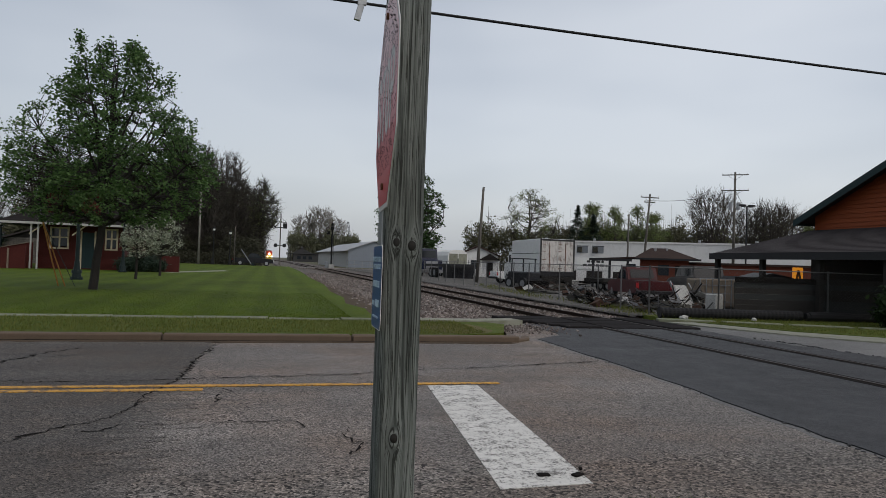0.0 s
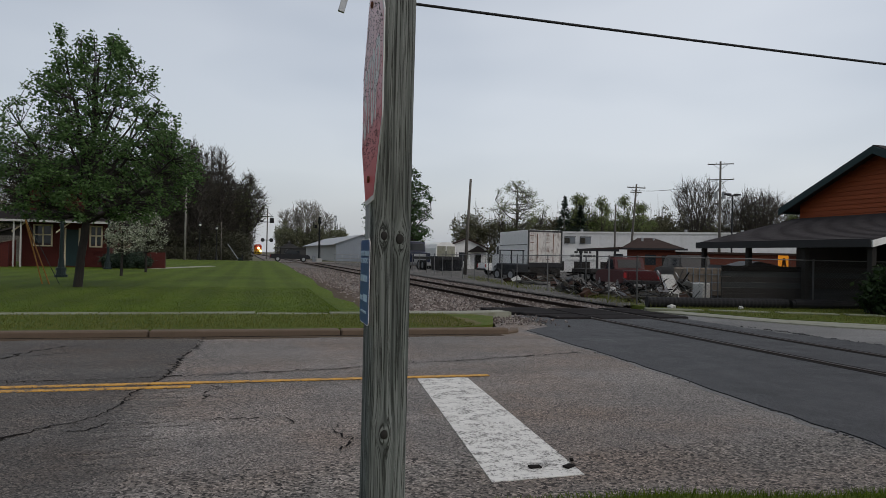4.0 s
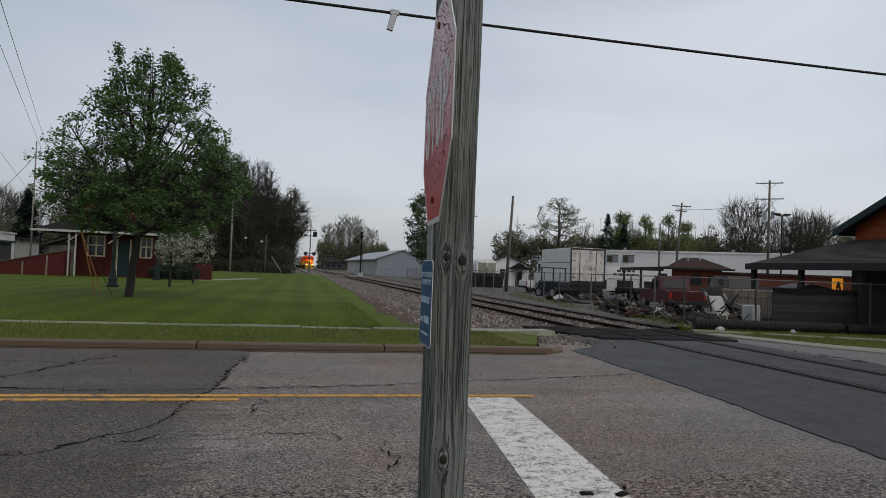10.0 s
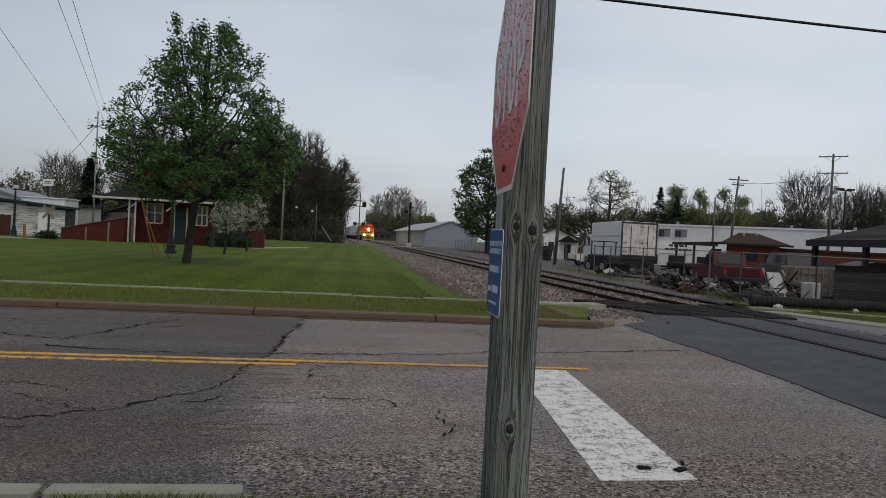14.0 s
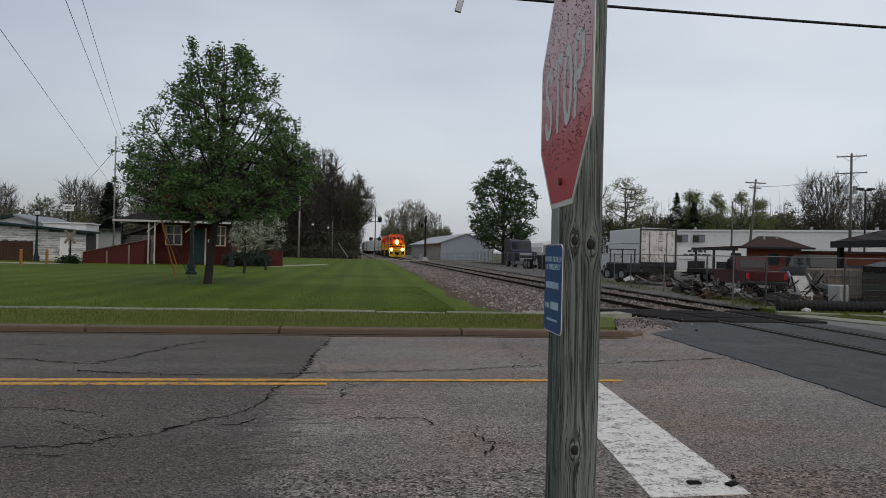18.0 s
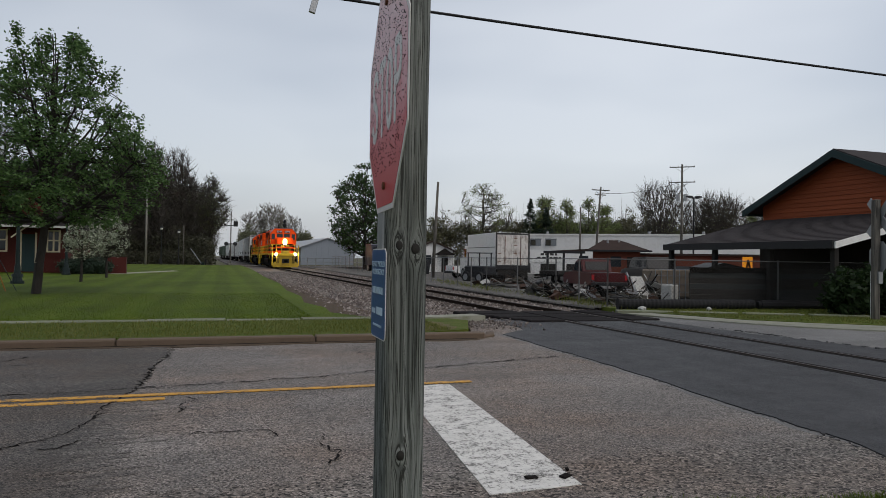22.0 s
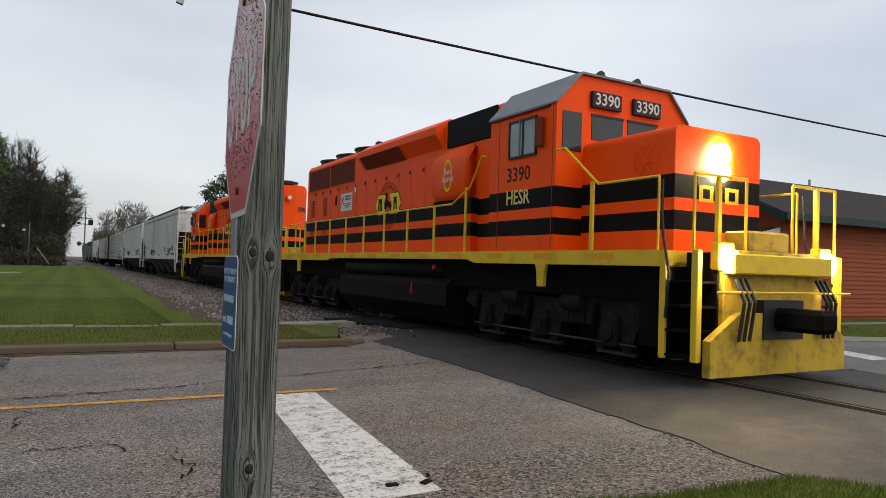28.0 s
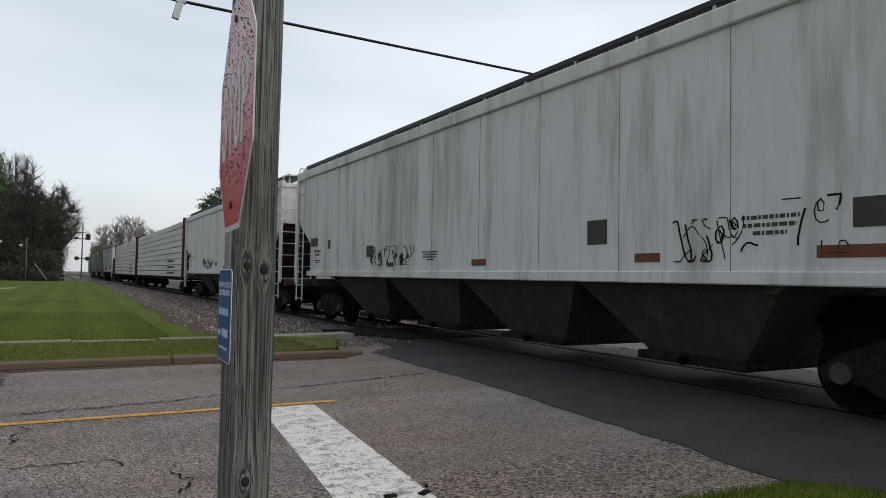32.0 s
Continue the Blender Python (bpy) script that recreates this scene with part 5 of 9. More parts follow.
        for k in range(30):
            y = 9.75 + k * 0.081
            bm = bmesh.new()
            prism(bm, [(s * 0.955, 4.13), (s * 1.19, 4.44), (s * 1.2, 4.44), (s * 0.965, 4.13)], "y", y, y + 0.016)
            part("grille_bar", bm, "screen", hood)
        # radiator screens in two panels with frames
        for y0, y1 in ((13.15, 15.2), (15.3, 17.3)):
            sc = part("radiator_screen", B(s * 0.92, y0, 3.9, s * 0.94, y1, 4.58), "screen", hood, "dark ribbed radiator screen")
            for k in range(15):
                z = 3.93 + k * 0.043
                part("rib", B(s * 0.935, y0 + 0.02, z, s * 0.955, y1 - 0.02, z + 0.016), "screen", sc)
            for z in (3.86, 4.58):
                part("frame", B(s * 0.92, y0 - 0.03, z, s * 0.96, y1 + 0.03, z + 0.03), "orange", sc)
        # hood doors, hinges, louvres
        for k in range(13):
            y = 7.9 + k * 0.72
            part("door_seam", B(s * 0.93, y, 2.88, s * 0.9335, y + 0.008, 3.85), "seam_orange", hood)
            part("latch", B(s * 0.93, y + 0.06, 3.72, s * 0.955, y + 0.11, 3.8), "screen", hood)
        for y0 in (15.48, 16.72) if s < 0 else ():
            for z0, n in ((3.0, 11), (2.4, 3)):
                for k in range(n):
                    part("louvre", B(s * 0.93, y0, z0 + k * 0.055, s * 0.95, y0 + 0.32, z0 + 0.02 + k * 0.055), "seam", hood)
        # emblem: ring, two yellow hexagons and a dark shape, drawn plainly
        for rr, th in ((0.62, 0.014), (0.585, 0.008)):
            r = part("emblem_ring", ring(rr, th, 40), "seam", hood)
            r.matrix_local = side_pose(s, 0.936, 10.7, 3.02)
        for a0, a1, n in ((155, 40, 9), (-112, -70, 4)):
            for k in range(n):
                a = radians(a0 + (a1 - a0) * k / (n - 1))
                o = part("emblem_print", B(-0.022, -0.045, 0.0, 0.022, 0.045, 0.006), "seam", hood)
                o.matrix_local = side_pose(s, 0.936, 10.7, 3.02) @ pose(0.5 * math.cos(a), 0.5 * math.sin(a), 0.0, 0, 0, math.degrees(a) - 90)
        for f in (-1, 1):
            hexa = [(0.80, 0), (0.62, 0.27), (0.10, 0.27), (0.25, 0), (0.10, -0.27), (0.62, -0.27)]
            for grow_, z0, z1, m_ in ((1.06, 0.001, 0.004, "loco_black"), (1.0, 0.0045, 0.008, "emblem_yellow")):
                bm = bmesh.new()
                prism(bm, [(f * (0.43 + (x - 0.43) * grow_), y * grow_) for x, y in hexa], "z", z0, z1)
                hx = part("emblem_shape", bm, m_, hood)
                hx.matrix_local = side_pose(s, 0.936, 10.7, 3.06)
            bm = bmesh.new()
            for q, lean in (((-0.11, 0.03), (0.0, 0.0), (0.11, -0.03)) if f < 0 else ((-0.08, 0.0), (0.06, -0.04))):
                prism(bm, [(f * 0.48 + q - 0.035, -0.17), (f * 0.48 + q + 0.035, -0.17), (f * 0.48 + q + 0.035 + lean, 0.17), (f * 0.48 + q - 0.035 + lean, 0.17)], "z", 0.0085, 0.011)
            box(bm, f * 0.48 - 0.06, 0.09 if f < 0 else 0.0, 0.0085, f * 0.48 + 0.06, 0.15, 0.0108)
            o = part("emblem_mark", bm, "loco_black", hood)
            o.matrix_local = side_pose(s, 0.936, 10.7, 3.06)
        bm = bmesh.new()
        prism(bm, [(-0.2, -0.12), (-0.16, 0.02), (-0.12, 0.2), (-0.2, 0.3), (-0.02, 0.32), (-0.02, 0.1), (0.18, 0.04), (0.26, -0.06), (0.2, -0.22), (0.12, -0.08), (-0.05, -0.06), (-0.1, -0.14)], "z", 0.012, 0.014)
        o = part("emblem_mark", bm, "loco_black", hood)
        o.matrix_local = side_pose(s, 0.936, 10.7, 3.06)
        if s < 0:
            bm = bmesh.new()
            prism(bm, [(0.085 * math.cos(q * math.tau / 16), 0.17 * math.sin(q * math.tau / 16)) for q in range(16)], "z", 0.0, 0.012)
            o = part("sight_port", bm, "glass", hood)
            o.matrix_local = side_pose(s, 0.93, 14.62, 3.42)
            part("data_plate", B(s * 0.936, 13.0, 3.58, s * 0.93, 13.12, 3.8), "sign_white", hood)
        # white notice plate
        pl = part("notice_plate", B(-0.46, -0.27, 0, 0.46, 0.27, 0.01), "sign_white", hood, "white safety notice with dark print")
        pl.matrix_local = side_pose(s, 0.936, 13.72 if s < 0 else 15.82, 3.32)
        bars("print", pl, pose(0.12, 0.14, 0.011), (0.5, 0.45), "car_blue", 0.055, 1.5, 3)
        bars("print", pl, pose(0.1, -0.06, 0.011), (0.42, 0.5, 0.3), "car_blue", 0.028, 2.0, 4)
        for a in (50, -50):
            o = part("print", B(-0.15, -0.02, 0.011, 0.15, 0.02, 0.013), "car_blue", pl)
            o.matrix_local = pose(-0.31, 0.05, 0, 0, 0, a)
        # cab side: window with frames, mirror, numbers, grab rail
        win = part("side_window", B(s * 1.495, 3.5, 3.44, s * 1.512, 4.26, 4.04), "cab_glass", cab, "sliding cab window in two panes")
        for y in (3.46, 3.83, 3.93, 4.24):
            part("window_frame", B(s * 1.5, y, 3.41, s * 1.535, y + 0.03, 4.07), "black" if y != 3.93 else "galv_dull", win)
        for z in (3.39, 4.03):
            part("window_frame", B(s * 1.5, 3.46, z, s * 1.535, 4.27, z + 0.04), "black", win)
        part("rain_gutter", B(s * 1.5, 3.1, 4.16, s * 1.545, 4.85, 4.185), "seam", cab)
        for y in (3.02, 4.6):
            part("panel_joint", B(s * 1.5, y, 1.8, s * 1.504, y + 0.012, 4.15), "seam_orange", cab)
        part("mirror", B(min(s * 1.51, s * 1.62), 3.24, 3.5, max(s * 1.51, s * 1.62), 3.38, 4.0, 0.02), "screen", cab)
        words("road_number", number, 0.36, "stencil_maroon", cab, side_pose(s, 1.503, 3.98, 3.1))
        words("reporting_mark", "HESR", 0.36, "emblem_pale", cab, side_pose(s, 1.508, 3.98, 2.69) @ Matrix.Diagonal((0.86, 1, 1, 1)))
        rw = part("rear_window", B(min(s * 1.04, s * 1.4), 4.895, 3.3, max(s * 1.04, s * 1.4), 4.925, 4.06, 0.03), "black", cab)
        part("pane", B(min(s * 1.09, s * 1.35), 4.92, 3.38, max(s * 1.09, s * 1.35), 4.93, 3.98), "glass", rw)
        # front panes and number boards
        fw = part("front_window", B(min(s * 0.06, s * 0.76), 2.925, 3.66, max(s * 0.06, s * 0.76), 2.945, 4.08), "glass", cab)
        part("frame", B(min(s * 0.04, s * 0.78), 2.915, 4.06, max(s * 0.04, s * 0.78), 2.94, 4.1), "black", fw)
        part("corner_window", B(min(s * 0.98, s * 1.38), 2.925, 3.42, max(s * 0.98, s * 1.38), 2.945, 4.08), "glass", cab)
        part("number_board", B(min(s * 0.14, s * 0.8), 2.87, 4.2, max(s * 0.14, s * 0.8), 2.94, 4.48, 0.01), "black", cab)
        words("road_number", number, 0.28, "sign_white", cab, pose(s * 0.47, 2.865, 4.34, 90, 0, 0))
        words("road_number", number, 0.30, "stencil_maroon", hood, pose(s * 0.652, 17.757, 3.72, 90, 0, 180 - s * 35.4))
    # grey cab roof over a chamfer
    bm = bmesh.new()
    prism(bm, [(-1.53, 4.19), (-1.02, 4.73), (1.02, 4.73), (1.53, 4.19), (1.53, 4.22), (1.03, 4.765), (-1.03, 4.765), (-1.53, 4.22)], "y", 2.88, 4.94)
    part("cab_roof", bm, "galv_dull", cab, "dull grey sheet cab roof")
    for x in (-0.5, 0.35):
        part("horn", tube(bmesh.new(), (x, 3.4, 4.78), (x, 3.0, 4.82), 0.03, 0.08, 8), "black", cab)
        part("horn_foot", B(x - 0.03, 3.2, 4.66, x + 0.03, 3.3, 4.8), "black", cab)
    # roof gear
    for y in (13.6, 15.2, 16.75):
        f = part("radiator_fan", tube(bmesh.new(), (0, y, 4.76), (0, y, 4.96), 0.70, seg=24), "black", hood)
        part("fan_rim", tube(bmesh.new(), (0, y, 4.94), (0, y, 4.985), 0.74, seg=24), "black", f)
    for y in (9.0, 10.7):
        part("roof_fan", tube(bmesh.new(), (0, y, 4.82), (0, y, 4.95), 0.5, seg=20), "black", hood)
    part("exhaust_stack", B(-0.28, 12.55, 4.76, 0.28, 12.95, 4.98, 0.03), "black", hood)
    part("exhaust_stack", B(-0.5, 12.5, 4.76, -0.34, 12.7, 5.06, 0.02), "black", hood)
    # rear end: marker light, ladder rungs
    part("rear_light", tube(bmesh.new(), (0, 17.98, 4.2), (0, 18.1, 4.2), 0.14, seg=14), "orange", hood)
    part("rear_lens", tube(bmesh.new(), (0, 18.1, 4.2), (0, 18.11, 4.2), 0.09, seg=14), "sign_white", hood)
    part("roof_beacon", B(-0.22, 17.5, 4.76, 0.22, 17.9, 4.95, 0.05), "black", hood)
    for z in (4.55, 4.02, 3.5, 3.05):
        for q in (1,):
            g = part("grab_iron", rod([(-0.22, 0, 0), (-0.22, -0.07, 0), (0.22, -0.07, 0), (0.22, 0, 0)], 0.014), "orange", hood)
            g.matrix_local = pose(q * 0.645, 17.75, z - 0.05, 0, 0, 180 - q * 35.4)
    # brake wheel on the nose side
    for s in (-1, 1):
        br = part("brake_wheel", ring(0.24, 0.03, 20), "orange", nose)
        br.matrix_local = side_pose(s, 0.98, 1.5, 3.1)
        for a in (0, 60, 120):
            o = part("spoke", B(-0.24, -0.012, 0, 0.24, 0.012, 0.006), "orange", br)
            o.matrix_local = pose(0, 0, 0, 0, 0, a)
        hx = part("emblem_shape", B(-0.15, -0.12, 0, 0.15, 0.12, 0.004, 0.001), "loco_yellow", nose)
        hx.matrix_local = pose(s * 0.28, 0.945, 2.62, 90, 0, 0)
        part("emblem_mark", B(s * 0.28 - 0.07, 0.936, 2.55, s * 0.28 + 0.07, 0.941, 2.69), "loco_black", nose)
    # trucks: heavy cast side frames with pedestal legs over three axles, motors and rigging between them
    for y0 in (3.55, 15.95):
        # solid centre mass, added so no light shows through beneath the loco
        part("motor_block", B(-0.62, y0 - 2.2, 0.16, 0.62, y0 + 2.2, 1.0, 0.06), "under", t)
        part("truck_bolster", B(-1.0, y0 - 2.5, 0.72, 1.0, y0 + 2.5, 1.08), "under", t)
        for s in (-1, 1):
            out = [(-2.6, 0.78), (-2.45, 1.06), (-1.0, 1.08), (-0.7, 0.98), (0.7, 0.98), (1.0, 1.08), (2.45, 1.06), (2.6, 0.78)]
            for dy in (1.7, 0.0, -1.7):
                out += [(dy + 0.5, 0.6), (dy + 0.36, 0.24), (dy + 0.2, 0.24), (dy + 0.17, 0.62), (dy - 0.17, 0.62), (dy - 0.2, 0.24), (dy - 0.36, 0.24), (dy - 0.5, 0.6)]
            bm = bmesh.new()
            prism(bm, [(y + y0, z) for y, z in out], "x", s * 0.98, s * 1.18)
            fr = part("truck_frame", bm, "truck_dust", t)
            for dy in (-1.7, 0, 1.7):
                bx = part("axle_box", B(min(s * 1.0, s * 1.3), y0 + dy - 0.165, 0.3, max(s * 1.0, s * 1.3), y0 + dy + 0.165, 0.76, 0.04), "truck_dust", fr)
                part("box_cover", tube(bmesh.new(), (s * 1.3, y0 + dy, 0.53), (s * 1.34, y0 + dy, 0.53), 0.13, seg=12), "truck_dust", bx)
                part("tie_bar", B(min(s * 1.06, s * 1.14), y0 + dy - 0.4, 0.19, max(s * 1.06, s * 1.14), y0 + dy + 0.4, 0.245), "grime", bx)
                part("damper", rod([(s * 1.24, y0 + dy + 0.42, 0.4), (s * 1.24, y0 + dy + 0.3, 0.95)], 0.045, 8), "under", bx)
            for dy in (-0.85, 0.85):
                part("brake_cylinder", tube(bmesh.new(), (s * 1.22, y0 + dy - 0.24, 0.93), (s * 1.22, y0 + dy + 0.24, 0.93), 0.14, seg=12), "truck_dust", fr)
                part("brake_shoe", B(min(s * 0.7, s * 0.9), y0 + dy - 0.26, 0.3, max(s * 0.7, s * 0.9), y0 + dy + 0.26, 0.66, 0.03), "under", fr)
                for q in (-0.2, 0.2):
                    part("spring", tube(bmesh.new(), (s * 1.1, y0 + dy + q, 0.56), (s * 1.1, y0 + dy + q, 0.8), 0.09, seg=8), "under", fr)
            part("brake_rod", rod([(s * 1.2, y0 - 2.2, 0.36), (s * 1.2, y0 + 2.2, 0.36)], 0.02, 5), "grime", fr)
            part("sand_pipe", rod([(s * 1.05, y0 - 2.55, 1.2), (s * 0.95, y0 - 2.5, 0.5), (s * 0.8, y0 - 2.35, 0.15)], 0.025, 5), "under", fr)
        for dy in (-1.7, 0, 1.7):
            w = wheelset(t, y0 + dy, 0.508)
            WHEELS.append((w, y0 + dy, 0.508))
    for s in (-1, 1):
        for y in (3.2, 16.3):
            bm = bmesh.new()
            prism(bm, [(y - 0.14, 1.53), (y + 0.14, 1.53), (y + 0.1, 1.4), (y + 0.08, 1.16), (y - 0.08, 1.16), (y - 0.1, 1.4)], "x", s * 1.5, s * 1.56)
            part("jacking_pad", bm, "loco_yellow", t)
    # ends: plate, steps, plough, hoses, coupler, end rails
    for y, s in ((0.0, 1), (19.7, -1)):
        ep = part("end_plate", B(-1.05, min(y, y + s * 0.08), 0.55, 1.05, max(y, y + s * 0.08), D + 0.02, 0.01), "plough", t, "scuffed yellow end plate")
        bm = bmesh.new()
        w = 1.42 if s > 0 else 1.0
        prism(bm, [(-w, 0.14), (w, 0.14), (w, 0.6), (0.85, 0.95), (-0.85, 0.95), (-w, 0.6)], "y", y - s * 0.12, y + s * 0.0)
        part("plough", bm, "plough", ep)
        part("anticlimber", B(-1.05, min(y - s * 0.16, y), 1.45, 1.05, max(y - s * 0.16, y), 1.72, 0.02), "loco_yellow", ep)
        part("coupler", B(-0.2, min(y - s * 0.78, y), 0.72, 0.2, max(y - s * 0.78, y), 1.02, 0.06), "under", t)
        part("coupler_pocket", B(-0.42, min(y - s * 0.14, y), 0.6, 0.42, max(y - s * 0.14, y), 1.12), "black", ep)
        for k in range(6):
            x = (-0.95, -0.85, -0.75, 0.75, 0.85, 0.95)[k]
            part("hose", rod([(x, y - s * 0.1, 1.4), (x * 1.02, y - s * 0.26, 1.1), (x * 1.05, y - s * 0.2, 0.6)], 0.025), "black", ep)
        part("uncoupling_rod", rod([(-1.4, y - s * 0.2, 1.22), (1.4, y - s * 0.2, 1.22)], 0.018), "loco_yellow", ep)
        # dark mass added behind the steps to keep that space black
        part("pilot_beam", B(-1.36, min(y + s * 0.6, y + s * 1.15), 0.42, 1.36, max(y + s * 0.6, y + s * 1.15), 1.55), "under", t)
        part("walkway_box", B(-0.45, min(y + s * 0.1, y + s * 0.5), D, 0.45, max(y + s * 0.1, y + s * 0.5), D + 0.3, 0.03), "plough", t)
        for q in (-1, 1):
            ff = part("step_frame", B(min(q * 1.44, q * 1.54), min(y, y + s * 0.1), 0.32, max(q * 1.44, q * 1.54), max(y, y + s * 0.1), D, 0.01), "loco_yellow", t)
            part("step_side", B(min(q * 1.5, q * 1.54), min(y + s * 0.52, y + s * 0.62), 0.32, max(q * 1.5, q * 1.54), max(y + s * 0.52, y + s * 0.62), D), "loco_yellow", ff)
            for z in (0.36, 0.68, 1.0, 1.32):
                part("tread", B(min(q * 1.1, q * 1.53), min(y + s * 0.06, y + s * 0.56), z, max(q * 1.1, q * 1.53), max(y + s * 0.06, y + s * 0.56), z + 0.03), "under", ff)
            part("step_back", B(min(q * 1.06, q * 1.1), min(y + s * 0.06, y + s * 0.56), 0.34, max(q * 1.06, q * 1.1), max(y + s * 0.06, y + s * 0.56), D - 0.02), "under", ff)
            part("end_rail", rod([(q * 1.5, y + s * 0.1, D - 0.3), (q * 1.5, y + s * 0.1, D + 0.98), (q * 0.5, y + s * 0.1, D + 0.98), (q * 0.5, y + s * 0.1, D)], 0.022), "loco_yellow", t)
            part("end_post", B(q * 1.05 - 0.03, y + s * 0.07, D, q * 1.05 + 0.03, y + s * 0.13, D + 0.98), "loco_yellow", t)
            pts = [(q * 1.52, y + s * 0.62, D + 0.95), (q * 1.54, y + s * 0.6, D + 0.5), (q * 1.53, y + s * 0.58, D + 0.2), (q * 1.55, y + s * 0.45, D - 0.3), (q * 1.55, y + s * 0.5, D - 0.9)]
            part("hose", rod(pts, 0.02, 5), "black", t)
        if lit and s > 0 or not lit and s > 0:
            for q in (-1, 1):
                part("light_bracket", B(q * 1.05 - 0.15, y - 0.05, 1.5, q * 1.05 + 0.15, y + 0.1, 1.86, 0.02), "loco_yellow", t)
                part("ditch_light", tube(bmesh.new(), (q * 1.05, y - 0.13, 1.62), (q * 1.05, y - 0.05, 1.62), 0.145, seg=16), "head" if lit else "galv", t)
    for z in (3.23, 2.98):
        part("headlight", tube(bmesh.new(), (0.0, 0.88, z), (0.0, 0.95, z), 0.16, seg=16), "head" if lit else "galv", nose)
    # handrails with stanchions
    for s in (-1, 1):
        part("handrail", rod([(s * 1.5, 5.6, 3.03), (s * 1.5, 6.3, 2.73), (s * 1.5, 19.1, 2.73)] if s < 0 else [(s * 1.5, 5.6, 3.03), (s * 1.5, 14.35, 3.03), (s * 1.5, 14.8, 2.73), (s * 1.5, 19.1, 2.73)], 0.02), "loco_yellow", t)
        for y in (5.75, 7.05, 8.35, 9.65, 10.95, 12.25, 13.55, 14.85, 15.9, 16.9, 17.85, 18.8):
            top = 3.03 if (s > 0 and y < 14.4) or y < 5.8 else 2.73
            part("stanchion", B(s * 1.5 - 0.02, y - 0.03, D - 0.16, s * 1.5 + 0.02, y + 0.03, top, 0.008), "loco_yellow", t)
        part("handrail", rod([(s * 1.52, 5.02, 3.55), (s * 1.5, 5.2, 3.58), (s * 1.5, 5.6, 3.03)], 0.02), "loco_yellow", t)
        part("handrail", rod([(s * 1.5, 0.7, D), (s * 1.5, 0.7, 2.75), (s * 1.5, 1.9, 2.75), (s * 1.5, 2.7, 3.4), (s * 1.5, 2.93, 3.4)], 0.02), "loco_yellow", t)
        part("stanchion", B(s * 1.5 - 0.02, 2.0, D, s * 1.5 + 0.02, 2.06, 2.8), "loco_yellow", t)
    return t


def freight_truck(t, y0):
    for s in (-1, 1):
        out = [(-1.15, 0.5), (-0.95, 0.66), (-0.45, 0.86), (0.45, 0.86), (0.95, 0.66), (1.15, 0.5), (1.1, 0.36), (0.7, 0.36), (0.38, 0.22), (-0.38, 0.22), (-0.7, 0.36), (-1.1, 0.36)]
        bm = bmesh.new()
        prism(bm, [(y + y0, z) for y, z in out], "x", s * 0.96, s * 1.1)
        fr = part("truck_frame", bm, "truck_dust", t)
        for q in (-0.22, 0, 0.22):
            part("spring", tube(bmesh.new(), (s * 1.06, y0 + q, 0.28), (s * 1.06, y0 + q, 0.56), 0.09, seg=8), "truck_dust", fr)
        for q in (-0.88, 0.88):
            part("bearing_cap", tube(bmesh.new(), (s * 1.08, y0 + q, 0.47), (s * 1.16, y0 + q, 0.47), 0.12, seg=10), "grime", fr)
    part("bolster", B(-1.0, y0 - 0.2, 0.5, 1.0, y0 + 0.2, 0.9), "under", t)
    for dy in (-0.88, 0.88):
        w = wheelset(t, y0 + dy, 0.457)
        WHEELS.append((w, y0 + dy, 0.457))


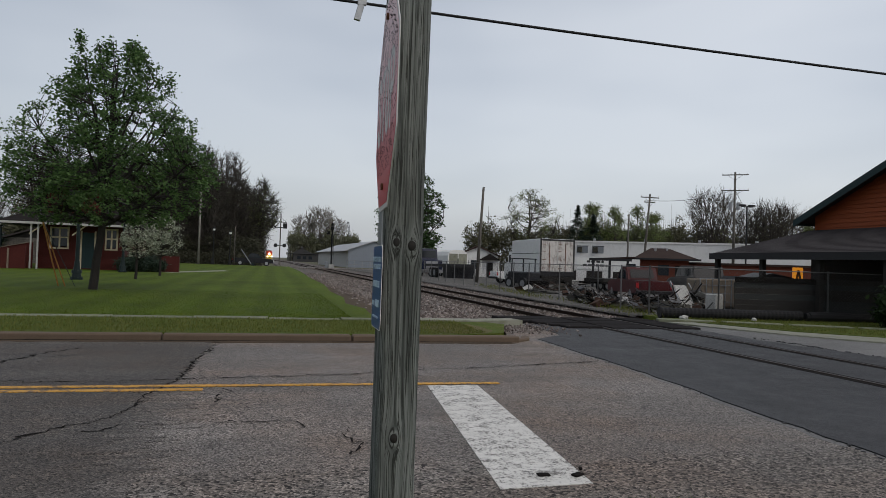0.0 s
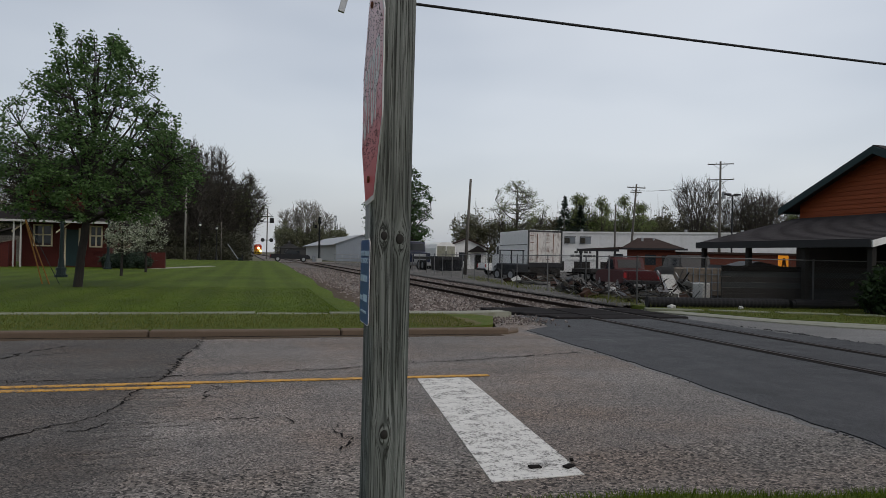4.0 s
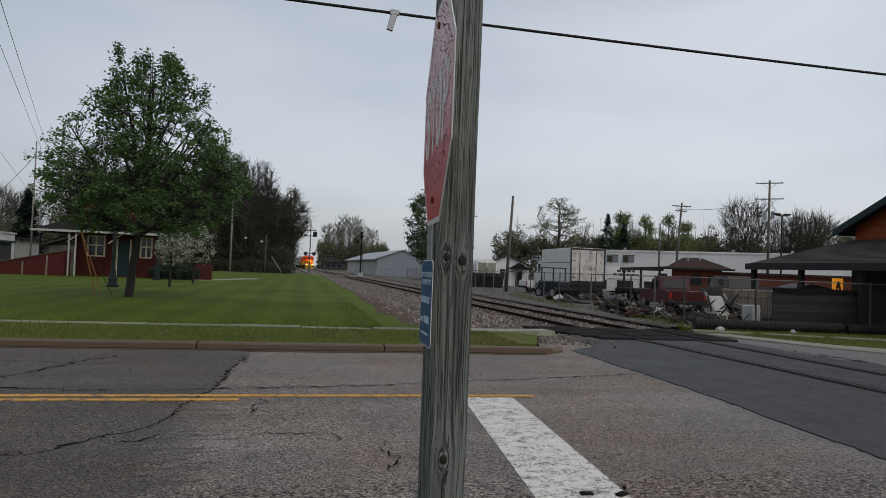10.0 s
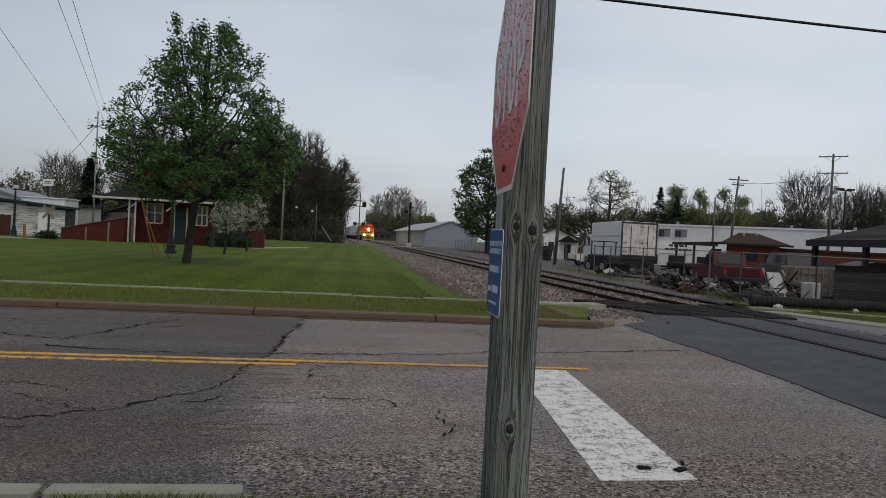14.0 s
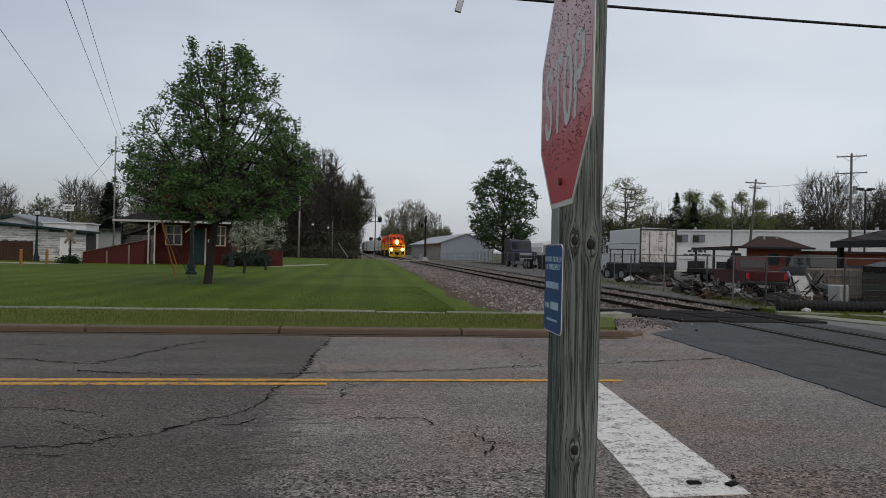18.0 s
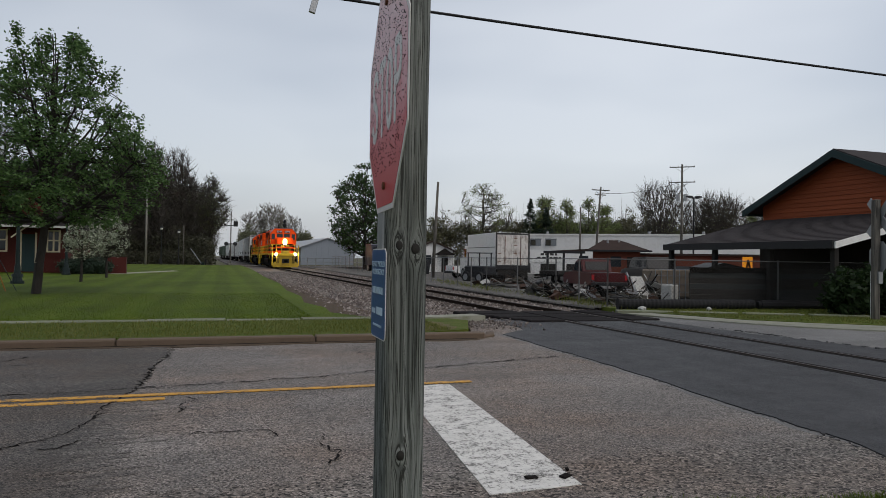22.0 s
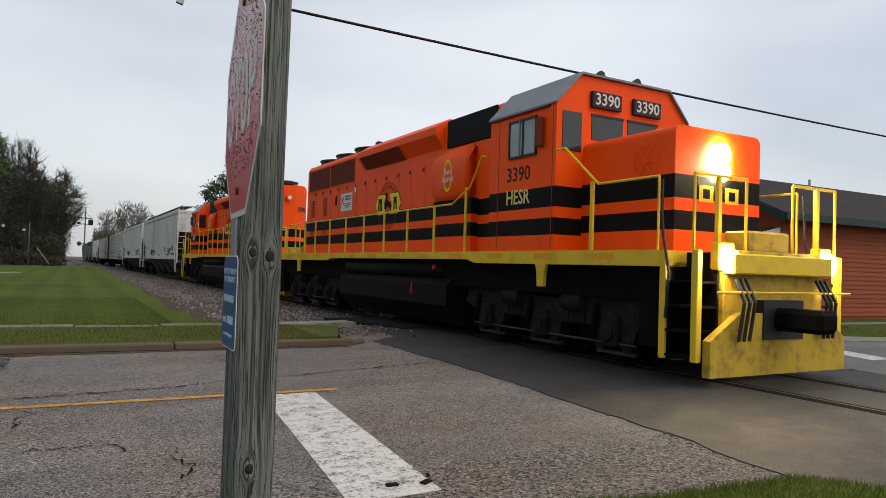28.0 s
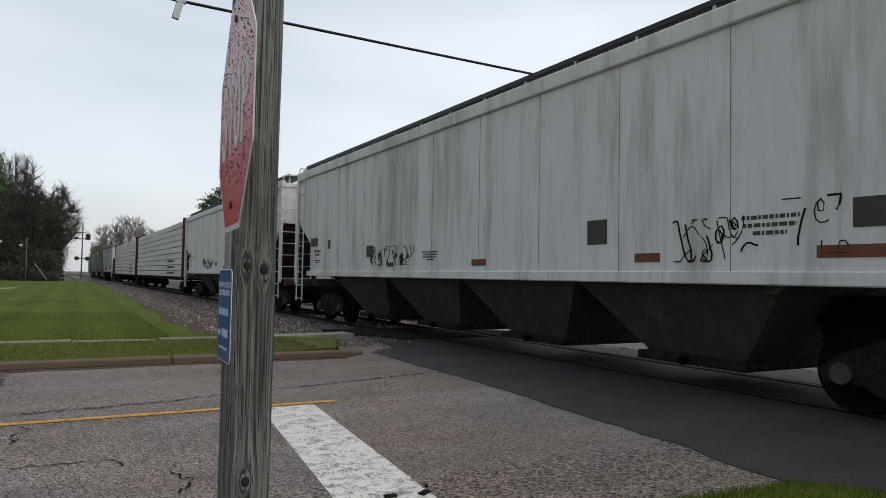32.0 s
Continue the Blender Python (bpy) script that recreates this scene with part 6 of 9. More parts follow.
def hopper(paint, length, label, marks, near=True):
    """Covered hopper wagon with sloped ends, discharge bays, roof walk and end ladders."""
    t = thing("hopper_car", TRACK, label, "railway wagon", "freight wagons")
    L = length
    # bulging sides with cut-away lower corners
    prof = [(1.57, 1.5), (1.62, 2.4), (1.62, 3.4), (1.57, 4.55)]
    outline = [(0.2, 4.55), (0.2, 3.3), (0.45, 3.05), (1.6, 2.35), (1.6, 1.5), (L - 1.6, 1.5), (L - 1.6, 2.35), (L - 0.45, 3.05), (L - 0.2, 3.3), (L - 0.2, 4.55)]
    for s in (-1, 1):
        bm = bmesh.new()
        prism(bm, outline, "x", s * 1.5, s * 1.6)
        sd = part("side_sheet", bm, paint, t)
        n = 11
        for k in range(1, n):
            y = 0.2 + (L - 0.4) * k / n
            z0 = 1.52 if 1.7 < y < L - 1.7 else 2.45
            part("seam", B(min(s * 1.6, s * 1.605), y - 0.004, z0, max(s * 1.6, s * 1.604), y + 0.004, 4.5), "seam_soft", sd)
        part("top_chord", B(min(s * 1.5, s * 1.66), 0.15, 4.5, max(s * 1.5, s * 1.66), L - 0.15, 4.76, 0.02), paint, t)
        part("side_sill", B(min(s * 1.5, s * 1.64), 1.3, 1.4, max(s * 1.5, s * 1.64), L - 1.3, 1.56, 0.015), paint, t)
        # stencils, placards and scribbles
        for y, z, w, h, m_ in ((2.05, 2.0, 0.42, 0.3, "seam_grey"), (1.65, 1.7, 1.2, 0.13, "rust"), (6.0, 1.95, 0.42, 0.36, "seam_grey"), (5.0, 1.68, 0.45, 0.12, "rust"), (9.2, 1.66, 0.5, 0.12, "rust"),
                               (14.4, 1.9, 0.42, 0.3, "seam_grey"), (13.2, 1.66, 0.35, 0.1, "seam_grey"), (17.5, 2.2, 0.2, 0.26, "seam_grey"), (18.6, 2.3, 0.62, 0.26, "seam_grey")):
            if y < L - 1.7:
                part("placard", B(min(s * 1.6, s * 1.608), y, z, max(s * 1.6, s * 1.608), y + w, z + h), m_, sd)
        bars("stencil", sd, side_pose(s, 1.602, L - 2.2, 2.12), (0.55, 0.4), "seam_grey", 0.07, 1.6, 5)
        bars("stencil", sd, side_pose(s, 1.602, L - 2.2, 1.85), (0.6, 0.3), "seam_grey", 0.035, 1.7, 6)
        bars("stencil", sd, side_pose(s, 1.602, 3.4, 2.15), (0.72, 0.66, 0.42), "seam_grey", 0.045, 2.0, 7)
        bars("stencil", sd, side_pose(s, 1.602, 11.4, 1.95), (0.7, 0.6, 0.6, 0.35), "seam_grey", 0.03, 1.8, 8)
        rnd = random.Random(11 if s < 0 else 12)
        for y0, y1, z0, z1, n in ((12.2, 14.6, 1.7, 2.15, 34), (3.75, 4.6, 1.68, 2.2, 16), (2.55, 3.1, 1.75, 2.35, 5)) if marks else ():
            bm = bmesh.new()
            for k in range(n):
                y = y0 + (y1 - y0) * (k + rnd.random()) / n
                z = rnd.uniform(z0, z1)
                a, turn = rnd.uniform(0, 6.28), rnd.uniform(-0.9, 0.9)
                pts = []
                for q in range(rnd.randint(6, 13)):
                    pts.append(Vector((s * 1.604, y, min(max(z, z0), z1))))
                    y += 0.05 * math.cos(a)
                    z += 0.085 * math.sin(a)
                    turn += rnd.gauss(0, 0.5)
                    a += turn * 0.6
                swept(bm, pts, 0.007 if k % 3 else 0.012, 4)
            g = part("graffiti", bm, "loco_black", sd, "thin black scribbled graffiti")
            g["kind"] = "stuff"
    part("roof", B(-1.55, 0.2, 4.55, 1.55, L - 0.2, 4.7), paint, t)
    # slope sheets and end sheets
    for e in (0, 1):
        f = (lambda y: y) if not e else (lambda y: L - y)
        bm = bmesh.new()
        prism(bm, [(f(0.3), 3.3), (f(0.42), 3.3), (f(3.6), 1.3), (f(3.4), 1.3)], "x", -1.5, 1.5)
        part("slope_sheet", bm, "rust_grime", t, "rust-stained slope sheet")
        part("end_sheet", B(-1.5, min(f(0.22), f(0.3)), 3.25, 1.5, max(f(0.22), f(0.3)), 4.6), paint, t)
        part("end_post", B(-0.25, min(f(0.1), f(0.34)), 1.25, 0.25, max(f(0.1), f(0.34)), 4.6, 0.01), paint, t)
        part("end_sill", B(-1.45, min(f(0.0), f(0.3)), 1.05, 1.45, max(f(0.0), f(0.3)), 1.3, 0.02), "rust_grime", t)
        part("stub_sill", B(-0.3, min(f(0.0), f(3.6)), 0.72, 0.3, max(f(0.0), f(3.6)), 1.05), "under", t)
        part("coupler", B(-0.18, min(f(-0.75), f(0.0)), 0.74, 0.18, max(f(-0.75), f(0.0)), 1.0, 0.05), "under", t)
        for s in (-1, 1):
            part("corner_post", B(min(s * 1.56, s * 1.66), min(f(0.16), f(0.28)), 1.15, max(s * 1.56, s * 1.66), max(f(0.16), f(0.28)), 4.76, 0.01), paint, t)
            part("ladder_rail", B(min(s * 1.62, s * 1.65), min(f(0.86), f(0.9)), 0.6, max(s * 1.62, s * 1.65), max(f(0.86), f(0.9)), 4.7), "hopper_light", t)
            part("ladder_rail", B(min(s * 1.62, s * 1.65), min(f(0.28), f(0.32)), 0.6, max(s * 1.62, s * 1.65), max(f(0.28), f(0.32)), 4.7), "hopper_light", t)
            part("ladder_rail", B(min(s * 1.08, s * 1.12), min(f(0.1), f(0.14)), 1.15, max(s * 1.08, s * 1.12), max(f(0.1), f(0.14)), 4.7), "hopper_light", t)
            for k in range(10):
                z = 0.68 + 0.42 * k
                part("rung", rod([(s * 1.635, f(0.22), z), (s * 1.635, f(0.88), z)], 0.014, 5), "hopper_light", t)
            for k in range(9):
                z = 1.3 + 0.41 * k
                part("rung", rod([(s * 1.6, f(0.12), z), (s * 1.1, f(0.12), z)], 0.014, 5), "hopper_light", t)
            part("roof_rail", rod([(s * 1.62, f(0.2), 4.7), (s * 1.55, f(0.14), 4.95), (s * 0.6, f(0.1), 5.0)], 0.022), "hopper_light", t)
        bm = bmesh.new()
        prism(bm, [(-0.36, 4.9), (0.36, 4.9), (0.4, 4.98), (-0.4, 4.98)], "y", min(f(-0.05), f(0.5)), max(f(-0.05), f(0.5)))
        part("brake_step", bm, "galv_dull", t)
        for q in (-0.3, 0.3):
            part("step_bracket", B(q - 0.02, min(f(0.1), f(0.3)), 4.6, q + 0.02, max(f(0.1), f(0.3)), 4.92), "galv_dull", t)
        bars("stencil", t, pose(0.85, f(0.215), 3.9, 90, 0, 0 if not e else 180), (0.3, 0.2, 0.35, 0.3, 0.45), "seam_grey", 0.06, 1.7, 9)
        freight_truck(t, f(2.0))
    words("wagon_number", "1211", 0.22, "seam_grey", t, pose(0.85, 0.212, 4.22, 90, 0, 0)) if marks else None
    # running boards on brackets
    for s in (-1, 1):
        part("running_board", B(min(s * 0.75, s * 1.35), 0.2, 4.93, max(s * 0.75, s * 1.35), L - 0.2, 4.97), "mesh_grey", t, "open steel roof walk")
        part("board_edge", B(min(s * 1.34, s * 1.37), 0.2, 4.95, max(s * 1.34, s * 1.37), L - 0.2, 5.03), "black", t)
        part("board_edge", B(min(s * 1.34, s * 1.36), 0.2, 4.86, max(s * 1.34, s * 1.36), L - 0.2, 4.88), "black", t)
        for k in range(int(L / 0.09)):
            y = 0.25 + k * 0.09
            part("grating_bar", B(min(s * 1.345, s * 1.355), y, 4.88, max(s * 1.345, s * 1.355), y + 0.03, 4.95), "black", t) if near and marks and s < 0 else None
        n = 15
        for k in range(n + 1):
            y = 0.3 + (L - 0.6) * k / n
            part("bracket", B(min(s * 1.3, s * 1.36), y - 0.03, 4.68, max(s * 1.3, s * 1.375), y + 0.03, 4.99), "galv", t)
    part("hatch", B(-0.3, 1.2, 4.7, 0.3, L - 1.2, 4.88, 0.03), paint, t)
    # discharge bays
    nb = 4
    a, b = 3.3, L - 3.3
    for k in range(nb):
        y0, w = a + (b - a) * k / nb, (b - a) / nb
        bm = bmesh.new()
        lo, hi = [], []
        for y, x in ((y0, 1.46), (y0 + w, 1.46)):
            hi += [(-x, y), (x, y)]
        top = [bm.verts.new(p) for p in ((-1.46, y0, 1.45), (1.46, y0, 1.45), (1.46, y0 + w, 1.45), (-1.46, y0 + w, 1.45))]
        bot = [bm.verts.new(p) for p in ((-0.85, y0 + w * 0.27, 0.42), (0.85, y0 + w * 0.27, 0.42), (0.85, y0 + w * 0.73, 0.42), (-0.85, y0 + w * 0.73, 0.42))]
        for i in range(4):
            j = (i + 1) % 4
            bm.faces.new((top[i], top[j], bot[j], bot[i]))
        bm.faces.new(bot[::-1])
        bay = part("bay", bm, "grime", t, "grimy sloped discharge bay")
        part("gate", B(-1.0, y0 + w * 0.24, 0.3, 1.0, y0 + w * 0.76, 0.42, 0.02), "truck_dust", bay)
        for s in (-1, 1):
            part("gate_pinion", tube(bmesh.new(), (s * 1.0, y0 + w * 0.5, 0.36), (s * 1.12, y0 + w * 0.5, 0.36), 0.06, seg=8), "under", bay)
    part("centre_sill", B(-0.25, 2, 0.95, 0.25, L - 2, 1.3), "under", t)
    return t


def lumber_car(length, label):
    """Centre-beam flat wagon with wrapped lumber packs stacked on both sides."""
    t = thing("lumber_car", TRACK, label, "railway wagon", "freight wagons")
    part("deck", B(-1.45, 0.2, 0.95, 1.45, length - 0.2, 1.15, 0.02), "under", t)
    part("centre_beam", B(-0.08, 0.5, 1.15, 0.08, length - 0.5, 4.7), "rust", t)
    for y in (0.2, length - 0.42):
        bk = part("bulkhead", B(-1.5, y, 0.95, 1.5, y + 0.22, 4.95, 0.02), "maroon", t, "dark red end bulkhead")
        for x in (-1.2, -0.4, 0.4, 1.2):
            part("stiffener", B(x - 0.06, y - 0.08 if y < 1 else y + 0.2, 1.0, x + 0.06, y + 0.02 if y < 1 else y + 0.3, 4.9), "maroon", bk)
    n, rows = 5, 9
    w, h = (length - 1.0) / n, 3.62 / rows
    bm = B(0, 0.03, 0, 1.34, w - 0.03, h - 0.04, 0.02)
    pack_me = bpy.data.meshes.new("lumber_pack")
    bmesh.ops.recalc_face_normals(bm, faces=bm.faces)
    bm.to_mesh(pack_me)
    bm.free()
    pack_me.materials.append(M["lumber_wrap"])
    rnd = random.Random(3)
    for s in (-1, 1):
        for k in range(n):
            for r in range(rows):
                o = new("lumber_pack", pack_me)
                o.parent = t
                o.matrix_local = pose((0.1 if s > 0 else -1.44) + rnd.uniform(-0.02, 0.02), 0.5 + k * w, 1.17 + r * h)
        for r in range(3):
            bars("print", t, side_pose(s, 1.462, 5.5, 1.35 + r * h), (3.4,), "seam_grey", 0.13, 1.7, 20 + r)
    for y0 in (2.4, length - 2.4):
        freight_truck(t, y0)
    return t


M["lumber_wrap"] = surf("white_lumber_wrap", (0.62, 0.61, 0.58), 0.6, vary=0.08, grain=10, patch=0.8, dirt=(0.4, 0.38, 0.34), dirt_amount=0.3, per_object=0.1)
M["stencil_maroon"] = surf("dark_stencil", (0.03, 0.01, 0.01), 0.6, vary=0.2)
M["emblem_pale"] = surf("pale_yellow_lettering", (0.72, 0.55, 0.2), 0.5, vary=0.08)
M["amber_plate"] = surf("reflector_orange", (0.78, 0.32, 0.015), 0.5, vary=0.08)
M["emblem_yellow"] = surf("emblem_yellow", (0.80, 0.62, 0.02), 0.5, vary=0.08)
M["seam_orange"] = surf("door_gap_orange", (0.34, 0.03, 0.006), 0.6, vary=0.2)
M["seam"] = surf("dark_red_line", (0.13, 0.02, 0.012), 0.6, vary=0.2)
M["seam_soft"] = surf("seam_shadow_grey", (0.22, 0.22, 0.205), 0.8, vary=0.5, grain=3, patch=2)
M["seam_grey"] = surf("stencil_black", (0.05, 0.05, 0.05), 0.6, vary=0.3)
M["galv_dull"] = surf("dull_grey_sheet", (0.22, 0.24, 0.26), 0.6, 0.2, vary=0.2, grain=9, patch=2)
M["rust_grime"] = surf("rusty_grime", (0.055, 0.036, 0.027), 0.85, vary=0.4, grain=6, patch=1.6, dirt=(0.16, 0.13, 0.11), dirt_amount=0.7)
M["mesh_grey"] = surf("grating", (0.09, 0.09, 0.09), 0.6, 0.3, vary=0.5, grain=60)

lead = loco("3390", True, "orange and black six-axle diesel locomotive leading, headlights lit")
trail = loco("3391", False, "orange and black six-axle diesel locomotive trailing, long hood first")
h1 = hopper("hopper", 20.8, "grey covered hopper wagon with weathered sides and graffiti", True)
h2 = hopper("hopper_light", 20.8, "pale grey covered hopper wagon with stained seams", True)
b1 = lumber_car(28.2, "centre-beam wagon loaded with white wrapped lumber packs")
b2 = copy_thing(b1, TRACK)
h3 = copy_thing(h2, TRACK)
h4 = hopper("hopper_green", 17.5, "dark green covered hopper wagon", False)
h5 = copy_thing(h4, TRACK)
h6 = copy_thing(h4, TRACK)


# ---- the near sign post ----
sp = thing("sign_post", pose(0.46, 2.50, -0.05), "weathered grey-green square timber post carrying a stop sign", "sign post")
bm = bmesh.new()
nz = 90
KNOTS = ((-0.012, 0.80, 0.017), (-0.027, 1.497, 0.016), (0.03, 1.487, 0.019))
rings = []
for k in range(nz + 1):
    z = 3.35 * k / nz
    h, c = 0.072, 0.014
    row = []
    for side in range(4):
        a = radians(90 * side)
        for q in np.linspace(-h + c, h - c, 15):
            x, y = q, -h
            y += 0.003 * noise.noise((x * 60, side * 7, z * 1.2)) + 0.0028 * noise.noise((x * 190, side * 7, z * 1.5))
            if side == 0:
                for kx, kz, ks in KNOTS:
                    dd = math.hypot((x - kx) / 1.0, (z - 0.0 - kz) / 1.6)
                    y -= 0.006 * math.exp(-(dd / (ks * 1.6)) ** 2)
            row.append(bm.verts.new((x * math.cos(a) - y * math.sin(a), x * math.sin(a) + y * math.cos(a), z)))
    rings.append(row)
n = len(rings[0])
for a, b in zip(rings, rings[1:]):
    for i in range(n):
        bm.faces.new((a[i], a[(i + 1) % n], b[(i + 1) % n], b[i]))
bm.faces.new(rings[-1])
part("post", bm, "post", sp, "", True)
for x, z, s in KNOTS:
    bm = bmesh.new()
    bmesh.ops.create_uvsphere(bm, u_segments=12, v_segments=8, radius=1)
    bmesh.ops.transform(bm, matrix=Matrix.Translation((x, -0.0765, z)) @ Matrix.Diagonal((s * 0.8, 0.005, s, 1)), verts=bm.verts)
    part("knot", bm, "knot", sp, "dark knot in the timber", True)
oct8 = [(0.381 * math.cos(radians(22.5 + 45 * k)) / math.cos(radians(22.5)), 0.381 * math.sin(radians(22.5 + 45 * k)) / math.cos(radians(22.5))) for k in range(8)]
bm = bmesh.new()
prism(bm, oct8, "z", 0, 0.003)
plate = part("stop_plate", bm, "sign_white", sp, "white-edged stop sign plate bolted to the post")
plate.matrix_local = pose(-0.085, -0.115, 1.988, 90, 0, -94)
bm = bmesh.new()
prism(bm, [(x * 0.955, y * 0.955) for x, y in oct8], "z", 0.0032, 0.0042)
part("red_face", bm, "red_faded", plate, "red face of the stop sign, bleached pink and spattered with dark flecks")
def stroke_letter(strokes, w, h, x0, thick, z):
    """One letter from straight strokes in a unit box, with round joints."""
    bm = bmesh.new()
    step = 0
    for line in strokes:
        pts = [Vector((x0 + px * w, (py - 0.5) * h, 0)) for px, py in line]
        for a, b in zip(pts, pts[1:]):
            d = (b - a).normalized()
            n = Vector((-d.y, d.x, 0)) * thick / 2
            prism(bm, [tuple((q)[:2]) for q in (a + n, a - n, b - n, b + n)], "z", z, z + 0.0006 + 0.00004 * step)
            step += 1
        for q in pts:
            tube(bm, (q.x, q.y, z), (q.x, q.y, z + 0.0006 + 0.00004 * step), thick / 2, seg=10)
            step += 1
    return bm


oval = [(0.5 + 0.5 * math.cos(radians(90 + 360 * k / 14)) * 0.98, 0.5 + 0.5 * math.sin(radians(90 + 360 * k / 14))) for k in range(15)]
STROKES = {"S": [[(0.98, 0.84), (0.8, 0.97), (0.5, 1.0), (0.18, 0.95), (0.02, 0.78), (0.14, 0.6), (0.5, 0.51), (0.86, 0.42), (0.98, 0.24), (0.82, 0.05), (0.5, 0.0), (0.2, 0.03), (0.02, 0.16)]],
           "T": [[(0.0, 1.0), (1.0, 1.0)], [(0.5, 1.0), (0.5, 0.0)]], "O": [oval],
           "P": [[(0.04, 0.0), (0.04, 1.0), (0.62, 1.0), (0.9, 0.92), (0.99, 0.75), (0.9, 0.57), (0.62, 0.49), (0.04, 0.49)]]}
for k, letter in enumerate("STOP"):
    part("lettering", stroke_letter(STROKES[letter], 0.098, 0.225, -0.275 + 0.15 * k, 0.036, 0.0046), "sign_white", plate)
for y in (-0.3, 0.3):
    part("bolt", tube(bmesh.new(), (0, y, 0.004), (0, y, 0.012), 0.012, seg=8), "rust", plate)
rnd = random.Random(3)
bm = bmesh.new()
for _ in range(1300):
    x, y = rnd.uniform(-0.36, 0.36), 0.37 - 0.62 * rnd.random() ** 1.1
    if abs(x) + abs(y) < 0.5 and abs(y) < 0.36:
        s = rnd.uniform(0.0008, 0.0022)
        tube(bm, (x, y, 0.0045), (x, y, 0.0064), s, seg=5)
o = part("spatter", bm, "knot", plate, "dark spatter flecks")
o["kind"] = "stuff"
M_blue = pose(-0.083, -0.03, 1.335, 90, 0, -91)
def rounded(w, h, r, z0, z1):
    bm = bmesh.new()
    prism(bm, [(sx * (w - r) + r * math.cos(radians(a0 + 22.5 * k)), sy * (h - r) + r * math.sin(radians(a0 + 22.5 * k))) for sx, sy, a0 in ((1, 1, 0), (-1, 1, 90), (-1, -1, 180), (1, -1, 270)) for k in range(5)], "z", z0, z1)
    return bm


blue = part("blue_plate", rounded(0.115, 0.15, 0.022, 0, 0.002), "sign_white", sp, "blue emergency notice plate with white lettering")
blue.matrix_local = M_blue
part("blue_face", rounded(0.111, 0.146, 0.02, 0.002, 0.003), "sign_blue", blue)
words("lettering", "REPORT PROBLEM\nOR EMERGENCY", 0.026, "sign_print", blue, pose(0, 0.085, 0.0036), "", 1.0, 0.0004)
bars("print", blue, pose(0, 0.0, 0.003), (0.16,), "sign_print", 0.022, 1.4, 2)
part("print", B(-0.02, -0.07, 0.003, 0.075, -0.045, 0.004), "sign_print", blue)
bars("print", blue, pose(-0.06, -0.068, 0.003), (0.05,), "sign_print", 0.016, 1.4, 3)
bars("print", blue, pose(0, -0.11, 0.003), (0.13,), "sign_print", 0.007, 1.4, 4)
part("bracket", B(-0.078, -0.05, 1.46, -0.07, 0.03, 1.62), "galv", sp)


# ---- poles and wires ----
def power_pole(m, h, label, arms=((0.3, 2.4),), can=False, r=0.15, timber="pole"):
    p = thing("utility_pole", m, label, "utility pole", "utility poles")
    part("pole", tube(bmesh.new(), (0, 0, -0.4), (0, 0, h), r, r * 0.62, 10), timber, p, "", True)
    for drop, w in arms:
        part("crossarm", B(-w / 2, -0.06, h - drop - 0.07, w / 2, 0.06, h - drop + 0.07, 0.01), "pole", p)
        for q in (-1, 1):
            part("brace", rod([(q * w * 0.3, 0.07, h - drop), (0, 0.1, h - drop - 0.8)], 0.025, 5), "galv", p)
        for k in range(4):
            x = -w / 2 + 0.1 + (w - 0.2) * k / 3
            part("insulator", tube(bmesh.new(), (x, 0, h - drop + 0.06), (x, 0, h - drop + 0.26), 0.06, 0.035, 6), "white", p)
    if can:
        for x in (-0.55, 0.55):
            part("transformer", tube(bmesh.new(), (x, 0, h - 5.6), (x, 0, h - 4.5), 0.3, seg=10), "galv", p)
    return p


def wire(a, b, sag, r, label, n=24, name="overhead_wire"):
    """One hanging cable as a single swept tube."""
    cu = bpy.data.curves.new(name, "CURVE")
    cu.dimensions, cu.bevel_depth, cu.bevel_resolution = "3D", r, 1
    s = cu.splines.new("POLY")
    s.points.add(n)
    a, b = Vector(a), Vector(b)
    for k in range(n + 1):
        f = k / n
        p = a.lerp(b, f) - Vector((0, 0, sag * 4 * f * (1 - f)))
        s.points[k].co = (*p, 1)
    tmp = bpy.data.objects.new(name, cu)
    scene.collection.objects.link(tmp)
    me = bpy.data.meshes.new_from_object(tmp.evaluated_get(bpy.context.evaluated_depsgraph_get()))
    bpy.data.objects.remove(tmp)
    me.materials.clear()
    return tagged(mesh_part(name, me, "cable"), label, "overhead wire", "overhead wires")


# street cable between two poles that stand past both ends of the view
for x, z in ((-34, 8.6), (48, 8.2)):
    power_pole(pose(x, 15.6, 0), z + 0.4, "wooden street pole carrying the overhead cable", ((0.3, 2.0),))
main = wire((-34, 15.2, 8.25), (48, 15.2, 7.24), 0.75, 0.032, "black overhead cable along the street")
clamp = thing("cable_clamp", pose(1.75, 15.2, 7.086), "grey metal clamp hanging on the overhead cable", "cable clamp")
part("box", B(-0.07, -0.04, -0.42, 0.07, 0.04, -0.04, 0.01, pose(0, 0, 0, 0, 14, 0)), "galv", clamp)
part("hook", B(-0.1, -0.045, -0.06, 0.1, 0.045, 0.06, 0.01), "galv", clamp)

